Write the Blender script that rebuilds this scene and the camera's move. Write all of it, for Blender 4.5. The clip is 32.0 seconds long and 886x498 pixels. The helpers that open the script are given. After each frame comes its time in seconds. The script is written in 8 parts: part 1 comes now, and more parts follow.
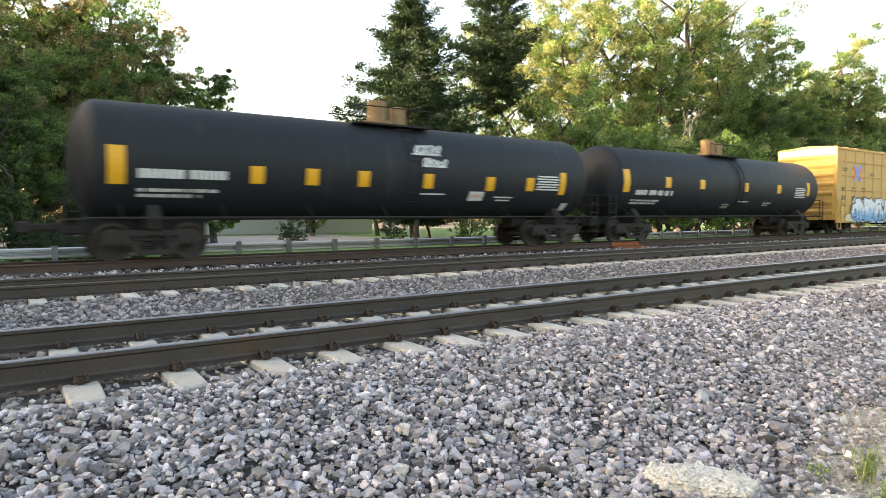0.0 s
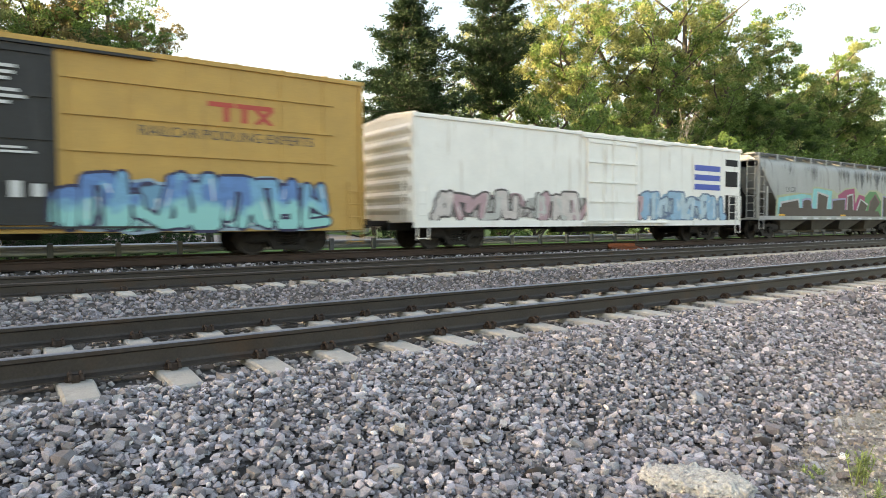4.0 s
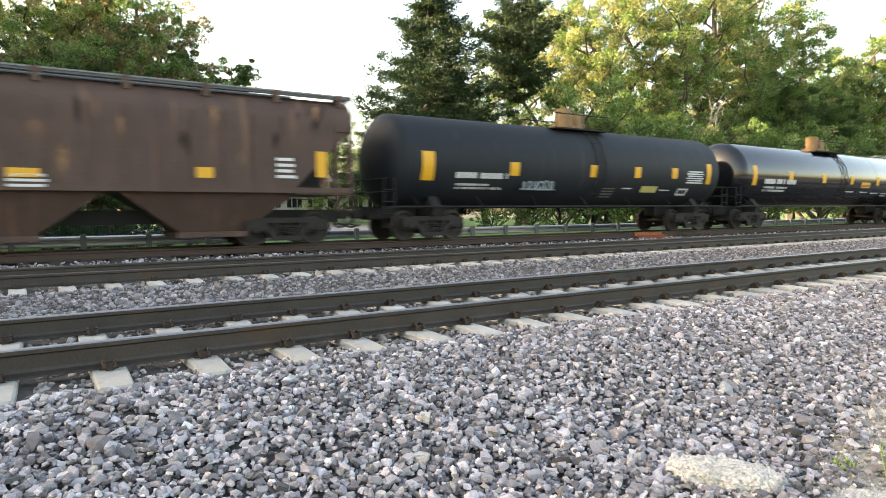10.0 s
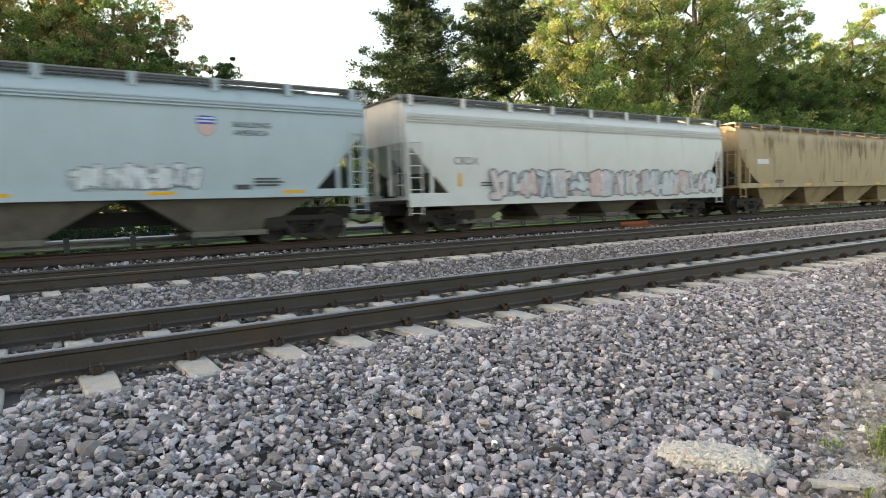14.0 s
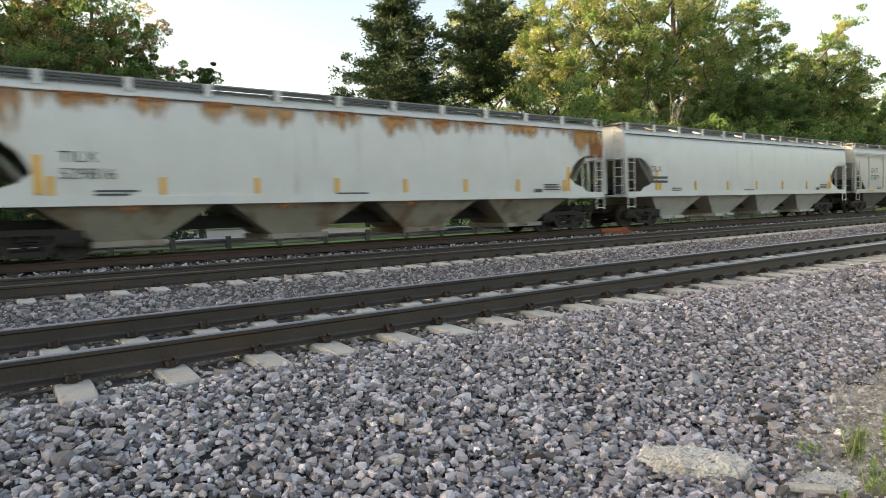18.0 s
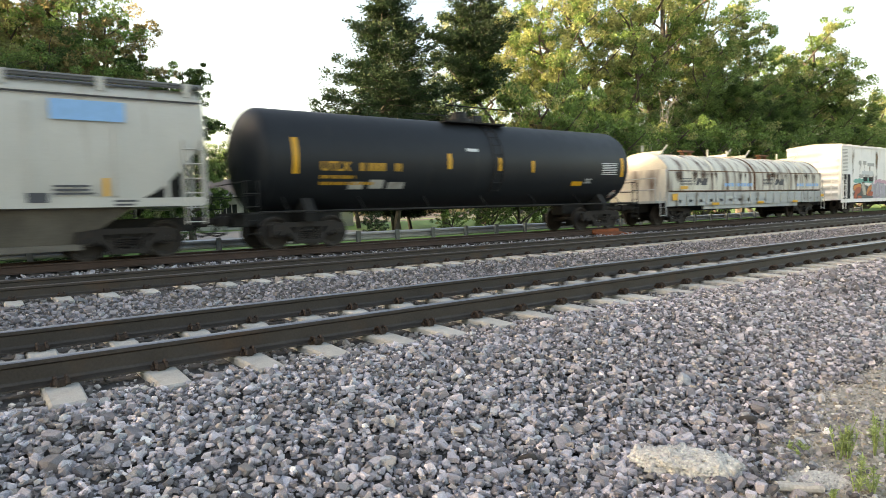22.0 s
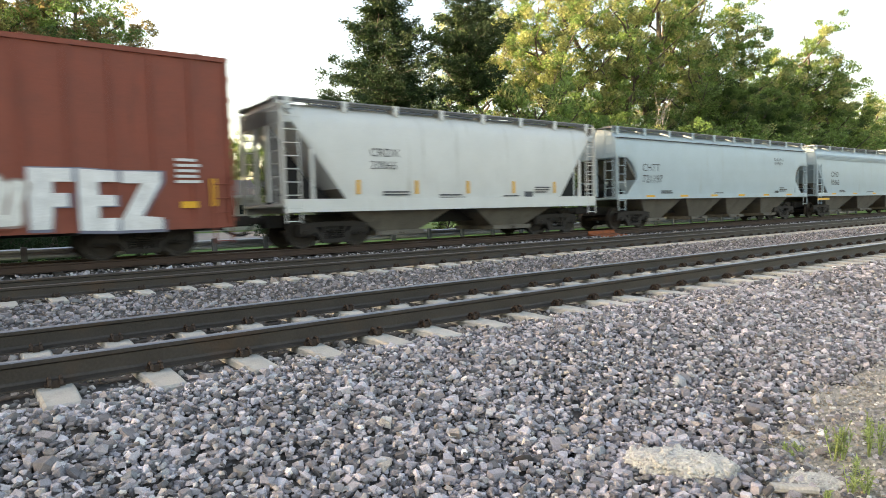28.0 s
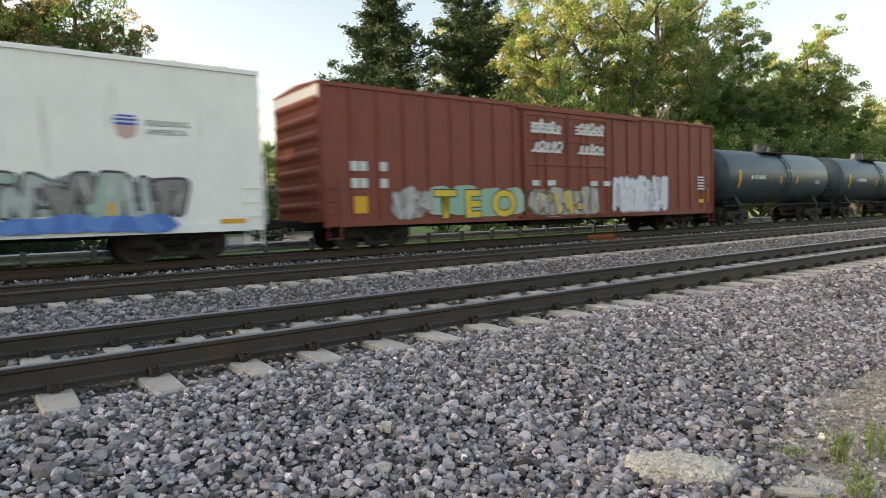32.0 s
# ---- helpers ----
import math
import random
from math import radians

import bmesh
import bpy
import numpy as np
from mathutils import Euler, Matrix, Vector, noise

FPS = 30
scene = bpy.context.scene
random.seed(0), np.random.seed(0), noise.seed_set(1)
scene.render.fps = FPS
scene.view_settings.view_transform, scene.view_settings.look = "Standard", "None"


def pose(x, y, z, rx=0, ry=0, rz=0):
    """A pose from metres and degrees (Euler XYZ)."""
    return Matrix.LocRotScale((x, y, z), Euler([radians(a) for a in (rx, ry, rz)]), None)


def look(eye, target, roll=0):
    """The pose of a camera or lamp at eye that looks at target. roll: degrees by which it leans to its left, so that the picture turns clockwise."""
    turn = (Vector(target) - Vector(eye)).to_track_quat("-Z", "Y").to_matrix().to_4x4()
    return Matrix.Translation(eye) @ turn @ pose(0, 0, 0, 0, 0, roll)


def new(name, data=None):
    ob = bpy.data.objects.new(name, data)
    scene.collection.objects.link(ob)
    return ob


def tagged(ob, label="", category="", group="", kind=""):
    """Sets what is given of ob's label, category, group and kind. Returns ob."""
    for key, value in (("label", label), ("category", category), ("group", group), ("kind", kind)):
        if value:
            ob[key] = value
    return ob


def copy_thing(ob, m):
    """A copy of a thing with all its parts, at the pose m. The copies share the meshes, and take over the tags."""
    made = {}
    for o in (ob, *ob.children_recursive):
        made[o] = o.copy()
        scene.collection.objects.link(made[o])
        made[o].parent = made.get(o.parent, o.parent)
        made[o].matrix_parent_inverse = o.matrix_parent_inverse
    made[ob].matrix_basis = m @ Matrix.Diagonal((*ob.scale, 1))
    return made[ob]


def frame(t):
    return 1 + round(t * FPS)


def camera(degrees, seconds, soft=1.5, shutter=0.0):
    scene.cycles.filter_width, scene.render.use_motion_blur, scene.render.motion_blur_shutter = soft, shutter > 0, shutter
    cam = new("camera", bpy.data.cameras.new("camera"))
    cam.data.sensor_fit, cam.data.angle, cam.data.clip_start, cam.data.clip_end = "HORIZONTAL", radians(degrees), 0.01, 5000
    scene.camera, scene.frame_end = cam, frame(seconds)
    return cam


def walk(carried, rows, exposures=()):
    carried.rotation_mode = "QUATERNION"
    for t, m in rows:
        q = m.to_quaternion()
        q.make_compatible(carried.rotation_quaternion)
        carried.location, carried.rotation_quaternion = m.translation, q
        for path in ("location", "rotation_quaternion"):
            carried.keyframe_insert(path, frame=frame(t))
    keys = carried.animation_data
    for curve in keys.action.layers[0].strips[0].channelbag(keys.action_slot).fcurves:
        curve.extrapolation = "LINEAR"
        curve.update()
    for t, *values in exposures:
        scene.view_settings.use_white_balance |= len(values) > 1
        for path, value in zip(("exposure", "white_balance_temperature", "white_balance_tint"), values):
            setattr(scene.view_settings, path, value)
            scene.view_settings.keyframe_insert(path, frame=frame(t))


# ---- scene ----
EYE = (-0.423, -5.761, 1.077)
# seconds, degrees to the right of straight across the tracks, tilt, roll
TURNS = [
    (0, 35.06, -2.44, -0.50), (0.5, 35.24, -2.24, -0.61), (1, 35.30, -2.22, -0.69), (1.5, 35.43, -2.17, -0.18),
    (2, 35.50, -2.22, -0.33), (2.5, 35.60, -2.30, -0.15), (3, 35.57, -2.31, 0.43), (3.5, 35.53, -2.31, -0.01),
    (5.5, 34.99, -3.04, -0.05), (6, 34.65, -3.18, -0.31), (6.5, 34.51, -3.22, -0.39), (7, 34.12, -3.29, -0.42),
    (7.5, 33.87, -3.29, -0.41), (8, 33.69, -3.33, -0.62), (8.5, 33.52, -3.32, -0.75), (9, 33.40, -3.31, -0.77),
    (9.5, 33.25, -3.33, -0.86), (10, 33.12, -3.37, -0.42), (10.5, 32.67, -3.78, -1.05), (11, 32.35, -3.97, -1.71),
    (11.5, 32.19, -4.02, -1.38), (12, 34.05, -4.08, -1.44), (12.5, 34.06, -4.05, -1.49), (13, 34.32, -3.99, -1.80),
    (13.5, 34.16, -3.95, -1.79), (14, 34.25, -3.91, -1.87), (14.5, 34.24, -3.89, -1.90), (16.5, 35.69, -4.18, -1.76),
    (17, 35.58, -4.19, -1.54), (17.5, 35.61, -3.68, -1.70), (18, 35.88, -3.38, -1.76), (18.5, 35.95, -3.30, -1.80),
    (19, 35.96, -3.26, -1.93), (19.5, 36.01, -3.27, -1.83), (20, 36.08, -3.26, -1.99), (20.5, 36.13, -3.26, -1.99),
    (21, 36.52, -3.23, -1.99), (21.5, 36.57, -3.24, -1.80), (22, 36.67, -3.29, -1.84), (22.5, 36.72, -3.28, -1.53),
    (23, 36.74, -3.27, -1.52), (23.5, 36.58, -3.30, -1.50), (24, 36.40, -3.30, -1.51), (24.5, 36.39, -3.30, -1.69),
    (25, 36.28, -3.24, -1.36), (25.5, 36.09, -3.11, -1.39), (27.5, 36.32, -3.08, -2.04), (28, 37.03, -3.19, -1.71),
    (28.5, 36.98, -3.19, -1.67), (29, 36.96, -3.21, -1.74), (29.5, 37.11, -3.20, -1.73), (30, 37.07, -3.15, -1.49),
    (30.5, 37.07, -3.04, -1.51), (31, 37.08, -2.96, -1.93), (31.5, 37.02, -2.88, -1.76), (32, 37.09, -2.81, -1.83),
]


def aim(yaw, tilt, roll):
    return pose(*EYE, 90 + tilt, 0, -yaw) @ pose(0, 0, 0, 0, 0, roll)


cam = camera(70.12, 32.0, soft=0.6, shutter=0.3)
# seconds, stops, kelvin, tint
LIGHT = [(t, e, 8400, 14) for t, e in ((0, 2.48), (1, 2.55), (2, 2.38), (3, 2.38), (4, 2.2), (6, 1.85), (8, 2.2), (9, 2.6), (11, 2.62), (12, 2.6), (13, 2.25), (16, 2.0), (19, 1.85), (21, 1.87), (23, 2.45), (24, 1.85), (25, 1.82), (28, 2.28), (29, 1.94), (30, 1.95), (31, 1.78), (32, 1.72))]
walk(cam, [(t, aim(a, b, c)) for t, a, b, c in TURNS], LIGHT)
# ---------------------------------------------------------------- light
world = bpy.data.worlds.new("world")
scene.world = world
world.use_nodes = True
SUN_UP, SUN_TURN = 12.0, 303.0   # degrees: height, and bearing clockwise from +y
wn = world.node_tree
wbg = wn.nodes["Background"]
sky = wn.nodes.new("ShaderNodeTexSky")
sky.sky_type = 'NISHITA'
sky.sun_disc = False
sky.sun_elevation = radians(SUN_UP)
sky.sun_rotation = radians(SUN_TURN)
sky.air_density, sky.dust_density, sky.ozone_density = 1.0, 3.0, 1.0
wn.links.new(sky.outputs[0], wbg.inputs[0])
wbg.inputs[1].default_value = 0.15
sun = new("sun", bpy.data.lights.new("sun", 'SUN'))
sun.data.energy, sun.data.angle, sun.data.color = 4.0, radians(0.6), (1.0, 0.86, 0.66)
sun_at = Vector((math.sin(radians(SUN_TURN)) * math.cos(radians(SUN_UP)), math.cos(radians(SUN_TURN)) * math.cos(radians(SUN_UP)), math.sin(radians(SUN_UP))))
sun.matrix_world = look(sun_at * 200, (0, 0, 0))


# ---------------------------------------------------------------- materials
def mat(name, col, rough=0.6, metal=0.0, spread=0.25, scale=6.0, fine=60.0, bump=0.15, stain=None, stain_amount=0.0, stain_scale=1.2,
        streak=False, obj_random=0.0, island_random=0.0, spec=0.5, coat=0.0, translucent=0.0, hues=None):
    """A painted, stony or leafy surface: a base colour varied by a coarse and a fine noise, with optional stains."""
    m = bpy.data.materials.new(name)
    m.use_nodes = True
    nt = m.node_tree
    N, L = nt.nodes, nt.links
    p = N["Principled BSDF"]
    tc = N.new("ShaderNodeTexCoord")
    n1 = N.new("ShaderNodeTexNoise"); n1.inputs["Scale"].default_value = scale; n1.inputs["Detail"].default_value = 4
    n2 = N.new("ShaderNodeTexNoise"); n2.inputs["Scale"].default_value = fine; n2.inputs["Detail"].default_value = 3
    for n in (n1, n2):
        L.new(tc.outputs["Object"], n.inputs["Vector"])
    add = N.new("ShaderNodeMath"); add.operation = 'ADD'
    L.new(n1.outputs["Fac"], add.inputs[0]); L.new(n2.outputs["Fac"], add.inputs[1])
    mr = N.new("ShaderNodeMapRange")
    mr.inputs["From Min"].default_value, mr.inputs["From Max"].default_value = 0.65, 1.35
    mr.inputs["To Min"].default_value, mr.inputs["To Max"].default_value = 1 - spread, 1 + spread
    L.new(add.outputs[0], mr.inputs["Value"])
    value = mr.outputs[0]
    for amount, node, out in ((obj_random, "ShaderNodeObjectInfo", "Random"), (island_random, "ShaderNodeNewGeometry", "Random Per Island")):
        if amount:
            r = N.new(node)
            mm = N.new("ShaderNodeMapRange")
            mm.inputs["To Min"].default_value, mm.inputs["To Max"].default_value = 1 - amount, 1 + amount
            L.new(r.outputs[out], mm.inputs["Value"])
            mul = N.new("ShaderNodeMath"); mul.operation = 'MULTIPLY'
            L.new(value, mul.inputs[0]); L.new(mm.outputs[0], mul.inputs[1])
            value = mul.outputs[0]
    base = N.new("ShaderNodeVectorMath"); base.operation = 'SCALE'
    base.inputs[0].default_value = col[:3]
    if hues:
        # each stone takes one of several tints
        hr = N.new("ShaderNodeNewGeometry" if island_random else "ShaderNodeObjectInfo")
        sp = N.new("ShaderNodeMath"); sp.operation = 'MULTIPLY'; sp.inputs[1].default_value = 13.7
        fr = N.new("ShaderNodeMath"); fr.operation = 'FRACT'
        cr = N.new("ShaderNodeValToRGB"); cr.color_ramp.interpolation = 'CONSTANT'
        L.new(hr.outputs["Random Per Island" if island_random else "Random"], sp.inputs[0]); L.new(sp.outputs[0], fr.inputs[0]); L.new(fr.outputs[0], cr.inputs[0])
        at = 0.0
        for i, (share, tint) in enumerate(hues):
            e = cr.color_ramp.elements[i] if i < 2 else cr.color_ramp.elements.new(at)
            e.position, e.color = at, (*tint, 1)
            at += share
        L.new(cr.outputs[0], base.inputs[0])
    L.new(value, base.inputs["Scale"])
    colour = base.outputs[0]
    if stain:
        n3 = N.new("ShaderNodeTexNoise"); n3.inputs["Scale"].default_value = stain_scale; n3.inputs["Detail"].default_value = 6
        mp = N.new("ShaderNodeMapping")
        mp.inputs["Scale"].default_value = (3.0, 1.0, 0.35) if streak else (1, 1, 1)
        L.new(tc.outputs["Object"], mp.inputs["Vector"]); L.new(mp.outputs[0], n3.inputs["Vector"])
        sr = N.new("ShaderNodeMapRange")
        sr.inputs["From Min"].default_value, sr.inputs["From Max"].default_value = 0.72 - 0.4 * stain_amount, 0.86 - 0.3 * stain_amount
        L.new(n3.outputs["Fac"], sr.inputs["Value"])
        mx = N.new("ShaderNodeMix"); mx.data_type = 'RGBA'
        L.new(sr.outputs[0], mx.inputs["Factor"])
        L.new(colour, mx.inputs["A"])
        mx.inputs["B"].default_value = (*stain, 1)
        colour = mx.outputs["Result"]
    L.new(colour, p.inputs["Base Color"])
    rr = N.new("ShaderNodeMapRange")
    rr.inputs["To Min"].default_value, rr.inputs["To Max"].default_value = max(0.02, rough - 0.12), min(1, rough + 0.12)
    L.new(n1.outputs["Fac"], rr.inputs["Value"]); L.new(rr.outputs[0], p.inputs["Roughness"])
    p.inputs["Metallic"].default_value = metal
    p.inputs["Specular IOR Level"].default_value = spec
    p.inputs["Coat Weight"].default_value = coat
    if bump:
        b = N.new("ShaderNodeBump"); b.inputs["Strength"].default_value = bump; b.inputs["Distance"].default_value = 0.01
        L.new(n2.outputs["Fac"], b.inputs["Height"]); L.new(b.outputs[0], p.inputs["Normal"])
    if translucent:
        t = N.new("ShaderNodeBsdfTranslucent"); ms = N.new("ShaderNodeMixShader")
        L.new(colour, t.inputs["Color"])
        ms.inputs[0].default_value = translucent
        L.new(p.outputs[0], ms.inputs[1]); L.new(t.outputs[0], ms.inputs[2])
        L.new(ms.outputs[0], N["Material Output"].inputs["Surface"])
    return m


M_GROUND = mat("earth", (0.06, 0.055, 0.052), 0.95, spread=0.35, scale=1.3, fine=45, bump=0.5)
GRANITE = [(0.27, (0.356, 0.342, 0.370)), (0.23, (0.315, 0.297, 0.323)), (0.14, (0.396, 0.371, 0.396)), (0.1, (0.306, 0.318, 0.336)), (0.07, (0.342, 0.308, 0.293)), (0.15, (0.185, 0.176, 0.184)), (0.025, (0.397, 0.36, 0.329)), (0.015, (0.572, 0.549, 0.538))]
M_BALLAST = mat("ballast_stone", (0.36, 0.352, 0.362), 0.85, spread=0.32, scale=22, fine=160, bump=0.3, island_random=0.62, hues=GRANITE)
M_MIDBALLAST = mat("middle_ballast_stone", (0.27, 0.27, 0.28), 0.88, spread=0.32, scale=22, fine=160, bump=0.3, island_random=0.5, hues=[(a, tuple(q * 0.72 for q in c)) for a, c in GRANITE])
M_STONE = mat("loose_stone", (0.36, 0.352, 0.362), 0.85, spread=0.3, scale=22, fine=160, bump=0.3, obj_random=0.35, hues=GRANITE)
M_GRIMY = mat("grimy_ballast", (0.30, 0.28, 0.265), 0.9, spread=0.32, scale=22, fine=160, bump=0.3, island_random=0.45, hues=[(0.45, (0.27, 0.255, 0.25)), (0.3, (0.24, 0.22, 0.205)), (0.2, (0.32, 0.30, 0.295)), (0.05, (0.42, 0.40, 0.38))])
M_DUST = mat("stone_dust", (0.10, 0.096, 0.098), 0.95, spread=0.35, scale=9, fine=80, bump=0.6)
M_RAIL = mat("rail_steel", (0.055, 0.046, 0.04), 0.6, metal=0.35, spread=0.3, scale=3, fine=50, bump=0.2, stain=(0.10, 0.055, 0.03), stain_amount=0.35)
M_RUSTRAIL = mat("rusty_rail", (0.066, 0.041, 0.032), 0.8, metal=0.1, spread=0.3, scale=3, fine=50)
M_RAILTOP = mat("worn_rail_head", (0.27, 0.27, 0.285), 0.4, metal=0.85, spread=0.12, scale=2, fine=30, bump=0.03)
M_DULLTOP = mat("dull_rail_head", (0.11, 0.09, 0.08), 0.55, metal=0.6, spread=0.2, scale=2, fine=30, bump=0.05)
M_TIE = mat("tie_concrete", (0.42, 0.41, 0.38), 0.9, spread=0.18, scale=7, fine=90, bump=0.3, obj_random=0.12, stain=(0.24, 0.22, 0.19), stain_amount=0.25, stain_scale=5)
M_CLIP = mat("rusty_clip", (0.05, 0.034, 0.026), 0.75, metal=0.3, spread=0.4, scale=30, fine=120)
M_SAND = mat("sandy_gravel", (0.38, 0.35, 0.30), 0.95, spread=0.4, scale=5, fine=70, bump=1.0, stain=(0.24, 0.215, 0.18), stain_amount=0.3, stain_scale=4)
M_GRIT = mat("pale_grit", (0.42, 0.39, 0.34), 0.9, spread=0.2, scale=22, fine=160, bump=0.2, island_random=0.4, hues=[(0.5, (0.40, 0.37, 0.33)), (0.25, (0.30, 0.28, 0.27)), (0.15, (0.34, 0.28, 0.21)), (0.1, (0.6, 0.58, 0.53))])
M_ORANGE = mat("orange_rust", (0.27, 0.075, 0.028), 0.85, spread=0.4, scale=4, fine=50)
M_GRASS = mat("grass", (0.10, 0.20, 0.04), 0.9, spread=0.35, scale=0.6, fine=25, island_random=0.3)
M_WEED = mat("weed_leaf", (0.36, 0.44, 0.17), 0.7, spread=0.3, island_random=0.4, translucent=0.3)
M_ROAD = mat("asphalt", (0.24, 0.24, 0.25), 0.9, spread=0.15, scale=1, fine=120)
M_GALV = mat("galvanised_steel", (0.42, 0.45, 0.48), 0.4, metal=0.7, spread=0.12, scale=4, fine=40, bump=0.05)
M_POST = mat("weathered_post_steel", (0.22, 0.25, 0.26), 0.6, metal=0.3, spread=0.15, scale=4, fine=40)
M_LEAF = [mat("leaf_dark_green", (0.05, 0.095, 0.024), 0.6, spread=0.4, scale=0.5, fine=3, bump=0, island_random=0.45, translucent=0.45),
          mat("leaf_green", (0.15, 0.245, 0.066), 0.6, spread=0.4, scale=0.5, fine=3, bump=0, island_random=0.45, translucent=0.35),
          mat("leaf_yellow_green", (0.29, 0.32, 0.125), 0.6, spread=0.4, scale=0.5, fine=3, bump=0, island_random=0.4, translucent=0.45),
          mat("spruce_and_shaded_bush_leaf", (0.03, 0.062, 0.022), 0.8, spread=0.4, scale=0.8, fine=4, bump=0, island_random=0.4, translucent=0.15),
          mat("autumn_leaf", (0.27, 0.225, 0.10), 0.6, spread=0.4, scale=0.5, fine=3, bump=0, island_random=0.4, translucent=0.5)]
M_BARK = mat("bark", (0.10, 0.085, 0.07), 0.95, spread=0.35, scale=4, fine=30, bump=0.6)
M_PALEBARK = mat("pale_bark", (0.36, 0.34, 0.30), 0.9, spread=0.3, scale=4, fine=30, bump=0.4)
M_STEEL = mat("bogie_steel", (0.028, 0.024, 0.022), 0.8, metal=0.2, spread=0.45, scale=5, fine=40, stain=(0.06, 0.035, 0.025), stain_amount=0.3, stain_scale=4)
M_WHEEL = mat("wheel_steel", (0.045, 0.038, 0.034), 0.65, metal=0.4, spread=0.3, scale=6, fine=40)
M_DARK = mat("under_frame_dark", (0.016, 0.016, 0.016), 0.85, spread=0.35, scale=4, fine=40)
M_DULLTANK = mat("dull_charcoal_tank_paint", (0.0155, 0.0195, 0.0245), 0.62, spec=0.25, spread=0.25, scale=2, fine=40, bump=0.03, stain=(0.04, 0.04, 0.04), stain_amount=0.25, streak=True)
M_BLACK = mat("black_tank_paint", (0.014, 0.0175, 0.0215), 0.52, spec=0.3, spread=0.25, scale=2, fine=40, bump=0.03, stain=(0.03, 0.03, 0.03), stain_amount=0.2, streak=True)
M_GLOSSBLACK = mat("glossy_black_paint", (0.008, 0.009, 0.012), 0.16, spread=0.15, scale=2, fine=40, bump=0.01, coat=0.4)
M_BLUEGREY = mat("blue_grey_tank_paint", (0.045, 0.07, 0.085), 0.4, spread=0.2, scale=2, fine=40, bump=0.03, stain=(0.03, 0.04, 0.05), stain_amount=0.3, streak=True)
M_YELLOWBOX = mat("yellow_box_paint", (0.54, 0.33, 0.095), 0.6, spread=0.12, scale=1.5, fine=30, bump=0.05, stain=(0.32, 0.19, 0.07), stain_amount=0.22, streak=True)
M_BROWNBOX = mat("oxide_box_paint", (0.235, 0.058, 0.035), 0.65, spread=0.16, scale=1.5, fine=30, bump=0.05, stain=(0.12, 0.035, 0.025), stain_amount=0.3, streak=True)
M_BROWNHOP = mat("weathered_brown_paint", (0.085, 0.05, 0.04), 0.75, spread=0.3, scale=1.5, fine=30, stain=(0.22, 0.12, 0.075), stain_amount=0.32, streak=True)
M_WHITE = mat("white_reefer_paint", (0.91, 0.91, 0.89), 0.55, spread=0.06, scale=1.5, fine=30, bump=0.04, stain=(0.55, 0.50, 0.42), stain_amount=0.25, streak=True)
M_DIRTWHITE = mat("weathered_white_paint", (0.90, 0.89, 0.85), 0.6, spread=0.06, scale=1.5, fine=30, stain=(0.50, 0.41, 0.31), stain_amount=0.28, streak=True)
M_CREAMDOOR = mat("stained_cream_paint", (0.74, 0.67, 0.50), 0.6, spread=0.12, scale=1.5, fine=30, stain=(0.50, 0.38, 0.22), stain_amount=0.35, streak=True)
M_LTGREY = mat("pale_grey_hopper_paint", (0.60, 0.615, 0.605), 0.42, spread=0.07, scale=1.2, fine=30, bump=0.04, stain=(0.40, 0.40, 0.37), stain_amount=0.22, streak=True)
M_BLUEHOP = mat("blue_grey_hopper_paint", (0.385, 0.48, 0.525), 0.5, spread=0.07, scale=1.2, fine=30, bump=0.04, stain=(0.34, 0.38, 0.38), stain_amount=0.22, streak=True)
M_WHITEHOP = mat("white_hopper_paint", (0.60, 0.65, 0.67), 0.5, spread=0.05, scale=1.2, fine=30, bump=0.03, stain=(0.50, 0.52, 0.50), stain_amount=0.18, streak=True)
M_OLDHOP = mat("grimy_grey_hopper_paint", (0.38, 0.39, 0.38), 0.65, spread=0.14, scale=0.9, fine=30, stain=(0.19, 0.19, 0.18), stain_amount=0.36, streak=True)
M_CREAMHOP = mat("cream_grey_hopper_paint", (0.49, 0.485, 0.45), 0.45, spread=0.08, scale=1.2, fine=30, stain=(0.36, 0.32, 0.27), stain_amount=0.26, streak=True)
M_TANHOP = mat("tan_rusted_hopper_paint", (0.42, 0.32, 0.19), 0.7, spread=0.14, scale=0.9, fine=30, stain=(0.24, 0.15, 0.08), stain_amount=0.42, streak=True)
M_BAYGREY = mat("grey_bay_paint", (0.21, 0.215, 0.205), 0.75, spread=0.25, scale=1.5, fine=30, stain=(0.10, 0.095, 0.085), stain_amount=0.4)
# grimy bays; also darkens the slope sheets, which lie in shade
M_BAYGRIME_SHADE = mat("grimy_bay_and_shaded_slope_paint", (0.15, 0.138, 0.118), 0.8, spread=0.3, scale=1.5, fine=30, stain=(0.09, 0.08, 0.07), stain_amount=0.4)
M_RUSTBAY = mat("rust_stained_bay_paint", (0.27, 0.255, 0.215), 0.75, spread=0.2, scale=1.5, fine=30, stain=(0.13, 0.055, 0.022), stain_amount=0.55, stain_scale=1.1)
M_BAYPALE = mat("pale_bay_paint", (0.42, 0.42, 0.39), 0.7, spread=0.15, scale=1.5, fine=30, stain=(0.20, 0.18, 0.15), stain_amount=0.35)
M_COIL = mat("weathered_hood_paint", (0.68, 0.65, 0.56), 0.65, spread=0.14, scale=1.2, fine=30, stain=(0.12, 0.07, 0.05), stain_amount=0.6, stain_scale=1.1, streak=True)
M_COILSILL = mat("pale_blue_grey_sill", (0.44, 0.46, 0.45), 0.65, spread=0.14, scale=1.5, fine=30, stain=(0.2, 0.17, 0.14), stain_amount=0.32)
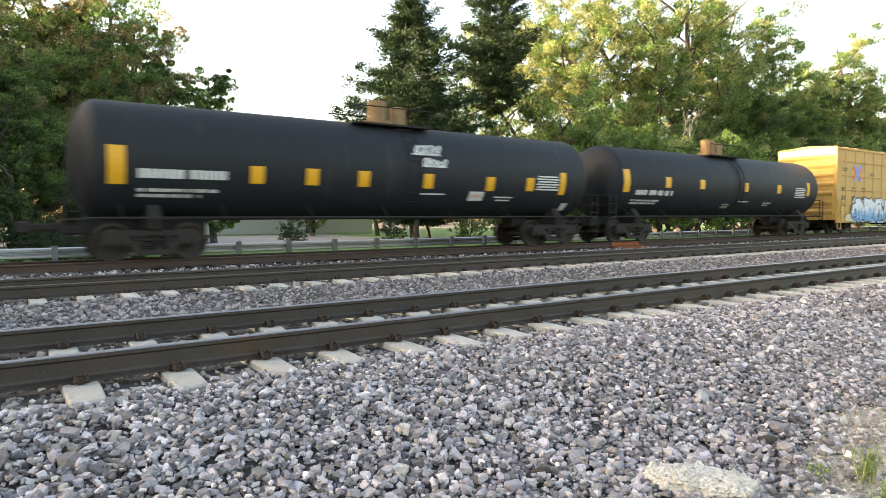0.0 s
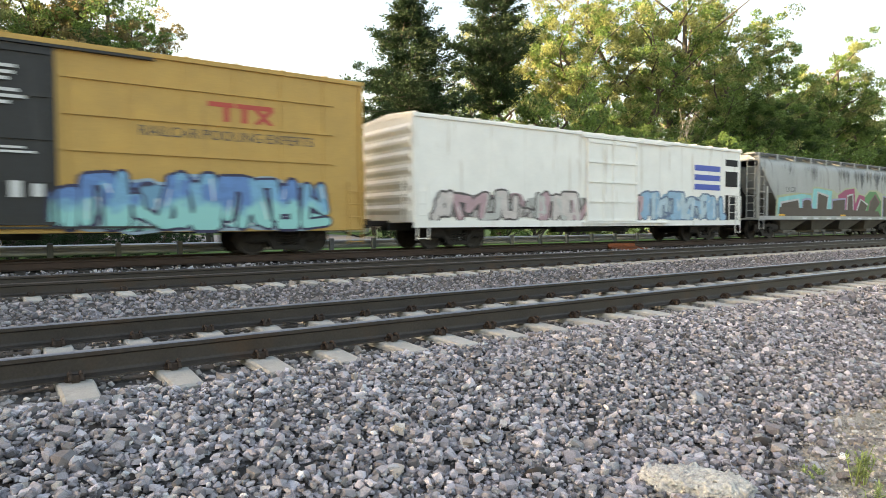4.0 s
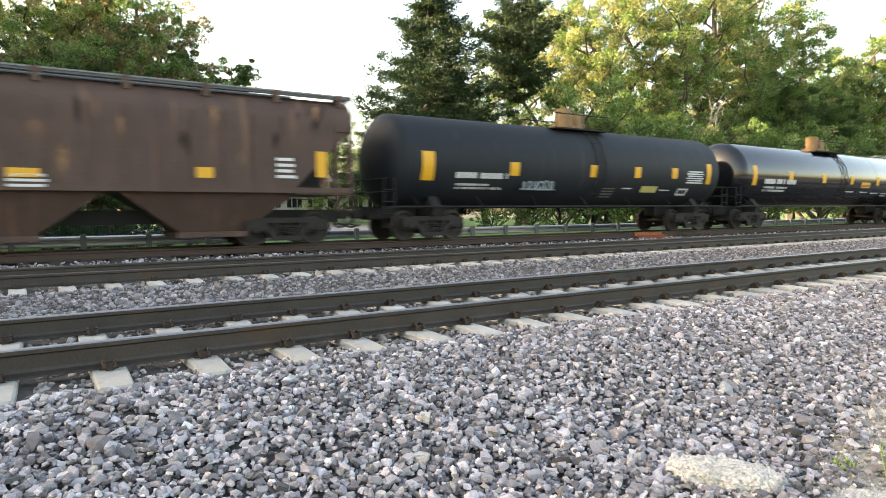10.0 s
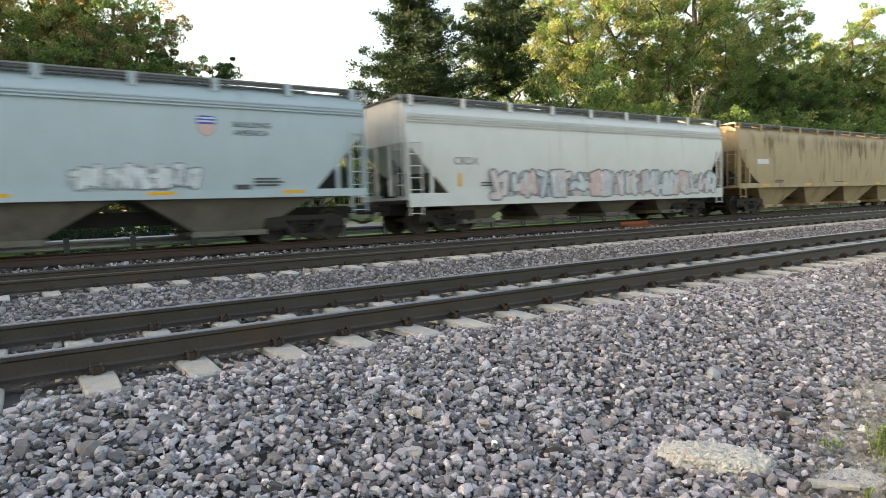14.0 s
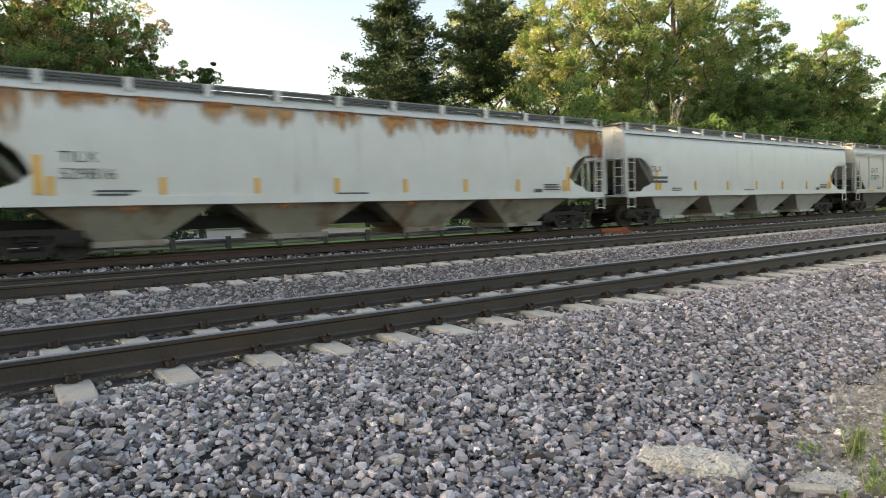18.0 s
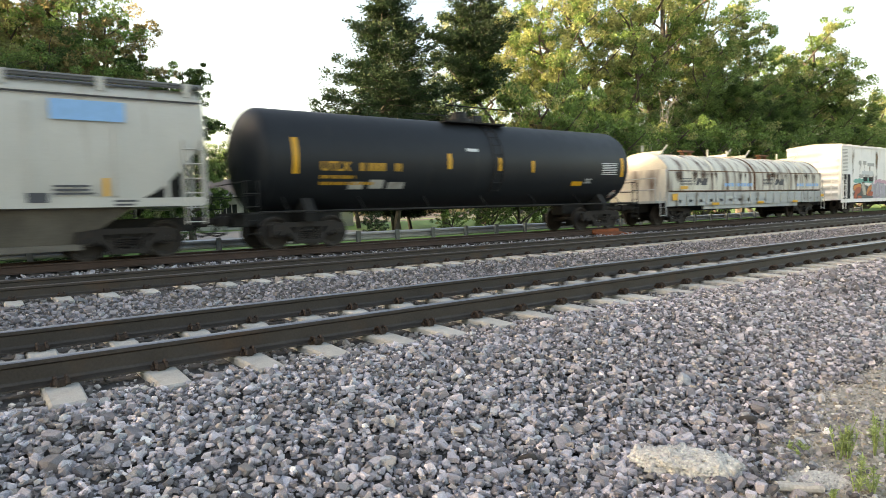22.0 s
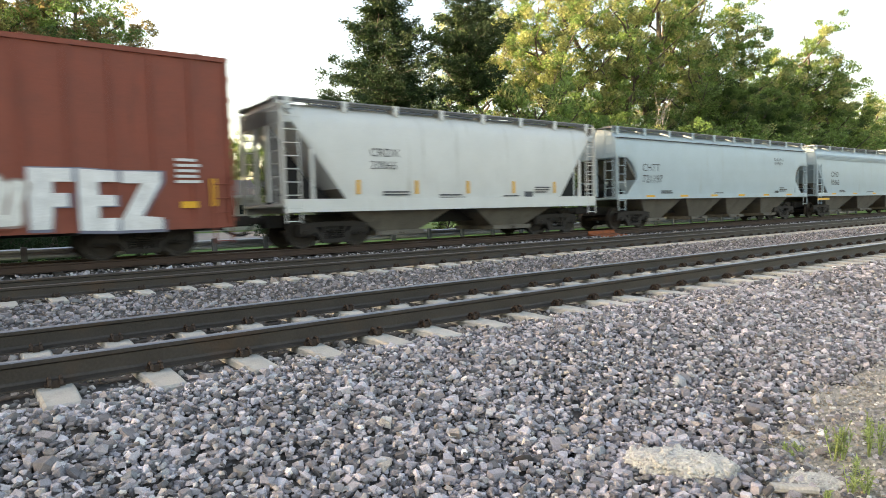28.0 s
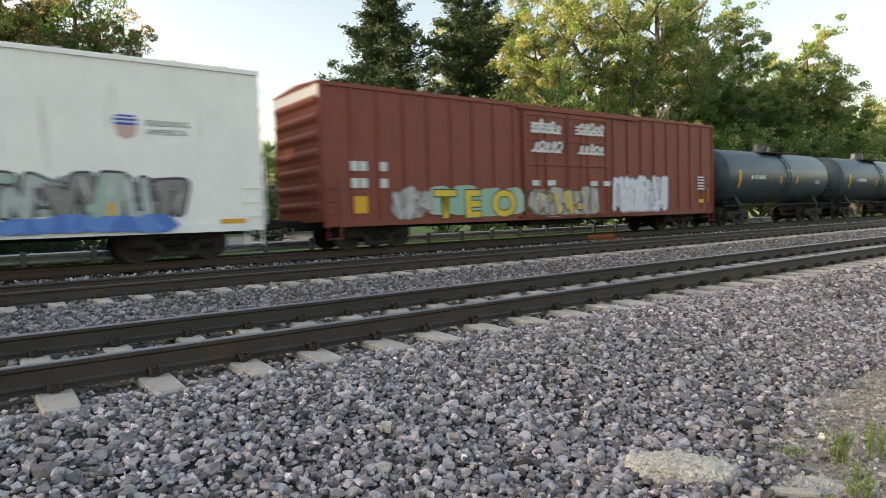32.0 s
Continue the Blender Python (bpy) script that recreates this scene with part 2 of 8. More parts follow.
M_RUST = mat("raw_rust", (0.15, 0.07, 0.035), 0.85, spread=0.4, scale=5, fine=50)
M_YELLOW = mat("yellow_reflective", (0.75, 0.38, 0.02), 0.45, spread=0.08, scale=8, fine=60, bump=0)
M_MARK = mat("white_lettering", (0.62, 0.64, 0.64), 0.6, spread=0.1, scale=8, fine=60, bump=0)
M_INK = mat("dark_lettering", (0.06, 0.065, 0.075), 0.6, spread=0.1, scale=8, fine=60, bump=0)
M_PALEYELLOW = mat("pale_yellow_placard", (0.50, 0.46, 0.16), 0.6, spread=0.1, bump=0)
M_GOLD = mat("golden_lettering", (0.50, 0.27, 0.03), 0.5, spread=0.1, scale=8, fine=60, bump=0)
M_REDMARK = mat("red_paint_mark", (0.50, 0.07, 0.05), 0.55, spread=0.1, bump=0)
M_BLUEMARK = mat("blue_paint_mark", (0.04, 0.09, 0.45), 0.55, spread=0.1, bump=0)
M_PINKMARK = mat("faded_red_mark", (0.62, 0.42, 0.38), 0.55, spread=0.1, bump=0)
M_BLUEPATCH = mat("sky_blue_patch", (0.22, 0.45, 0.75), 0.55, spread=0.1, bump=0)
# tan fittings, with the golden sunlight on them put into the base colour
M_TANFIT = mat("sunlit_tan_rusted_fittings", (0.24, 0.15, 0.07), 0.7, spread=0.3, scale=6, fine=40, stain=(0.16, 0.08, 0.04), stain_amount=0.35)
M_GRATE = mat("roof_walkway_steel", (0.20, 0.21, 0.22), 0.6, metal=0.4, spread=0.2, scale=4, fine=50)
M_HATCH = mat("dark_hatch_cover", (0.085, 0.09, 0.095), 0.7, spread=0.25, scale=3, fine=40)
M_EAVE_SHADOW = mat("eave_shadow_strip", (0.05, 0.05, 0.052), 0.8, spread=0.3, scale=3, fine=40)
M_WALLW = mat("white_siding", (0.55, 0.55, 0.53), 0.7, spread=0.08)
M_ROOF = mat("dark_shingles", (0.06, 0.06, 0.065), 0.9, spread=0.25, scale=3, fine=20)
M_SLAB = mat("broken_concrete", (0.56, 0.555, 0.53), 0.95, spread=0.3, scale=8, fine=60, bump=1.0, stain=(0.30, 0.28, 0.25), stain_amount=0.22, stain_scale=6)
M_TIMBER = mat("weathered_timber", (0.46, 0.44, 0.40), 0.9, spread=0.3, scale=6, fine=60)
M_BARKDARK = mat("dark_rotten_wood", (0.05, 0.042, 0.037), 0.9, spread=0.3, scale=6, fine=60)
M_WINDOW = mat("dark_window_glass", (0.02, 0.025, 0.03), 0.1, spread=0.1, bump=0)


# ---------------------------------------------------------------- mesh building
class Shape:
    """Vertices and faces put together from simple solids."""

    def __init__(self):
        self.v, self.f = [], []

    def add(self, verts, faces):
        n = len(self.v)
        self.v += [tuple(p) for p in verts]
        self.f += [tuple(i + n for i in q) for q in faces]
        return self

    def box(self, x0, x1, y0, y1, z0, z1, c=0.0):
        """A box; c cuts its edges that run along x."""
        if c:
            ring = [(y0 + c, z0), (y1 - c, z0), (y1, z0 + c), (y1, z1 - c), (y1 - c, z1), (y0 + c, z1), (y0, z1 - c), (y0, z0 + c)]
            return self.prism(ring, 'x', x0, x1)
        return self.add([(x, y, z) for x in (x0, x1) for y in (y0, y1) for z in (z0, z1)],
                        [(0, 1, 3, 2), (4, 6, 7, 5), (0, 4, 5, 1), (2, 3, 7, 6), (0, 2, 6, 4), (1, 5, 7, 3)])

    def prism(self, ring, axis, a, b):
        """A ring of points in the plane across the axis, drawn out from a to b along it."""
        at = {'x': lambda p, s: (s, p[0], p[1]), 'y': lambda p, s: (p[0], s, p[1]), 'z': lambda p, s: (p[0], p[1], s)}[axis]
        n = len(ring)
        return self.add([at(p, a) for p in ring] + [at(p, b) for p in ring],
                        [tuple(range(n))[::-1], tuple(range(n, 2 * n))] + [(i, (i + 1) % n, n + (i + 1) % n, n + i) for i in range(n)])

    def loft(self, rings, caps=True):
        """Rings of equally many points, joined one to the next."""
        n, k = len(rings[0]), len(rings)
        faces = [(j * n + i, j * n + (i + 1) % n, (j + 1) * n + (i + 1) % n, (j + 1) * n + i) for j in range(k - 1) for i in range(n)]
        if caps:
            faces += [tuple(range(n))[::-1], tuple(range((k - 1) * n, k * n))]
        return self.add([p for r in rings for p in r], faces)

    def rod(self, a, b, r, r2=None, n=6):
        a, b = Vector(a), Vector(b)
        d = (b - a).normalized()
        u = d.orthogonal().normalized()
        w = d.cross(u)
        turn = [(math.cos(2 * math.pi * i / n), math.sin(2 * math.pi * i / n)) for i in range(n)]
        return self.loft([[a + (u * c + w * s) * r for c, s in turn], [b + (u * c + w * s) * (r if r2 is None else r2) for c, s in turn]])

    def disc(self, x, y0, y1, z, r, n=20):
        """A drum with its axis along y."""
        return self.prism([(x + r * math.cos(2 * math.pi * i / n), z + r * math.sin(2 * math.pi * i / n)) for i in range(n)], 'y', y0, y1)

    def mesh(self, name, material, smooth=0):
        me = bpy.data.meshes.new(name)
        me.from_pydata(self.v, [], self.f)
        bm = bmesh.new()
        bm.from_mesh(me)
        bmesh.ops.recalc_face_normals(bm, faces=bm.faces)
        bm.to_mesh(me)
        bm.free()
        me.materials.append(material)
        if smooth:
            me.polygons.foreach_set("use_smooth", [True] * len(me.polygons))
            me.set_sharp_from_angle(angle=radians(smooth))
        return me


def part(name, shape, material, parent=None, label="", at=None, smooth=0):
    """Links a shape (or a ready mesh) as ONE mesh object under a thing or a part."""
    me = shape.mesh(name, material, smooth) if isinstance(shape, Shape) else shape
    ob = new(name, me)
    ob.parent = parent
    if at is not None:
        ob.matrix_basis = at
    return tagged(ob, label)


def thing(name, label, category, group="", kind="", at=None):
    ob = new(name)
    ob.empty_display_size = 0.3
    if at is not None:
        ob.matrix_basis = at
    return tagged(ob, label, category, group, kind)


# ---------------------------------------------------------------- ground and tracks
Y1, Y2, Y3 = 0.0, 6.15, 12.16     # centre lines of the three tracks
RAIL_TOP = 0.19
TRAIN_TOP = 0.19


def smooth_step(a, b, v):
    t = min(1.0, max(0.0, (v - a) / (b - a)))
    return t * t * (3 - 2 * t)


def ground_z(x, y):
    """The ballast bed, its shoulders and the land beyond."""
    near = -0.42 + 0.36 * smooth_step(-3.7, -1.45, y)
    z = near if y < 3 else -0.06
    z -= 0.05 * math.exp(-((y - 3.1) / 0.9) ** 2) + 0.05 * math.exp(-((y - 9.2) / 0.9) ** 2)
    z -= 0.42 * smooth_step(13.6, 15.0, y)
    z += 0.5 * smooth_step(40, 80, y)
    if y < -2:
        z += 0.03 * noise.noise((x * 0.7, y * 0.7, 0.3)) * smooth_step(-2, -3, y)
    return z


def grid(xs, ys, z_of):
    s = Shape()
    s.v = [(x, y, z_of(x, y)) for x in xs for y in ys]
    n = len(ys)
    s.f = [(i * n + j, (i + 1) * n + j, (i + 1) * n + j + 1, i * n + j + 1) for i in range(len(xs) - 1) for j in range(n - 1)]
    return s


xs = [-1500, -400, -120, -50, -25] + [-12 + 0.5 * i for i in range(60)] + [20, 30, 45, 70, 120, 250, 600, 1500]
ys = [-1500, -300, -80, -30, -14] + [-8 + 0.25 * i for i in range(100)] + [18, 20, 24, 30, 40, 50, 60, 80, 150, 400, 1500]
land = part("ground", grid(xs, ys, ground_z), M_GROUND, label="bare brown earth and stone dust under the railway", smooth=40)
tagged(land, category="ground", kind="structure")


def rail_ring(y):
    """The section of a flat-bottomed rail, foot at 0."""
    h = RAIL_TOP
    half = [(0.075, 0), (0.075, 0.012), (0.02, 0.03), (0.0095, 0.05), (0.0095, h - 0.05), (0.036, h - 0.036), (0.0375, h - 0.008)]
    return [(y + a, b) for a, b in half] + [(y - a, b) for a, b in half[::-1]]


def head_ring(y):
    h = RAIL_TOP
    return [(y - 0.0375, h - 0.008), (y + 0.0375, h - 0.008), (y + 0.030, h), (y + 0.012, h + 0.003), (y - 0.012, h + 0.003), (y - 0.030, h)]


def tie_shape():
    s = Shape()
    rings = []
    for y, w, top in ((-1.325, 0.092, -0.028), (-1.305, 0.106, -0.012), (-0.95, 0.112, 0.0), (-0.55, 0.112, 0.0), (-0.3, 0.10, -0.03), (0.3, 0.10, -0.03), (0.55, 0.112, 0.0), (0.95, 0.112, 0.0), (1.305, 0.106, -0.012), (1.325, 0.092, -0.028)):
        rings.append([(-w - 0.015, y, -0.2), (w + 0.015, y, -0.2), (w, y, top - 0.015), (w - 0.015, y, top), (-w + 0.015, y, top), (-w, y, top - 0.015)])
    return s.loft(rings)


def clip_shape():
    """A spring clip: two bent steel loops on their cast shoulder."""
    s = Shape()
    for dx in (-0.034, 0.034):
        pts = [Vector((dx, 0.055 + 0.0, 0.02)), Vector((dx, 0.03, 0.055)), Vector((dx, -0.005, 0.068)), Vector((dx, -0.04, 0.055)), Vector((dx, -0.055, 0.02))]
        for a, b in zip(pts, pts[1:]):
            s.rod(a, b, 0.013, n=6)
    s.box(-0.025, 0.025, -0.04, 0.02, 0.0, 0.05)
    s.box(-0.06, 0.06, 0.0, 0.05, 0.0, 0.03)
    return s


TIE_MESH = tie_shape().mesh("tie", M_TIE)
OLD_TIE = tie_shape().mesh("tie", M_BARKDARK)
CLIP_MESH = clip_shape().mesh("clip", M_CLIP)
rnd = random.Random(5)


def track(name, y, label, rail_mat, head_mat, first, count, clips, near_only=False):
    t = thing(name, label, "railway track", kind="structure", at=pose(0, y, 0))
    for dy in (-0.7525, 0.7525):
        r = part("rail", Shape().prism(rail_ring(dy), 'x', -260, 760), rail_mat, t)
        part("rail_head", Shape().prism(head_ring(dy), 'x', -260, 760), head_mat, r, "worn running surface of the rail")
    sleeper = TIE_MESH if y < Y3 else OLD_TIE
    for i in range(count):
        x = (first + i) * 0.61 + rnd.uniform(-0.03, 0.03)
        if y == 0 and 0 <= first + i < len(TIE_X):
            x = TIE_X[first + i]
        tie = part("tie", sleeper, M_TIE, t, at=pose(x, 0, -0.002, 0, rnd.uniform(-0.4, 0.4), rnd.uniform(-1.2, 1.2)))
        if i < clips:
            for dy, out in ((-0.7525, -1), (-0.7525, 1), (0.7525, -1), (0.7525, 1)):
                if near_only and out == 1:
                    continue
                part("clip", CLIP_MESH, M_CLIP, tie, at=pose(rnd.uniform(-0.01, 0.01), dy + out * 0.105, 0.002, 0, 0, 0 if out < 0 else 180))
    return t


TIE_X = [0, 0.63, 1.28, 1.86, 2.47, 3.03, 3.66, 4.25, 4.89, 5.5, 6.01, 6.74, 7.36, 7.93, 8.53, 9.17, 9.79, 10.34]
track("track_1", Y1, "railway track with dark rails clipped to pale concrete ties", M_RAIL, M_RAILTOP, -30, 136, 86)
track("track_2", Y2, "middle railway track with dull dark rails on concrete ties", M_RAIL, M_DULLTOP, -30, 146, 86, near_only=True)
track("track_3", Y3, "far railway track with rust-brown rails under the passing train", M_RUSTRAIL, M_DULLTOP, -30, 110, 0)


# ---------------------------------------------------------------- ballast
def stone_templates(n):
    """Broken angular blocks and flat shards; x is their long way, z their thin one."""
    out = []
    r = random.Random(11)
    for k in range(n):
        bm = bmesh.new()
        wide, deep = r.uniform(0.5, 0.9), r.uniform(0.36, 0.7)
        for i in range(8):
            bm.verts.new(((i % 2 * 2 - 1) * r.uniform(0.4, 1.0), (i // 2 % 2 * 2 - 1) * wide * r.uniform(0.45, 1.0), (i // 4 * 2 - 1) * deep * r.uniform(0.55, 1.0)))
        bm.verts.new((r.choice((-1, 1)) * r.uniform(0.95, 1.2), r.uniform(-0.5, 0.5) * wide, r.uniform(-0.5, 0.5) * deep))
        bm.verts.new((r.uniform(-0.5, 0.5), r.choice((-1, 1)) * wide * r.uniform(0.95, 1.15), r.uniform(-0.5, 0.5) * deep))
        bmesh.ops.convex_hull(bm, input=bm.verts)
        for v in [v for v in bm.verts if not v.link_faces]:
            bm.verts.remove(v)
        bmesh.ops.triangulate(bm, faces=bm.faces)
        bm.verts.index_update()
        out.append((np.array([v.co[:] for v in bm.verts]), np.array([[v.index for v in f.verts] for f in bm.faces])))
        bm.free()
    return out


STONES = stone_templates(28)
rng = np.random.default_rng(7)


def scatter(name, n, x0, x1, y0, y1, size, lift, label, material=M_BALLAST, weight=None, skip=None):
    """Many stones over a patch of the bed, as one mesh."""
    x = rng.uniform(x0, x1, n) if weight is None else x0 + (x1 - x0) * rng.uniform(0, 1, n) ** weight
    y = rng.uniform(y0, y1, n)
    keep = np.ones(n, bool)
    if skip is not None:
        keep = np.array([not skip(a, b) for a, b in zip(x, y)])
    x, y = x[keep], y[keep]
    z = np.array([ground_z(a, b) for a, b in zip(x, y)]) + rng.uniform(-0.6, 1.0, len(x)) * lift
    s = size * rng.lognormal(0, 0.36, len(x))
    kinds = rng.integers(0, len(STONES), len(x))
    # most stones lie nearly flat, a fifth of them stand anyhow
    tilt = np.radians(np.where(rng.random(len(x)) < 0.2, rng.uniform(0, 90, len(x)), np.abs(rng.normal(0, 30, len(x)))))
    way, turn = rng.uniform(0, 2 * np.pi, (2, len(x)))
    q = np.stack([np.cos(tilt / 2), np.sin(tilt / 2) * np.cos(way), np.sin(tilt / 2) * np.sin(way), np.zeros(len(x))], 1)
    w_, a_, b_, c_ = q.T
    R = np.stack([1 - 2 * (b_ * b_ + c_ * c_), 2 * (a_ * b_ - c_ * w_), 2 * (a_ * c_ + b_ * w_), 2 * (a_ * b_ + c_ * w_), 1 - 2 * (a_ * a_ + c_ * c_), 2 * (b_ * c_ - a_ * w_),
                  2 * (a_ * c_ - b_ * w_), 2 * (b_ * c_ + a_ * w_), 1 - 2 * (a_ * a_ + b_ * b_)], 1).reshape(-1, 3, 3)
    Z = np.zeros((len(x), 3, 3))
    Z[:, 0, 0] = Z[:, 1, 1] = np.cos(turn)
    Z[:, 1, 0], Z[:, 0, 1], Z[:, 2, 2] = np.sin(turn), -np.sin(turn), 1
    R = R @ Z
    vs, fs, base = [], [], 0
    for k, (tv, tf) in enumerate(STONES):
        m = np.where(kinds == k)[0]
        if not len(m):
            continue
        v = np.einsum('nij,vj->nvi', R[m], tv) * s[m][:, None, None] + np.stack([x[m], y[m], z[m]], 1)[:, None, :]
        f = tf[None] + (np.arange(len(m)) * len(tv))[:, None, None] + base
        vs.append(v.reshape(-1, 3)); fs.append(f.reshape(-1, 3)); base += len(m) * len(tv)
    v, f = np.concatenate(vs), np.concatenate(fs)
    me = bpy.data.meshes.new(name)
    me.vertices.add(len(v)); me.vertices.foreach_set("co", v.ravel().astype(np.float32))
    me.loops.add(len(f) * 3); me.loops.foreach_set("vertex_index", f.ravel().astype(np.int32))
    me.polygons.add(len(f)); me.polygons.foreach_set("loop_start", np.arange(0, len(f) * 3, 3, dtype=np.int32))
    me.update(calc_edges=True)
    me.shade_flat()
    me.materials.append(material)
    ob = new(name, me)
    return tagged(ob, label, "ballast", "", "stuff")


def on_track1(x, y):
    """Ties and rails of the near track stay free of stones."""
    if abs(abs(y) - 0.7525) < 0.085:
        return True
    if abs(y) < 1.35:
        i = min(range(len(TIE_X)), key=lambda k: abs(TIE_X[k] - x)) if -0.4 < x < 10.7 else None
        d = abs(x - TIE_X[i]) if i is not None else abs((x / 0.61 + 0.5) % 1 - 0.5) * 0.61
        return d < 0.132
    return False


def on_track2(x, y):
    return abs(abs(y - Y2) - 0.7525) < 0.085 or (abs(y - Y2) < 1.35 and abs((x / 0.61 + 0.5) % 1 - 0.5) * 0.61 < 0.15)


def dirt_line(x, y):
    return y + 3.85 - 0.27 * (min(x, 4.5) - 3.4) + 0.16 * noise.noise((x * 1.6, y * 1.6, 2.0)) + 0.10 * noise.noise((x * 5, y * 5, 7.0))


def in_dirt(x, y):
    """The bare corner beside the shoulder, where stones thin out."""
    d = dirt_line(x, y)
    return d < 0.02 and rng.random() < min(0.9, 0.58 - d * 1.0) + (0.18 if x > 4.6 else 0)


LABEL = "crushed grey granite ballast stones of fist size"
scatter("ballast", 66000, -1.0, 7.5, -4.9, -1.2, 0.0198, 0.052, LABEL, skip=lambda x, y: in_dirt(x, y) or on_track1(x, y))
scatter("ballast", 20000, 7.5, 26, -4.4, -1.2, 0.028, 0.036, LABEL, weight=1.6, skip=on_track1)
scatter("ballast", 15000, -1.5, 24, -1.35, 1.35, 0.0215, 0.024, "grimy ballast stones packed between the concrete ties", M_GRIMY, weight=1.3, skip=lambda x, y: on_track1(x, y) and (abs(y) > 0.6 or rng.random() < 0.62))
scatter("ballast", 25000, -1.5, 40, 1.25, 5.0, 0.026, 0.036, "dark blue-grey ballast stones between the tracks", M_MIDBALLAST, weight=1.4, skip=on_track2)
scatter("ballast", 4500, -1.5, 30, 4.9, 7.4, 0.030, 0.02, "ballast stones between the ties of the middle track", M_GRIMY, weight=1.2, skip=on_track2)
scatter("ballast", 9000, -3, 60, 7.4, 11.2, 0.034, 0.04, "pale ballast stones between the two far tracks", weight=1.3)
scatter("ballast", 9000, -20, -1.5, -5.0, 11.2, 0.042, 0.03, "grey ballast stones farther back along the line", skip=lambda x, y: on_track1(x, y) or on_track2(x, y) or y < -4.3 - 0.5 * rng.random())
scatter("ballast", 9000, -7, -1.0, -4.9, -1.2, 0.034, 0.045, LABEL, skip=on_track1)
scatter("grit", 26000, 2.3, 7.5, -5.2, -3.2, 0.0095, 0.024, "pale fine grit on the bare corner", M_GRIT, weight=1.4, skip=lambda x, y: dirt_line(x, y) > 0.06 * rng.normal())
patch = grid([-60, -30, -16, -8, -5, -3] + [-2 + 0.25 * i for i in range(17)] + [2.3 + 0.1 * i for i in range(120)] + [16, 20, 30, 60], [-40, -24, -16, -12] + [-10 + 0.25 * i for i in range(18)] + [-5.4 + 0.1 * i for i in range(24)], lambda x, y: ground_z(x, y) + (0.035 if y < -5.5 else 0.006 if dirt_line(x, y) < -0.02 else -0.05))
ob = part("bare_earth", patch, M_SAND, label="pale sandy gravel patch beside the ballast shoulder", smooth=60)
tagged(ob, category="ground", kind="structure")


def near_stones():
    """The stones that lie nearest to the camera, one by one."""
    r = random.Random(8)
    meshes = []
    for tv, tf in STONES:
        me = bpy.data.meshes.new("stone")
        me.from_pydata([tuple(p) for p in tv], [], [tuple(int(i) for i in f) for f in tf])
        me.materials.append(M_STONE)
        meshes.append(me)
    for k in range(290):
        x, y = r.uniform(-0.2, 2.7), r.uniform(-3.45, -2.0)
        ob = part("stone", meshes[k % len(meshes)], M_STONE, land, at=pose(x, y, ground_z(x, y) + r.uniform(0.02, 0.045), r.uniform(-30, 30), r.uniform(-30, 30), r.uniform(0, 360)))
        s = 0.024 * math.exp(r.gauss(0, 0.25))
        ob.scale = (s, s, s)


near_stones()


# ---------------------------------------------------------------- rolling stock
R_WHEEL = 0.457


def wheel_shape():
    """A cast wheel with flange, tread, dished plate and hub, axis along y, at its own centre."""
    prof = [(0.0, -0.02), (0.13, -0.02), (0.15, 0.01), (0.33, 0.03), (0.39, -0.005), (0.40, -0.04), (R_WHEEL - 0.004, -0.045), (R_WHEEL, 0.06), (R_WHEEL + 0.027, 0.075), (R_WHEEL + 0.02, 0.095), (0.40, 0.095), (0.38, 0.07), (0.16, 0.07), (0.13, 0.10), (0.0, 0.10)]
    s, n = Shape(), 28
    rings = [[(r * math.cos(2 * math.pi * i / n), y, r * math.sin(2 * math.pi * i / n)) for i in range(n)] for r, y in prof[1:-1]]
    return s.loft(rings)


def axle_shape():
    s = Shape()
    s.rod((0, -0.98, 0), (0, 0.98, 0), 0.085, n=12)
    for e in (-1, 1):
        s.rod((0, e * 0.93, 0), (0, e * 1.10, 0), 0.115, n=14)
        s.rod((0, e * 1.10, 0), (0, e * 1.13, 0), 0.085, 0.07, n=14)
        for k in range(3):
            a = k * 2 * math.pi / 3
            s.rod((0.05 * math.cos(a), e * 1.12, 0.05 * math.sin(a)), (0.05 * math.cos(a), e * 1.15, 0.05 * math.sin(a)), 0.018, n=6)
    return s


def side_frame_shape():
    """The cast side frame of a bogie: an arch bar over two axle boxes with openings, springs in the middle."""
    s = Shape()
    y0, y1 = -0.075, 0.075
    top = [(-1.12, 0.62), (-1.12, 0.70), (-0.62, 0.76), (0.62, 0.76), (1.12, 0.70), (1.12, 0.62), (0.70, 0.60), (0.40, 0.62), (-0.40, 0.62), (-0.70, 0.60)]
    s.prism(top, 'y', y0, y1)
    for e in (-1, 1):
        s.prism([(e * 0.62, 0.70), (e * 0.74, 0.62), (e * 0.44, 0.22), (e * 0.30, 0.24)], 'y', y0, y1)
        s.prism([(e * 0.30, 0.68), (e * 0.40, 0.68), (e * 0.40, 0.22), (e * 0.30, 0.22)], 'y', y0, y1)
        s.box(e * 0.89 - 0.17, e * 0.89 + 0.17, y0, y1, 0.40, 0.66, 0.03)
        s.box(e * 0.89 - 0.24, e * 0.89 - 0.17, y0, y1, 0.36, 0.64)
        s.box(e * 0.89 + 0.17, e * 0.89 + 0.24, y0, y1, 0.36, 0.64)
    s.prism([(-0.50, 0.25), (0.50, 0.25), (0.42, 0.14), (-0.42, 0.14)], 'y', y0, y1)
    return s


def springs_shape():
    s = Shape()
    for x in (-0.2, 0.0, 0.2):
        for k in range(5):
            s.rod((x, 0, 0.25 + k * 0.06), (x, 0, 0.285 + k * 0.06), 0.085, n=10)
    return s


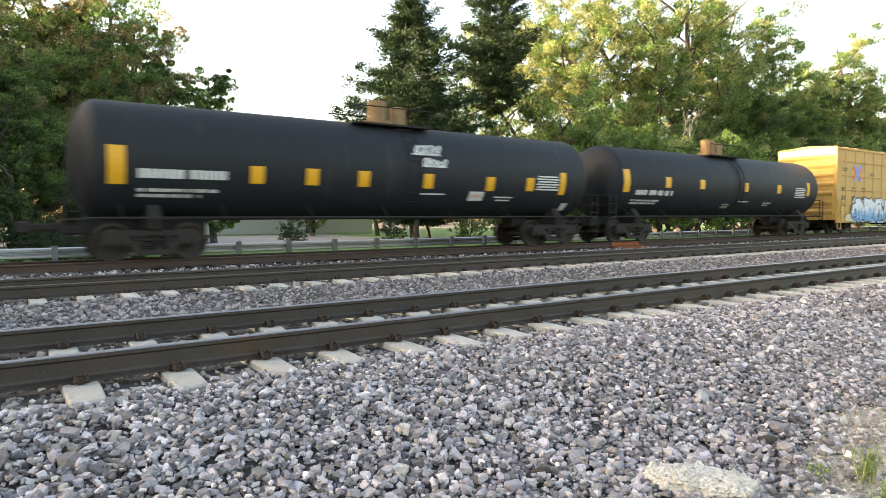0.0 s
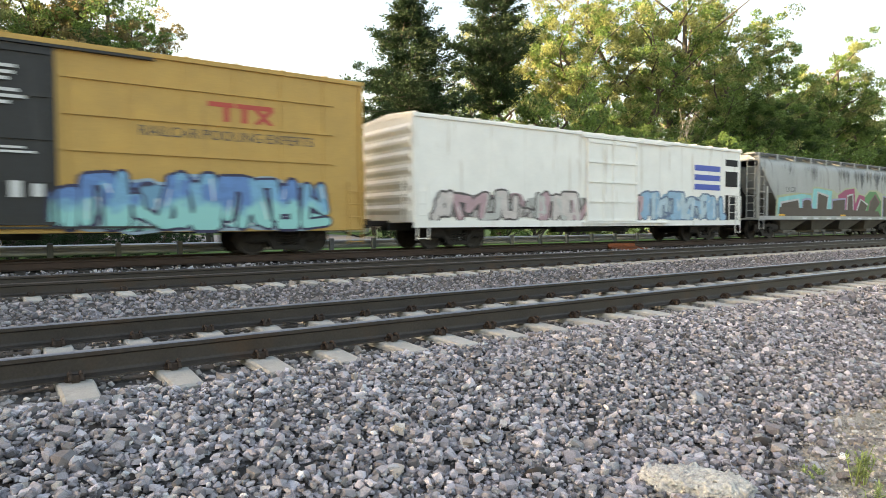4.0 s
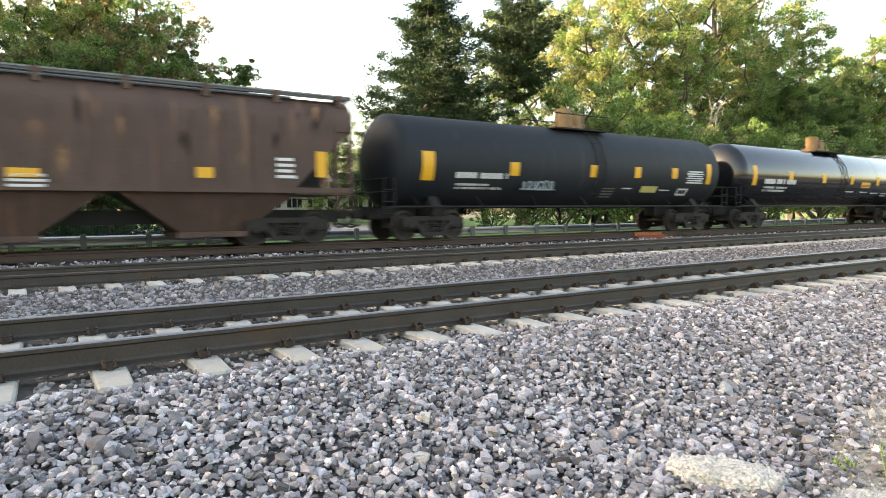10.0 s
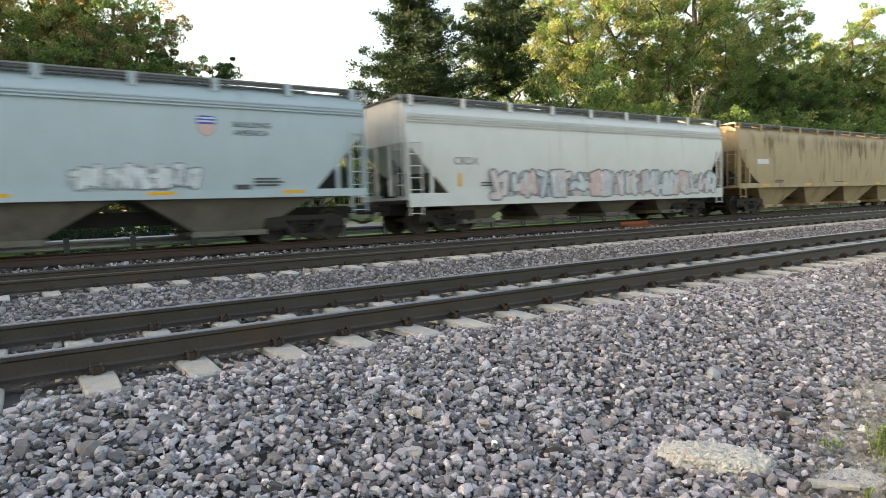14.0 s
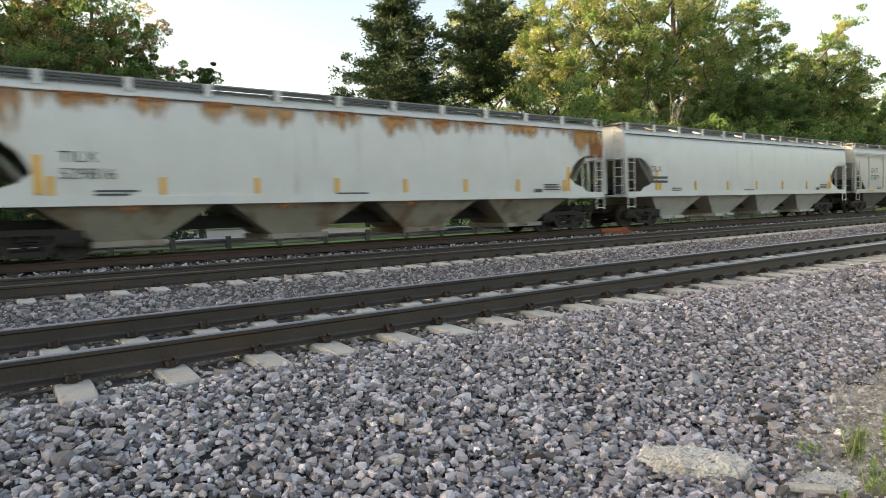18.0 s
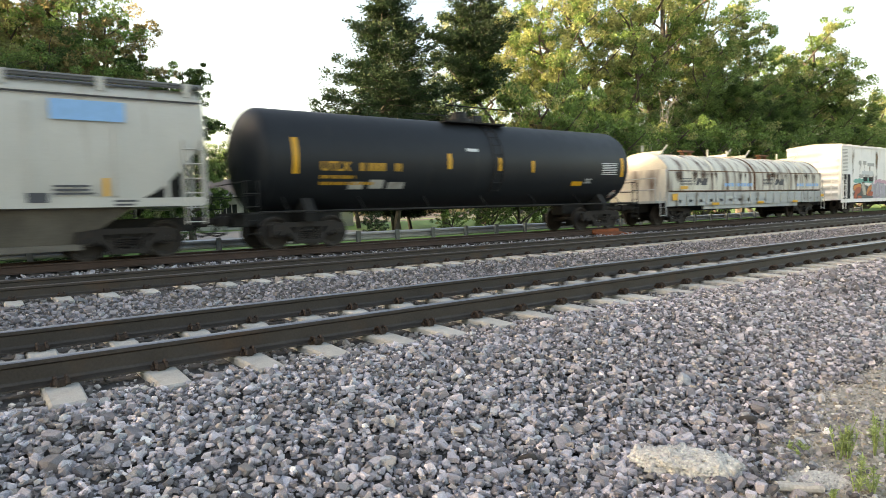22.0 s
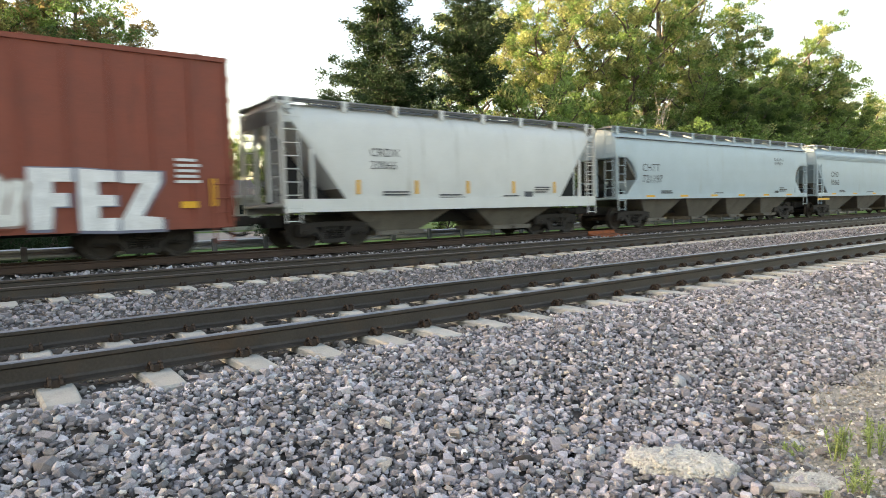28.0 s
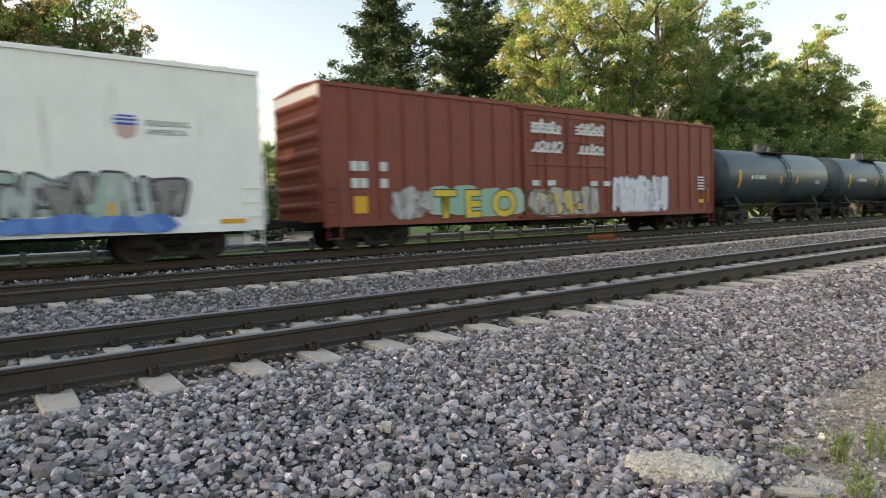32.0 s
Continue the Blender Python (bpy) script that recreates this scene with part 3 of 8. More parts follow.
WHEEL = wheel_shape().mesh("wheel", M_WHEEL, 35)
AXLE = axle_shape().mesh("wheelset", M_STEEL, 35)
FRAME = side_frame_shape().mesh("side_frame", M_STEEL)
SPRING = springs_shape().mesh("spring_nest", M_STEEL, 40)
BOLSTER = Shape().box(-0.2, 0.2, -1.0, 1.0, 0.45, 0.72, 0.05).box(-0.1, 0.1, -0.8, 0.8, 0.2, 0.45).mesh("bolster", M_DARK)
turning = []     # wheelsets with their car, for the keys


def bogie(car, x, half=0.89):
    for e in (-1, 1):
        f = part("side_frame", FRAME, M_STEEL, car, "cast steel side frame, rust-brown", at=pose(x, e * 1.02, 0))
        part("spring_nest", SPRING, M_STEEL, f, at=pose(0, 0, 0))
    part("bolster", BOLSTER, M_DARK, car, at=pose(x, 0, 0))
    for e in (-1, 1):
        w = part("wheelset", AXLE, M_STEEL, car, "steel axle with two wheels", at=pose(x + e * half, 0, R_WHEEL))
        part("wheel", WHEEL, M_WHEEL, w, at=pose(0, -0.7525, 0))
        part("wheel", WHEEL, M_WHEEL, w, at=pose(0, 0.7525, 0, 0, 0, 180))
        turning.append((w, car, x + e * half))


def coupler(car, x, e):
    s = Shape()
    s.box(min(x, x + e * 0.75), max(x, x + e * 0.75), -0.09, 0.09, 0.76, 0.94, 0.03)
    s.box(min(x + e * 0.7, x + e * 0.98), max(x + e * 0.7, x + e * 0.98), -0.17, 0.12, 0.70, 0.99, 0.04)
    part("coupler", s, M_STEEL, car, "steel knuckle coupler")
    h = Shape()
    pts = [(x + e * 0.1, 0.35, 0.85), (x + e * 0.4, 0.32, 0.55), (x + e * 0.8, 0.2, 0.42), (x + e * 1.0, 0.05, 0.5)]
    for a, b in zip(pts, pts[1:]):
        h.rod(a, b, 0.03, n=6)
    part("brake_hose", h, M_DARK, car, "black rubber brake hose")


def ladder(car, x, y, z0, z1, material, wide=0.4, along='x', step=0.36, label="welded steel ladder"):
    """A ladder flat on a side (along x) or on an end (along y), x, y its middle."""
    s = Shape()
    dx, dy = (wide / 2, 0) if along == 'x' else (0, wide / 2)
    for e in (-1, 1):
        s.rod((x + e * dx, y + e * dy, z0), (x + e * dx, y + e * dy, z1), 0.022, n=5)
    heights = [z0 + 0.06 + step * k for k in range(1 + int((z1 - z0 - 0.06) / step))]
    if y > 0:
        # on the far side, never seen whole
        for z in heights:
            s.rod((x - dx, y - dy, z), (x + dx, y + dy, z), 0.014, n=5)
        return part("ladder", s, material, car, label)
    lad = part("ladder", s, material, car, label)
    rung = Shape().rod((x - dx, y - dy, 0), (x + dx, y + dy, 0), 0.014, n=5).mesh("rung", material)
    for z in heights:
        part("rung", rung, material, lad, at=pose(0, 0, z))
    return lad


def plates(car, spots, material, y, name="reflector", label="yellow reflective plate"):
    """Thin flat plates on a side: x, z of the middle, width, height."""
    d = 0.006 if y > 0 else -0.006
    for x, z, w, h in spots:
        part(name, Shape().box(x - w / 2, x + w / 2, min(y, y + d), max(y, y + d), z - h / 2, z + h / 2), material, car, label)


def bars(s, x, z, w, h, n, y, ragged, r):
    """Lines of lettering too small to read: n thin bars."""
    for i in range(n):
        ww = w * (1 - ragged * r.random())
        zz = z - i * h * 1.9
        s.box(x, x + ww, y - 0.004, y, zz - h / 2, zz + h / 2)


def letters(car, text, x, z, size, y, material, label="", wide=1.0, bold=0.0):
    """Lettering with the built-in font as a thin mesh on the side that faces -y, from its lower left corner."""
    cu = bpy.data.curves.new("lettering", 'FONT')
    cu.body, cu.size, cu.extrude, cu.resolution_u, cu.offset = text, size, 0.0, 3, bold
    ob = bpy.data.objects.new("lettering", cu)
    me = bpy.data.meshes.new_from_object(ob)
    bpy.data.objects.remove(ob)
    bpy.data.curves.remove(cu)
    me.transform(pose(x, y - 0.007, z, 90) @ Matrix.Diagonal((wide, 1, 1, 1)))
    me.materials.clear()
    me.materials.append(material)
    return part("lettering", me, material, car, label)


def blob(cx, cz, w, h, r, n=22, rough=0.22):
    """A wobbly closed outline."""
    ph = [r.uniform(0, 6.28) for _ in range(4)]
    pts = []
    for i in range(n):
        a = 2 * math.pi * i / n
        k = 1 + rough * (math.sin(2 * a + ph[0]) + 0.7 * math.sin(3 * a + ph[1]) + 0.5 * math.sin(5 * a + ph[2])) / 2
        sq = 1 / max(abs(math.cos(a)), abs(math.sin(a))) ** 0.55
        pts.append((cx + w / 2 * k * sq * math.cos(a), cz + h / 2 * k * sq * math.sin(a)))
    return pts


PAINTS = {}


def paint(col, low=None, z0=0.0, z1=1.0):
    """Spray paint; with a second colour it fades from low at z0 to col at z1, in soft clouds."""
    key = (col, low, z0, z1)
    if key not in PAINTS:
        m = PAINTS[key] = mat("spray_paint", col, 0.55, spread=0.22, scale=3, fine=25, bump=0)
        if low:
            N, L = m.node_tree.nodes, m.node_tree.links
            p = N["Principled BSDF"]
            was = p.inputs["Base Color"].links[0].from_socket
            tc, sep, nz = N.new("ShaderNodeTexCoord"), N.new("ShaderNodeSeparateXYZ"), N.new("ShaderNodeTexNoise")
            nz.inputs["Scale"].default_value = 2.2
            L.new(tc.outputs["Object"], sep.inputs[0]); L.new(tc.outputs["Object"], nz.inputs["Vector"])
            ad = N.new("ShaderNodeMath"); ad.operation = 'MULTIPLY_ADD'
            L.new(nz.outputs["Fac"], ad.inputs[0]); ad.inputs[1].default_value = (z1 - z0) * 0.9; L.new(sep.outputs["Z"], ad.inputs[2])
            mr = N.new("ShaderNodeMapRange")
            mr.inputs["From Min"].default_value, mr.inputs["From Max"].default_value = z0 + (z1 - z0) * 0.75, z0 + (z1 - z0) * 1.0
            L.new(ad.outputs[0], mr.inputs["Value"])
            mx = N.new("ShaderNodeMix"); mx.data_type = 'RGBA'
            mx.inputs["A"].default_value = (*low, 1)
            L.new(mr.outputs[0], mx.inputs["Factor"]); L.new(was, mx.inputs["B"]); L.new(mx.outputs["Result"], p.inputs["Base Color"])
    return PAINTS[key]


WILD = {}


def wild(fills, edge, lines, low, z0, z1, cell, seed):
    """Spray paint laid in bent interlocking fields, with outlines and thin highlights."""
    key = (tuple(fills), edge, lines, low, z0, z1, round(cell, 2), seed)
    if key in WILD:
        return WILD[key]
    m = WILD[key] = mat("graffiti_paint", fills[0], 0.5, spread=0.15, scale=3, fine=25, bump=0)
    N, L = m.node_tree.nodes, m.node_tree.links
    p = N["Principled BSDF"]

    def node(kind, **k):
        n = N.new("ShaderNode" + kind)
        for a, v in k.items():
            n.inputs[a].default_value = v
        return n

    def math_(op, a, b):
        n = N.new("ShaderNodeMath"); n.operation = op
        for i, v in enumerate((a, b)):
            if isinstance(v, (int, float)):
                n.inputs[i].default_value = v
            else:
                L.new(v, n.inputs[i])
        return n.outputs[0]

    def step(v, lo, hi):
        n = node("MapRange", **{"From Min": lo, "From Max": hi})
        L.new(v, n.inputs["Value"])
        return n.outputs[0]

    def mix(f, a, b):
        n = N.new("ShaderNodeMix"); n.data_type = 'RGBA'
        L.new(f, n.inputs["Factor"])
        for s_, v in (("A", a), ("B", b)):
            if isinstance(v, tuple):
                n.inputs[s_].default_value = (*v, 1)
            else:
                L.new(v, n.inputs[s_])
        return n.outputs["Result"]
    tc, sep, com = N.new("ShaderNodeTexCoord"), N.new("ShaderNodeSeparateXYZ"), N.new("ShaderNodeCombineXYZ")
    L.new(tc.outputs["Object"], sep.inputs[0])
    L.new(math_('ADD', sep.outputs["X"], seed * 3.7), com.inputs["X"]); L.new(math_('MULTIPLY', sep.outputs["Z"], 0.7), com.inputs["Y"])
    nz = node("TexNoise", Scale=0.8 / cell, Detail=2.0)
    L.new(com.outputs[0], nz.inputs["Vector"])
    bend = N.new("ShaderNodeVectorMath"); bend.operation = 'MULTIPLY_ADD'
    L.new(nz.outputs["Color"], bend.inputs[0]); bend.inputs[1].default_value = (cell * 1.7, cell * 1.7, 0); L.new(com.outputs[0], bend.inputs[2])
    cells = []
    for feature in ('F1', 'DISTANCE_TO_EDGE'):
        v = node("TexVoronoi", Scale=1 / cell)
        v.voronoi_dimensions, v.feature = '2D', feature
        L.new(bend.outputs[0], v.inputs["Vector"])
        cells.append(v)
    pick = N.new("ShaderNodeSeparateColor")
    L.new(cells[0].outputs["Color"], pick.inputs[0])
    ramp = N.new("ShaderNodeValToRGB"); ramp.color_ramp.interpolation = 'CONSTANT'
    for i, c in enumerate(fills[:6]):
        e = ramp.color_ramp.elements[i] if i < 2 else ramp.color_ramp.elements.new(i / len(fills))
        e.position, e.color = i / len(fills), (*c, 1)
    if len(fills) == 1:
        ramp.color_ramp.elements[1].color = (*(q * 0.86 for q in fills[0]), 1)
    L.new(pick.outputs[0], ramp.inputs[0])
    col = ramp.outputs[0]
    if low:
        n2 = node("TexNoise", Scale=1.6, Detail=2.0)
        L.new(tc.outputs["Object"], n2.inputs["Vector"])
        hgt = math_('ADD', sep.outputs["Z"], math_('MULTIPLY', n2.outputs["Fac"], (z1 - z0) * 0.6))
        col = mix(step(hgt, z0 + (z1 - z0) * 0.62, z0 + (z1 - z0) * 0.78), low, col)
    if lines:
        n3 = node("TexNoise", Scale=0.9 / cell, Detail=1.0)
        L.new(bend.outputs[0], n3.inputs["Vector"])
        gap_ = math_('ABSOLUTE', math_('SUBTRACT', n3.outputs["Fac"], 0.5), 0)
        col = mix(step(gap_, 0.022, 0.010), col, lines)
    if edge:
        col = mix(step(cells[1].outputs["Distance"], 0.085, 0.05), col, edge)
    grain = p.inputs["Base Color"].links[0].from_socket
    L.new(col, p.inputs["Base Color"])
    return m


def piece(car, x0, x1, z0, z1, y, fill, edge, glow, n, seed, label, lines=None, name="graffiti", low=None, bold=0.17):
    """A sprayed piece along the side: a ragged strip of paint with bumps like crowded letters, and a halo behind it."""
    r = random.Random(seed)
    w, h = (x1 - x0) / n, z1 - z0
    k = 7
    tops = [r.uniform(0.0, 0.2) for _ in range(n + 1)]
    lows = [r.uniform(0.0, 0.07) for _ in range(n + 1)]

    def strip(grow, yy):
        v = []
        for i in range(n * k + 1):
            j, u = min(n - 1, i // k), (i % k) / k if i < n * k else 1.0
            notch = 0.16 * abs(2 * u - 1) ** 5
            end = 0.45 * max(0.0, 1 - min(i, n * k - i) / 3.0) ** 2
            x = x0 + (x1 - x0) * i / (n * k) + (0.0 if 0 < i < n * k else (-grow if i == 0 else grow))
            top = z1 - h * (tops[j] + notch + end + 0.05 * noise.noise((x * 3.1, seed, 0)))
            bot = z0 + h * (lows[j] * (1 if low else 2) + end * 0.5 + 0.3 * notch + 0.03 * noise.noise((x * 2.3, seed, 5)))
            v += [(x, yy, bot - grow), (x, yy, max(top, bot + 0.1 * h) + grow)]
        return Shape().add(v, [(2 * i, 2 * i + 2, 2 * i + 3, 2 * i + 1) for i in range(n * k)])
    main = None
    if glow is not None:
        main = part(name, strip(0.07, y - 0.002), paint(glow), car, label)
    back = [tuple(q * (0.8 if edge else 1.0) for q in c) for c in fill]
    skin = wild(back, edge, lines, low, z0, z1, max(0.22, min(0.55 * w, 0.5 * h)), seed % 50)
    body = part("fill" if main else name, strip(0.0, y - 0.006), skin, main or car, "" if main else label)
    if edge and n > 1:
        sprayed_forms(car, x0 + 0.05, x1 - 0.05, z0 + 0.10 * h, z1 - 0.10 * h, y - 0.008, n, fill, edge, low, seed, name="graffiti", shine=(0.75, 0.76, 0.75))


def bent_form(r):
    """Two or three bent hooks in a unit box, leaning and crossing, that spell nothing."""
    lines = []
    for k in range(r.choice((2, 2, 3))):
        a, b, up = r.uniform(-0.1, 1.1), r.choice((0.0, 0.15, 0.85, 1.0)), True
        line = [(a, b)]
        for q in range(r.choice((2, 3, 3))):
            if up:
                b = 1.0 - b + r.uniform(-0.28, 0.28)
                a += r.uniform(-0.22, 0.35)
            else:
                a += r.choice((-0.55, -0.4, 0.4, 0.6))
                b += r.uniform(-0.2, 0.2)
            up = not up
            line.append((min(1.15, max(-0.15, a)), min(1.0, max(0.0, b))))
        lines.append(line)
    return lines


def sprayed_forms(car, x0, x1, z0, z1, y, n, fills, edge, low, seed, fat=0.15, name="fill", shine=None):
    """A row of crowded, bent forms in thick strokes: a dark edge, the paint, a few pale glints."""
    r = random.Random(seed * 7 + 1)
    n = max(2, int(n * 1.4))
    w, h = (x1 - x0) / n, z1 - z0
    for k in range(n):
        strokes = [[(x0 + w * (k - 0.08 + 1.16 * (a + r.uniform(-.09, .09))), z0 + h * min(1.03, max(0.02, b + r.uniform(-.09, .09)))) for a, b in line] for line in bent_form(r)]
        thick = fat * min(w, h) * r.uniform(0.85, 1.2)
        out = None
        for grow, material, lift in ((thick * 0.55, paint(edge), 0.0), (0.0, paint(fills[k % len(fills)], low, z0, z1) if low else paint(fills[k % len(fills)]), 0.005)):
            s, c = Shape(), 0
            for line in strokes:
                for (a, b), (p, q) in zip(line, line[1:]):
                    ln = max(1e-3, math.hypot(p - a, q - b))
                    ox, oz = -(q - b) / ln * (thick + grow), (p - a) / ln * (thick + grow)
                    yy = y - lift - 0.0002 * (c % 18) - 0.00005 * (k % 4)
                    c += 1
                    s.add([(a - ox, yy, b - oz), (p - ox, yy, q - oz), (p + ox, yy, q + oz), (a + ox, yy, b + oz)], [(0, 1, 2, 3)])
                for a, b in line:
                    yy = y - lift - 0.0002 * (c % 18) - 0.00005 * (k % 4)
                    c += 1
                    s.add([(a + (thick + grow) * math.cos(m * 0.7854 + 0.3), yy, b + (thick + grow) * math.sin(m * 0.7854 + 0.3)) for m in range(8)], [tuple(range(8))])
            out = part(name if out is None else "fill", s, material, car if out is None else out, "bent sprayed form with a dark edge" if out is None and name == "graffiti" else "")
        if shine:
            (a, b), (p, q) = strokes[0][0], strokes[0][1]
            part("glint", Shape().add([(a, y - 0.0105, b), (a + 0.03, y - 0.0105, b + 0.03), ((a + p) / 2 + 0.03, y - 0.0105, (b + q) / 2 + 0.03), ((a + p) / 2, y - 0.0105, (b + q) / 2)], [(0, 1, 2, 3)]), paint(shine), out)


def soft_patch(car, x0, x1, z0, z1, y, col, label, seed=0, amount=0.55, hang=True, name="stain"):
    """A thin film of soot, dirt or rust with soft, streaky edges."""
    key = ("film", col, amount, hang)
    if key not in WILD:
        m = WILD[key] = mat("weathering_film", col, 0.85, spread=0.25, scale=4, fine=30, bump=0)
        N, L = m.node_tree.nodes, m.node_tree.links
        tc, sep = N.new("ShaderNodeTexCoord"), N.new("ShaderNodeSeparateXYZ")
        L.new(tc.outputs["Generated"], sep.inputs[0])

        def op(kind, a, b, c=None):
            n = N.new("ShaderNodeMath"); n.operation = kind
            for i, v in enumerate((a, b, c)):
                if v is None:
                    continue
                if isinstance(v, (int, float)):
                    n.inputs[i].default_value = v
                else:
                    L.new(v, n.inputs[i])
            return n.outputs[0]
        ex = op('MULTIPLY', op('MULTIPLY', sep.outputs["X"], op('SUBTRACT', 1.0, sep.outputs["X"])), 4.0)
        ez = sep.outputs["Z"] if hang else op('MULTIPLY', op('MULTIPLY', sep.outputs["Z"], op('SUBTRACT', 1.0, sep.outputs["Z"])), 4.0)
        mp, nz = N.new("ShaderNodeMapping"), N.new("ShaderNodeTexNoise")
        mp.inputs["Scale"].default_value = (3.2, 1.0, 0.55)
        nz.inputs["Scale"].default_value, nz.inputs["Detail"].default_value = 1.5, 5.0
        L.new(tc.outputs["Object"], mp.inputs["Vector"]); L.new(mp.outputs[0], nz.inputs["Vector"])
        body = op('ADD', op('MULTIPLY', op('POWER', ex, 0.6), ez), op('MULTIPLY', op('SUBTRACT', nz.outputs["Fac"], 0.5), 1.6))
        mr = N.new("ShaderNodeMapRange")
        mr.inputs["From Min"].default_value, mr.inputs["From Max"].default_value = 0.85 - amount, 1.35 - amount
        mr.inputs["To Max"].default_value = 0.9
        L.new(body, mr.inputs["Value"])
        keep = op('MULTIPLY', mr.outputs[0], op('MINIMUM', op('MULTIPLY', ex, 4.0), 1.0))
        keep = op('MULTIPLY', keep, op('MINIMUM', op('MULTIPLY', sep.outputs["Z"], 5.0), 1.0))
        keep = op('MULTIPLY', keep, op('MINIMUM', op('MULTIPLY', op('SUBTRACT', 1.0, sep.outputs["Z"]), 5.0), 1.0))
        L.new(keep, N["Principled BSDF"].inputs["Alpha"])
    part(name, Shape().add([(x0, y, z0), (x1, y, z0), (x1, y, z1), (x0, y, z1)], [(0, 1, 2, 3)]), WILD[key], car, label)


def scrawl(car, x, z, w, h, y, col, seed, label="hand-sprayed tag", n=9, thick=0.035):
    """A tag: one looping line of spray paint."""
    r = random.Random(seed)
    m = max(3, n // 2)
    tall = [r.uniform(0.55, 1.0) for _ in range(m + 1)]
    wide = [r.uniform(0.3, 0.75) for _ in range(m + 1)]
    lean = r.uniform(0.15, 0.3)
    pts = []
    for i in range(m * 12 + 1):
        u, j = i / (m * 12), min(m, i // 12)
        a = 2 * math.pi * i / 12
        b = 0.5 - 0.5 * math.cos(a)
        pts.append((x + w * u + wide[j] * w / m * math.sin(a) + lean * h * b, z + h * (0.08 + 0.9 * tall[j] * b)))
    s = Shape()
    for k, ((a, b), (c, d)) in enumerate(zip(pts, pts[1:])):
        ln = max(1e-3, math.hypot(c - a, d - b))
        yy = y - 0.012 - 0.0001 * (k % 24)
        ox, oz = -(d - b) / ln * thick, (c - a) / ln * thick
        tx, tz = (c - a) / ln * thick * 0.6, (d - b) / ln * thick * 0.6
        s.add([(a - ox - tx, yy, b - oz - tz), (c - ox + tx, yy, d - oz + tz), (c + ox + tx, yy, d + oz + tz), (a + ox - tx, yy, b + oz - tz)], [(0, 1, 2, 3)])
    part("graffiti", s, paint(col), car, label)


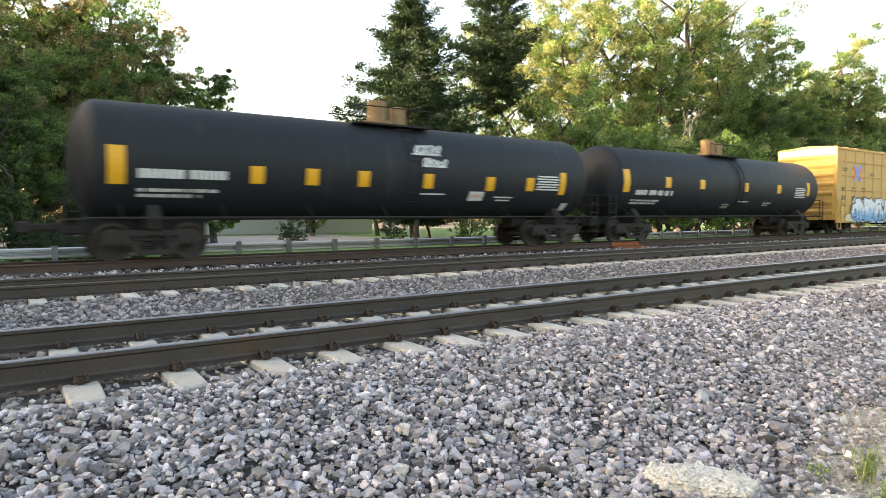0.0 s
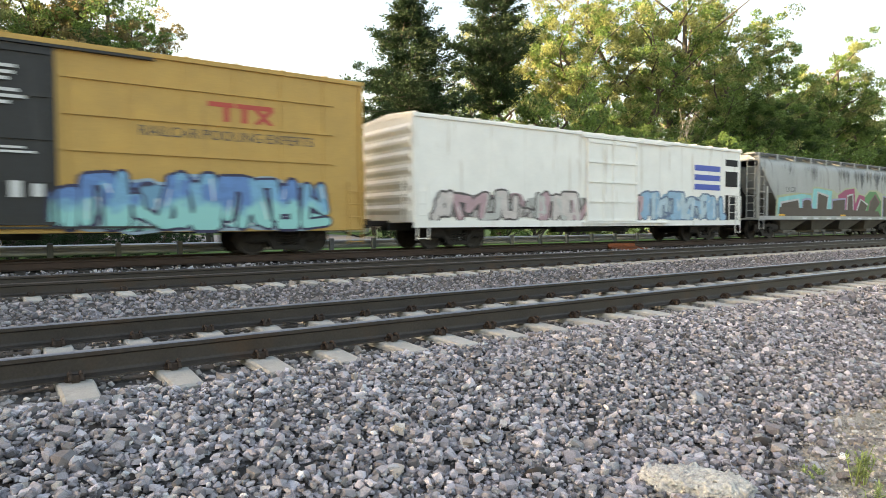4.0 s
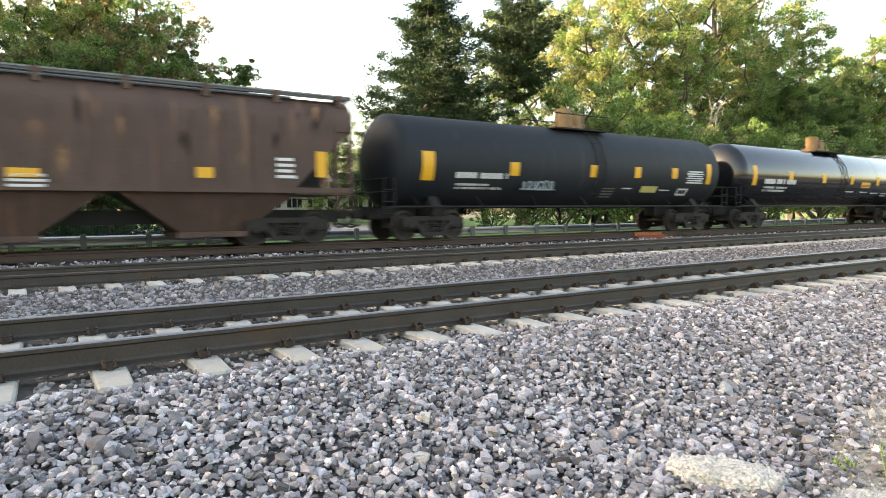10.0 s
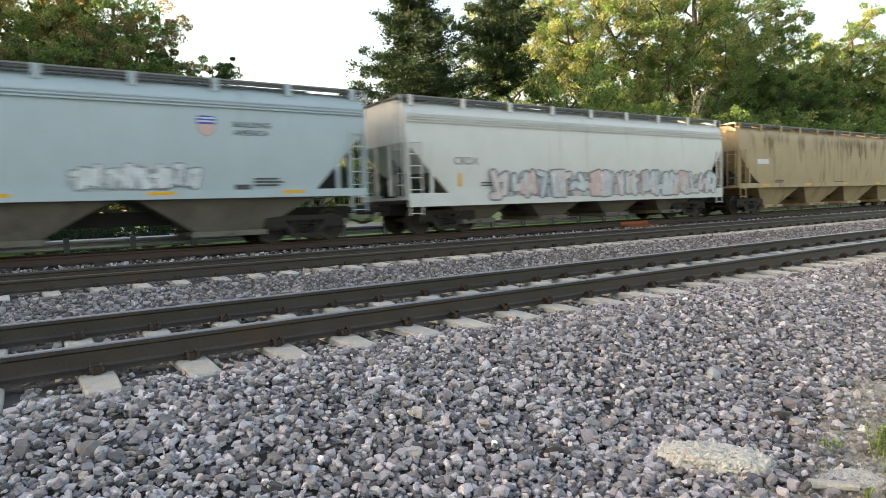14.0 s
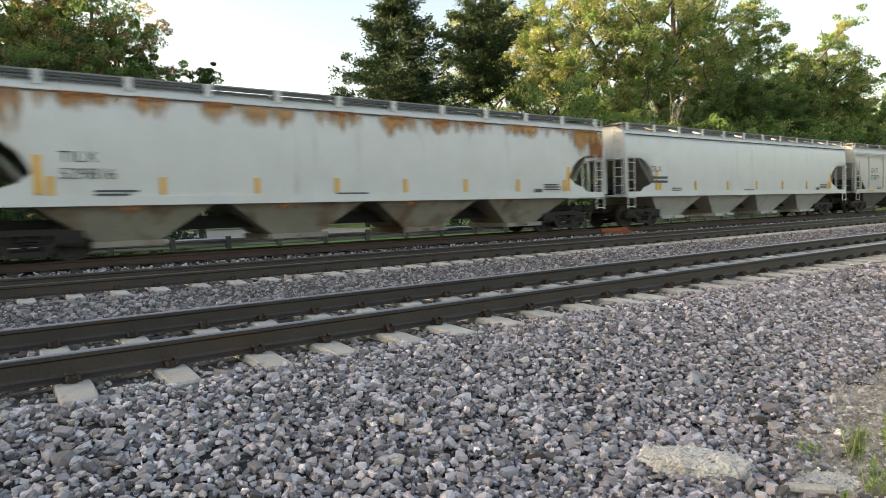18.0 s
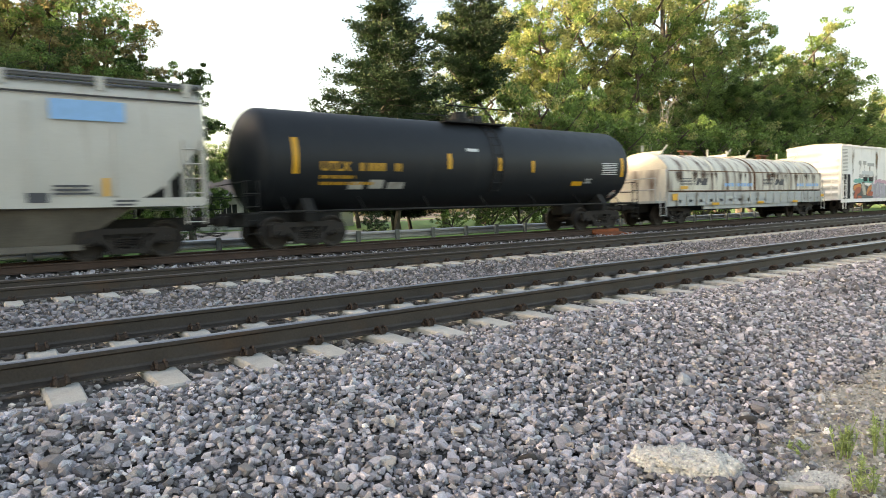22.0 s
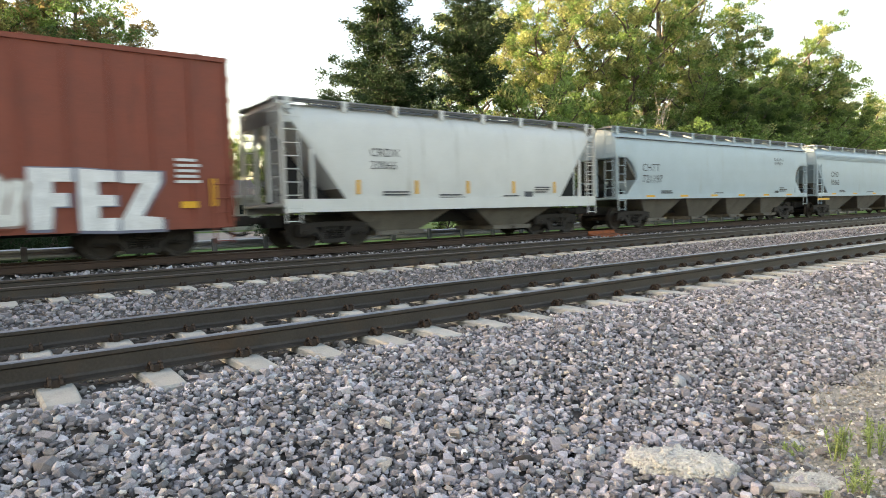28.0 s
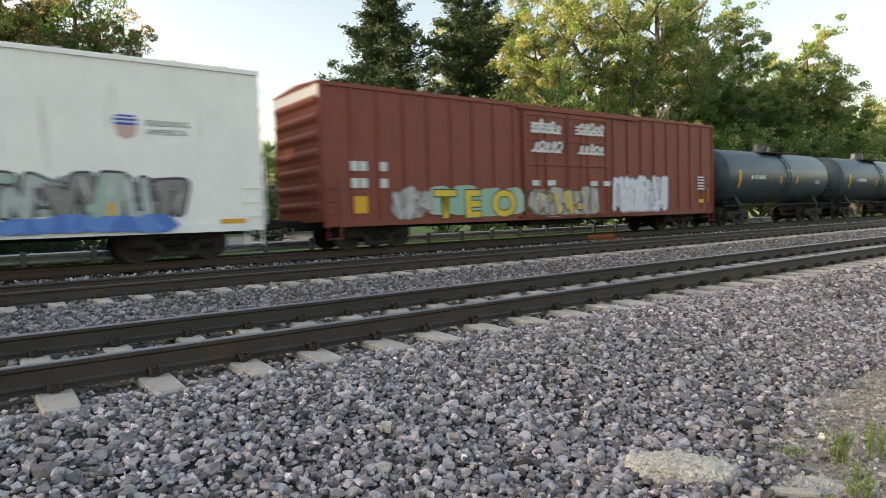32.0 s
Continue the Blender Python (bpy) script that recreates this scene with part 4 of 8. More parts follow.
# -------- tank cars
def tank_car(label, length, radius, paint_mat, platform=True, fittings=None, text=M_MARK, gold=False, big_patch=(), plates_x=(), zc=None, rail=True, group="tank cars of the train", seed=1, dome=1.0, tags=(), words=()):
    """length: over the tank's heads. Everything is in the car's own space, x along the track, 0 at the rail top."""
    car = thing("tank_car", label, "tank car", group)
    hl = length / 2
    zc = zc or (0.98 + radius)
    n = 40

    def ring(x, r):
        return [(x, r * math.sin(2 * math.pi * i / n), zc - r * math.cos(2 * math.pi * i / n)) for i in range(n)]
    rings = []
    depth = radius * 0.42
    for k in range(9):
        a = math.pi / 2 * k / 8
        rings.append(ring(-hl + depth * (1 - math.sin(a)), max(0.02, radius * math.cos(a)) if k == 8 else radius * math.sqrt(max(0.0004, 1 - math.sin(a) ** 2))))
    heads = [ring(-hl + depth * (1 - math.cos(math.pi / 2 * k / 8)), radius * max(0.03, math.sin(math.pi / 2 * k / 8))) for k in range(9)]
    body = heads + [[(-x, y, z) for x, y, z in q] for q in heads[::-1]]
    tank = part("tank", Shape().loft(body), paint_mat, car, "", smooth=50)
    # weld bands round the shell
    for x in [(-0.5 + k / 4) * (length - 2 * depth) for k in range(5)]:
        part("weld_band", Shape().loft([ring(x - 0.02, radius + 0.003), ring(x + 0.02, radius + 0.003)], caps=False), paint_mat, tank, smooth=50)

    def patch(x, w, z, h, material, name, lab, off=0.006):
        """A plate that follows the shell on its near side."""
        a0 = math.asin(max(-1, min(1, (z - h / 2 - zc) / radius)))
        a1 = math.asin(max(-1, min(1, (z + h / 2 - zc) / radius)))
        k = 6
        r = radius + off
        v = [(xx, -r * math.cos(a0 + (a1 - a0) * i / k), zc + r * math.sin(a0 + (a1 - a0) * i / k)) for i in range(k + 1) for xx in (x - w / 2, x + w / 2)]
        return part(name, Shape().add(v, [(2 * i, 2 * i + 1, 2 * i + 3, 2 * i + 2) for i in range(k)]), material, tank, lab)
    for x, z, w, h in plates_x:
        patch(x, w, z, h, M_YELLOW, "reflector", "yellow reflective stripe")
    r = random.Random(seed)
    ink = M_GOLD if gold else text
    for x, z, w, h in big_patch:
        # a line of lettering: a row of short strokes
        u = x
        while u < x + w:
            cw = min(h * r.uniform(0.45, 0.75), x + w - u)
            if r.random() < 0.85 and cw > 0.02:
                patch(u + cw / 2, cw * 0.82, z, h, ink, "lettering", "")
            u += cw
    for x, z, w, h, m in tags:
        patch(x, w, z, h, m, "placard", "")
    for text_, x, z, size, m in words:
        ob = letters(tank, text_, x, z, size, 0, m, "", 1.05, 0.012)
        for v in ob.data.vertices:
            v.co.y = -math.sqrt((radius + 0.007) ** 2 - (v.co.z - zc) ** 2)
    # underframe: stub sills, bolsters, saddles, side rail
    for e in (-1, 1):
        part("stub_sill", Shape().box(min(e * (hl - 3.2), e * (hl + 0.15)), max(e * (hl - 3.2), e * (hl + 0.15)), -0.28, 0.28, 0.66, 1.06, 0.04), M_DARK, car)
        part("saddle", Shape().prism([(-1.25, 0.78), (1.25, 0.78), (1.3, 1.0), (0.95, zc - radius * 0.72), (0.4, zc - radius * 0.95), (-0.4, zc - radius * 0.95), (-0.95, zc - radius * 0.72), (-1.3, 1.0)], 'x', e * (hl - 1.75) - 0.16, e * (hl - 1.75) + 0.16), M_DARK, car)
        part("end_platform", Shape().box(min(e * (hl - 0.15), e * (hl + 0.12)), max(e * (hl - 0.15), e * (hl + 0.12)), -1.45, 1.45, 1.0, 1.06), M_DARK, car)
        coupler(car, e * (hl + 0.1), e)
        for yy in (-1.42, 1.42):
            ladder(car, e * (hl + 0.02), yy, 0.42, 1.9, M_DARK, 0.36)
        hr = Shape()
        for zz in (1.5, 1.9):
            hr.rod((e * (hl + 0.05), -1.4, zz), (e * (hl + 0.05), 1.4, zz), 0.018, n=5)
        part("hand_rail", hr, M_DARK, car)
        bogie(car, e * (hl - 1.75))
    if rail:
        for yy in (-1.45, 1.45):
            s = Shape()
            s.rod((-hl + 0.2, yy, 1.05), (hl - 0.2, yy, 1.05), 0.03, n=6)
            k = -hl + 1.0
            while k < hl - 0.6:
                s.rod((k, yy, 1.05), (k, yy * 0.72, zc - radius * 0.74), 0.018, n=4)
                k += 2.4
            part("side_rail", s, M_DARK, car, "thin steel hand rail along the side")
    if platform:
        zt = zc + radius
        part("manway", Shape().rod((0, 0, zt - 0.05), (0, 0, zt + 0.12), 0.48, n=24).rod((0, 0, zt + 0.12), (0, 0, zt + 0.36 * dome), 0.30, n=20).box(0.55, 0.95, -0.2, 0.2, zt - 0.05, zt + 0.3 * dome, 0.03), fittings or paint_mat, car, "domed fittings cover on the tank top", smooth=40)
        part("platform", Shape().box(-1.25, 1.45, -0.95, -0.5, zt - 0.12, zt - 0.07).box(-1.25, 1.45, 0.5, 0.95, zt - 0.12, zt - 0.07).box(-1.25, -0.9, -0.5, 0.5, zt - 0.12, zt - 0.07).box(1.1, 1.45, -0.5, 0.5, zt - 0.12, zt - 0.07), M_DARK, car, "steel walkway round the tank-top fittings")
        for yy in (-0.95, 0.95):
            s = Shape()
            for xx in (-1.25, 0.1, 1.45):
                s.rod((xx, yy, zt - 0.1), (xx, yy, zt + 0.42), 0.02, n=5)
            s.rod((-1.25, yy, zt + 0.42), (1.45, yy, zt + 0.42), 0.02, n=5)
            part("hand_rail", s, M_DARK, car)
        s = Shape()
        for xx in (0.3, 0.72):
            p = [(xx, -radius * math.cos(a) - 0.07, zc + radius * math.sin(a)) for a in (-0.75, -0.4, 0, 0.4, 0.8, 1.1)]
            for a, b in zip(p, p[1:]):
                s.rod(a, b, 0.02, n=5)
        for k in range(9):
            a = -0.7 + k * 0.22
            s.rod((0.3, -radius * math.cos(a) - 0.07, zc + radius * math.sin(a)), (0.72, -radius * math.cos(a) - 0.07, zc + radius * math.sin(a)), 0.013, n=4)
        part("ladder", s, M_DARK, car, "curved steel ladder up the tank side")
    return car


# -------- box cars and refrigerator cars
def box_car(label, length, z0, z1, paint_mat, style, group, door=(-2.0, 2.0), door_mat=None, roof_mat=None, name="box_car", half=1.58, ribs=14, cap=None, sill=0.16):
    """style: 'rails' horizontal ribs, 'ribs' upright ribs, 'smooth' flat sheets."""
    car = thing(name, label, "railway car", group)
    hl, y = length / 2, half
    door_mat = door_mat or paint_mat
    roof_mat = roof_mat or paint_mat
    body = part("body", Shape().box(-hl, hl, -y, y, z0, z1, 0.03), paint_mat, car)
    rs = Shape()
    k = -hl + 0.05
    rs.prism([(-y - 0.03, z1 - 0.02), (y + 0.03, z1 - 0.02), (y + 0.03, z1 + 0.05), (0, z1 + 0.16), (-y - 0.03, z1 + 0.05)], 'x', -hl - 0.02, hl + 0.02)
    while k < hl:
        rs.prism([(-y - 0.045, z1 + 0.02), (y + 0.045, z1 + 0.02), (y + 0.045, z1 + 0.085), (0, z1 + 0.195), (-y - 0.045, z1 + 0.085)], 'x', k, k + 0.09)
        k += 1.22
    part("roof", rs, roof_mat, car, "ribbed metal roof")
    for e in (-1, 1):
        ys = e * y

        def rib(w, out, za, zz):
            return Shape().box(-w, w, min(ys, ys + e * out), max(ys, ys + e * out), za, zz).mesh("side_rib", paint_mat)
        if style == 'rails':
            for k in range(1, 5):
                zz = z0 + (z1 - z0) * k / 5 + 0.1
                for xa, xb in ((-hl + 0.9, door[0] - 0.1), (door[1] + 0.1, hl - 0.9)):
                    part("side_rail", Shape().box(xa, xb, min(ys, ys + e * 0.05), max(ys, ys + e * 0.05), zz - 0.035, zz + 0.035), paint_mat, body)
            post, seam = rib(0.05, 0.05, z0, z1), rib(0.02, 0.02, z0 + 0.1, z1 - 0.1)
            for xx in (-hl + 0.07, hl - 0.07):
                part("corner_post", post, paint_mat, body, at=pose(xx, 0, 0))
            for k in range(1, ribs):
                xx = -hl + length * k / ribs
                if not door[0] - 0.1 < xx < door[1] + 0.1:
                    part("side_rib", seam, paint_mat, body, at=pose(xx, 0, 0))
        else:
            shape = rib(0.045, 0.05, z0, z1 - 0.04) if style == 'ribs' else rib(0.012, 0.008, z0 + 0.05, z1 - 0.05)
            for k in range(ribs + 1):
                xx = -hl + 0.06 + (length - 0.12) * k / ribs
                if not door[0] - 0.05 < xx < door[1] + 0.05:
                    part("side_rib", shape, paint_mat, body, at=pose(xx, 0, 0))
        part("side_sill", Shape().box(-hl, hl, min(ys, ys + e * 0.035), max(ys, ys + e * 0.035), z0 - sill, z0 + 0.06), paint_mat, body)
        part("roof_rail", Shape().box(-hl, hl, min(ys, ys + e * 0.06), max(ys, ys + e * 0.06), z1 - 0.07, z1 + 0.01), paint_mat, body)
    # corrugated ends
    for e in (-1, 1):
        s = Shape()
        for k in range(7):
            zz = z0 + 0.2 + (z1 - z0 - 0.4) * (k + 0.5) / 7
            x0 = e * hl
            s.prism([(x0, zz - 0.16), (x0 + e * 0.07, zz - 0.03), (x0 + e * 0.07, zz + 0.05), (x0, zz + 0.16)], 'y', -y + 0.1, y - 0.1)
        part("end_corrugation", s, paint_mat, car)
        if cap:
            part("end_cap", Shape().box(min(e * hl, e * (hl + 0.012)), max(e * hl, e * (hl + 0.012)), -y + 0.02, y - 0.02, z1 - 0.42, z1 - 0.02), cap, car, "white painted strip under the roof end")
        coupler(car, e * (hl + 0.0), e)
        for yy in (-y - 0.09, y + 0.09):
            ladder(car, e * (hl - 0.3), yy, z0 - 0.55, z0 + 1.2, paint_mat, 0.42)
        ladder(car, e * (hl + 0.1), -y + 0.3, z0, z1 * 0.55, paint_mat, 0.4, 'y')
        bogie(car, e * (hl - 2.1))
    # doors
    for e in (-1, 1):
        ys = e * (y + 0.012)
        n = 2 if door[1] - door[0] > 3.4 else 1
        w = (door[1] - door[0]) / n
        for k in range(n):
            xa = door[0] + k * w + 0.02
            d = part("door", Shape().box(xa, xa + w - 0.04, min(ys, ys + e * 0.05), max(ys, ys + e * 0.05), z0 + 0.02, z1 - 0.16), door_mat, body, "sliding door leaf")
            f = Shape()
            o, i = ys + e * 0.05, ys + e * 0.095
            lo, hi = min(o, i), max(o, i)
            for zz in [z0 + 0.05 + (z1 - z0 - 0.35) * q / 4 for q in range(5)]:
                f.box(xa + 0.02, xa + w - 0.06, lo, hi, zz - 0.03, zz + 0.04)
            for xx in (xa + 0.02, xa + w / 2 - 0.05, xa + w - 0.12):
                f.box(xx, xx + 0.06, min(o - e * 0.003, i + e * 0.004), max(o - e * 0.003, i + e * 0.004), z0 + 0.037, z1 - 0.177)
            f.rod((xa + w * 0.3, o + e * 0.06, z0 + 0.1), (xa + w * 0.3, o + e * 0.06, z1 - 0.4), 0.022, n=6)
            part("door_frame", f, door_mat, d)
        for out, za, zz in ((0.11, z1 - 0.15, z1 - 0.09), (0.12, z0 - 0.06, z0 - 0.01)):
            part("door_track", Shape().box(door[0] - 0.2, min(hl - 0.4, door[1] + 2.0), min(ys, ys + e * out), max(ys, ys + e * out), za, zz), door_mat, body)
    part("centre_sill", Shape().box(-hl - 0.1, hl + 0.1, -0.3, 0.3, 0.62, z0 - 0.02), M_DARK, car)
    beam = Shape().box(-0.06, 0.06, -y + 0.05, y - 0.05, z0 - 0.22, z0 - 0.01).mesh("cross_beam", M_DARK)
    for k in range(6):
        part("cross_beam", beam, M_DARK, car, at=pose(-hl + 3.6 + (length - 7.2) * k / 5, 0, 0))
    part("equipment_box", Shape().box(-2.2, 1.9, -0.75, -0.45, 0.5, 0.75), M_DARK, car)
    part("air_tank", Shape().rod((-1.6, -0.95, 0.66), (0.1, -0.95, 0.66), 0.16, n=14), M_DARK, car, smooth=40)
    return car


# -------- covered hopper cars
def hopper_car(label, length, z1, paint_mat, bays=3, group="covered hopper cars of the train", bay_mat=None, curved=True, cut=1.9, sill_mat=None, sill_tall=0.16, grooves=3, side_rib=0, zb=1.02, half=1.56, cut_top=2.75, ribs_mat=None, open_end=0.0, rounded=0.0):
    """A hopper whose side sheets are cut away at both ends over the slope sheets."""
    car = thing("hopper_car", label, "hopper car", group)
    hl = length / 2
    bay_mat = bay_mat or M_BAYGRIME_SHADE
    sill_mat = sill_mat or paint_mat

    def ring(x, lo):
        y = half
        pts = []
        top = z1
        bow = 0.05 if curved else 0.0
        left = [(-y + bow, lo)]
        for k in range(1, 6):
            zz = lo + (top - 0.62 - lo) * k / 5
            left.append((-y + bow * (1 - math.sin(math.pi * min(1, (zz - zb) / (top - 0.6 - zb)))) * 1.0, zz))
        left += [(-y + 0.10, top - 0.40), (-y + 0.24, top - 0.20), (-y + 0.5, top - 0.05), (-0.4, top)]
        return [(x, a, b) for a, b in left] + [(x, -a, b) for a, b in left[::-1]]
    stations = [(-hl, cut_top)]
    nst = 7
    for k in range(1, nst + 1):
        u = k / nst
        zz = cut_top + (zb - cut_top) * (u if not rounded else (1 - (1 - u) ** (1 + rounded)))
        stations.append((-hl + cut * u, zz))
    if open_end:
        # a deep round opening that closes in again above the sill
        stations = [(-hl + open_end * u, cut_top - d) for u, d in ((0, 0), (0.52, 0), (0.71, 0.14), (0.875, 0.4), (0.98, 0.75), (1.0, 0.9), (1.003, cut_top - zb))]
    rings = [ring(x, lo) for x, lo in stations]
    rings += [[(-x, a, b) for x, a, b in q] for q in rings[::-1]]
    body = part("body", Shape().loft(rings), paint_mat, car, "", smooth=35)
    # long grooves under the roof
    for e in (-1, 1):
        for k in range(grooves):
            zz = z1 - (0.36 if grooves == 1 else 0.5 + 0.075 * k)
            yy = e * (half - (0.06 if grooves == 1 else 0.005))
            if grooves == 1:
                # dark strip drawn for the shadow that the roof edge casts
                ys = e * (half - 0.055)
                part("eave_shadow", Shape().box(-hl + 0.05, hl - 0.05, min(ys, ys + e * 0.035), max(ys, ys + e * 0.035), zz - 0.055, zz - 0.0185), M_EAVE_SHADOW, body, "dark strip painted as the shadow under the roof edge")
            part("side_bead", Shape().box(-hl + 0.05, hl - 0.05, min(yy, yy + e * 0.03), max(yy, yy + e * 0.03), zz - 0.018, zz + 0.018), paint_mat, body)
    if side_rib:
        for e in (-1, 1):
            yy = e * (half - 0.02)
            g = Shape().box(-0.05, 0.05, min(yy, yy + e * 0.05), max(yy, yy + e * 0.05), zb + 0.1, z1 - 0.62).mesh("side_rib", ribs_mat or paint_mat)
            for k in range(side_rib):
                part("side_rib", g, paint_mat, body, at=pose(-hl + cut + 0.3 + (length - 2 * cut - 0.6) * k / (side_rib - 1), 0, 0))
    # side sills along the whole car
    for e in (-1, 1):
        ya, yb = e * (half - 0.1), e * (half + 0.035)
        s = Shape().box(-hl + 0.05, hl - 0.05, min(ya, yb), max(ya, yb), zb - sill_tall, zb + 0.05)
        part("side_sill", s, sill_mat, car)
    # bays
    bl = (length - 2 * cut + 0.6) / bays
    for k in range(bays):
        xc = -hl + cut - 0.3 + bl * (k + 0.5)
        zl = 0.42
        top, low = bl * 0.5, bl * 0.17
        r0 = [(xc - top, -half + 0.12, zb), (xc + top, -half + 0.12, zb), (xc + top, half - 0.12, zb), (xc - top, half - 0.12, zb)]
        r1 = [(xc - low, -0.9, zl), (xc + low, -0.9, zl), (xc + low, 0.9, zl), (xc - low, 0.9, zl)]
        b = part("hopper_bay", Shape().loft([r0, r1]), bay_mat, car, "sloping discharge bay")
        gate = Shape().box(xc - low - 0.1, xc + low + 0.1, -1.1, 1.1, zl - 0.14, zl - 0.002)
        gate.rod((xc, -1.25, zl - 0.07), (xc, 1.25, zl - 0.07), 0.035, n=8)
        part("outlet_gate", gate, bay_mat, b)
    # slope sheets and end frames
    for e in (-1, 1):
        sl = Shape()
        xo, xi = e * (hl - (0.47 * open_end if open_end else 0.1)), e * (hl - cut - 0.1)
        if open_end:
            for yy in (-half + 0.02, half - 0.04):
                g = Shape().prism([(e * (hl - open_end * u), z) for u, z in ((0.5, zb + 0.04), (0.6, zb + 0.2), (0.84, cut_top - 1.08), (1.005, cut_top - 0.84), (1.005, zb + 0.04))], 'y', yy, yy + 0.02)
                part("end_gusset", g, paint_mat, car)
            ys = -half - 0.006
            if open_end > 1.5:
                xs_ = sorted((e * (hl - 2.09), e * (hl - 1.95)))
                part("reflector", Shape().box(*xs_, ys, ys + 0.024, zb + 0.12, cut_top - 0.45), M_YELLOW, car, "upright yellow stripe beside the end opening")
        # the sheet's deep shade is put into its colour
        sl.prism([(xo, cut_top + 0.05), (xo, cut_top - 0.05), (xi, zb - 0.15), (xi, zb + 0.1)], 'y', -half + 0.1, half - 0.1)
        part("slope_sheet", sl, M_BAYGRIME_SHADE, car, "sloping end sheet, its shadow put into the dark colour")
        # webs added to darken the end opening, near black in place of shade
        for yy in (-0.78, 0.0, 0.78):
            part("end_web", Shape().prism([(e * (hl - 0.42), cut_top - 0.55 * (cut_top - zb)), (e * (hl - 0.42), zb - 0.1), (xi, zb - 0.12)] if yy else [(e * (hl - 0.3), cut_top - 0.25), (e * (hl - 0.3), zb - 0.1), (xi, zb - 0.12)], 'y', yy - 0.012, yy + 0.012), M_DARK, car, "steel web added under the end sheet, coloured dark for shade")
        xo, xp = (min(e * (hl - 0.09), e * hl), max(e * (hl - 0.09), e * hl)), (min(e * (hl - 0.95), e * (hl - 0.86)), max(e * (hl - 0.95), e * (hl - 0.86)))
        for yy in (-half + 0.05, half - 0.05):
            part("end_post", Shape().box(*xo, yy - 0.05, yy + 0.05, zb - 0.1, cut_top + 0.1), paint_mat, car)
            if not open_end:
                part("end_post", Shape().box(*xp, yy - 0.04, yy + 0.04, zb, cut_top - (cut_top - zb) * 0.45), paint_mat, car)
        for yy in (-0.45, 0.45):
            part("end_post", Shape().box(*xo, yy - 0.05, yy + 0.05, zb, cut_top), paint_mat, car)
        part("end_floor", Shape().box(min(e * (hl - cut), e * hl), max(e * (hl - cut), e * hl), -half, half, zb - 0.14, zb - 0.06), sill_mat, car, "end platform")
        br = Shape().rod((e * (hl - 0.5), -0.55, zb + 0.35), (e * (hl - 0.5), 0.55, zb + 0.35), 0.17, n=14)
        br.rod((e * (hl - 0.75), 0.3, zb), (e * (hl - 0.4), 0.1, zb + 1.0), 0.05, n=6)
        part("brake_gear", br, M_DARK, car, "brake cylinder and rods")
        for yy in (-half - 0.03, half + 0.03):
            ladder(car, e * (hl - 0.28), yy, zb - 0.62, cut_top + 0.05, paint_mat, 0.44)
        ladder(car, e * (hl + 0.06), -half + 0.35, zb - 0.1, z1 + 0.05, paint_mat, 0.4, 'y')
        coupler(car, e * (hl - 0.05), e)
        bogie(car, e * (hl - 1.75))
    # run full length as a dark box that stands for shade between the bays
    part("centre_sill", Shape().box(-hl, hl, -0.3, 0.3, 0.62, 0.98), M_DARK, car)
    # roof: walkways on broad brackets and a long row of hatch covers
    n = max(8, round(length / 1.75))
    for e in (-1, 1):
        w = part("roof_walkway", Shape().box(-hl - 0.08, hl + 0.08, min(e * 0.92, e * 1.40), max(e * 0.92, e * 1.40), z1 + 0.045, z1 + 0.085), M_GRATE, car, "steel grating walkway on the roof")
        # dark strip added under the walkway: hides sunlit roof, stands for the shaded gap
        part("gap_shade_strip", Shape().box(-hl - 0.06, hl + 0.06, min(e * 1.36, e * 1.38), max(e * 1.36, e * 1.38), z1 - 0.02, z1 + 0.044), M_HATCH, w)
        s = Shape().box(-0.085, 0.085, min(e * 1.385, e * 1.405), max(e * 1.385, e * 1.405), z1 - 0.23, z1 + 0.09).box(-0.03, 0.03, min(e * 0.95, e * 1.385), max(e * 0.95, e * 1.385), z1 - 0.12, z1 + 0.045).mesh("walkway_bracket", paint_mat)
        for k in range(n):
            part("walkway_bracket", s, paint_mat, w, at=pose(-hl + 0.3 + (length - 0.6) * k / (n - 1), 0, 0))
    cover = Shape().box(-0.56, 0.56, -0.72, 0.72, z1 - 0.03, z1 + 0.075, 0.03).box(-0.5, 0.5, -0.05, 0.05, z1 + 0.07, z1 + 0.11).mesh("roof_hatch", M_HATCH)
    m = int((length - 2.0) / 1.16)
    for k in range(m):
        part("roof_hatch", cover, M_HATCH, car, "" if k else "dark hatch cover on the roof", at=pose((k - (m - 1) / 2) * 1.16, 0, 0))
    for e in (-1, 1):
        part("end_walkway", Shape().box(min(e * (hl - 0.25), e * (hl + 0.1)), max(e * (hl - 0.25), e * (hl + 0.1)), -1.38, 1.38, z1 + 0.01, z1 + 0.04), M_GRATE, car)
    return car


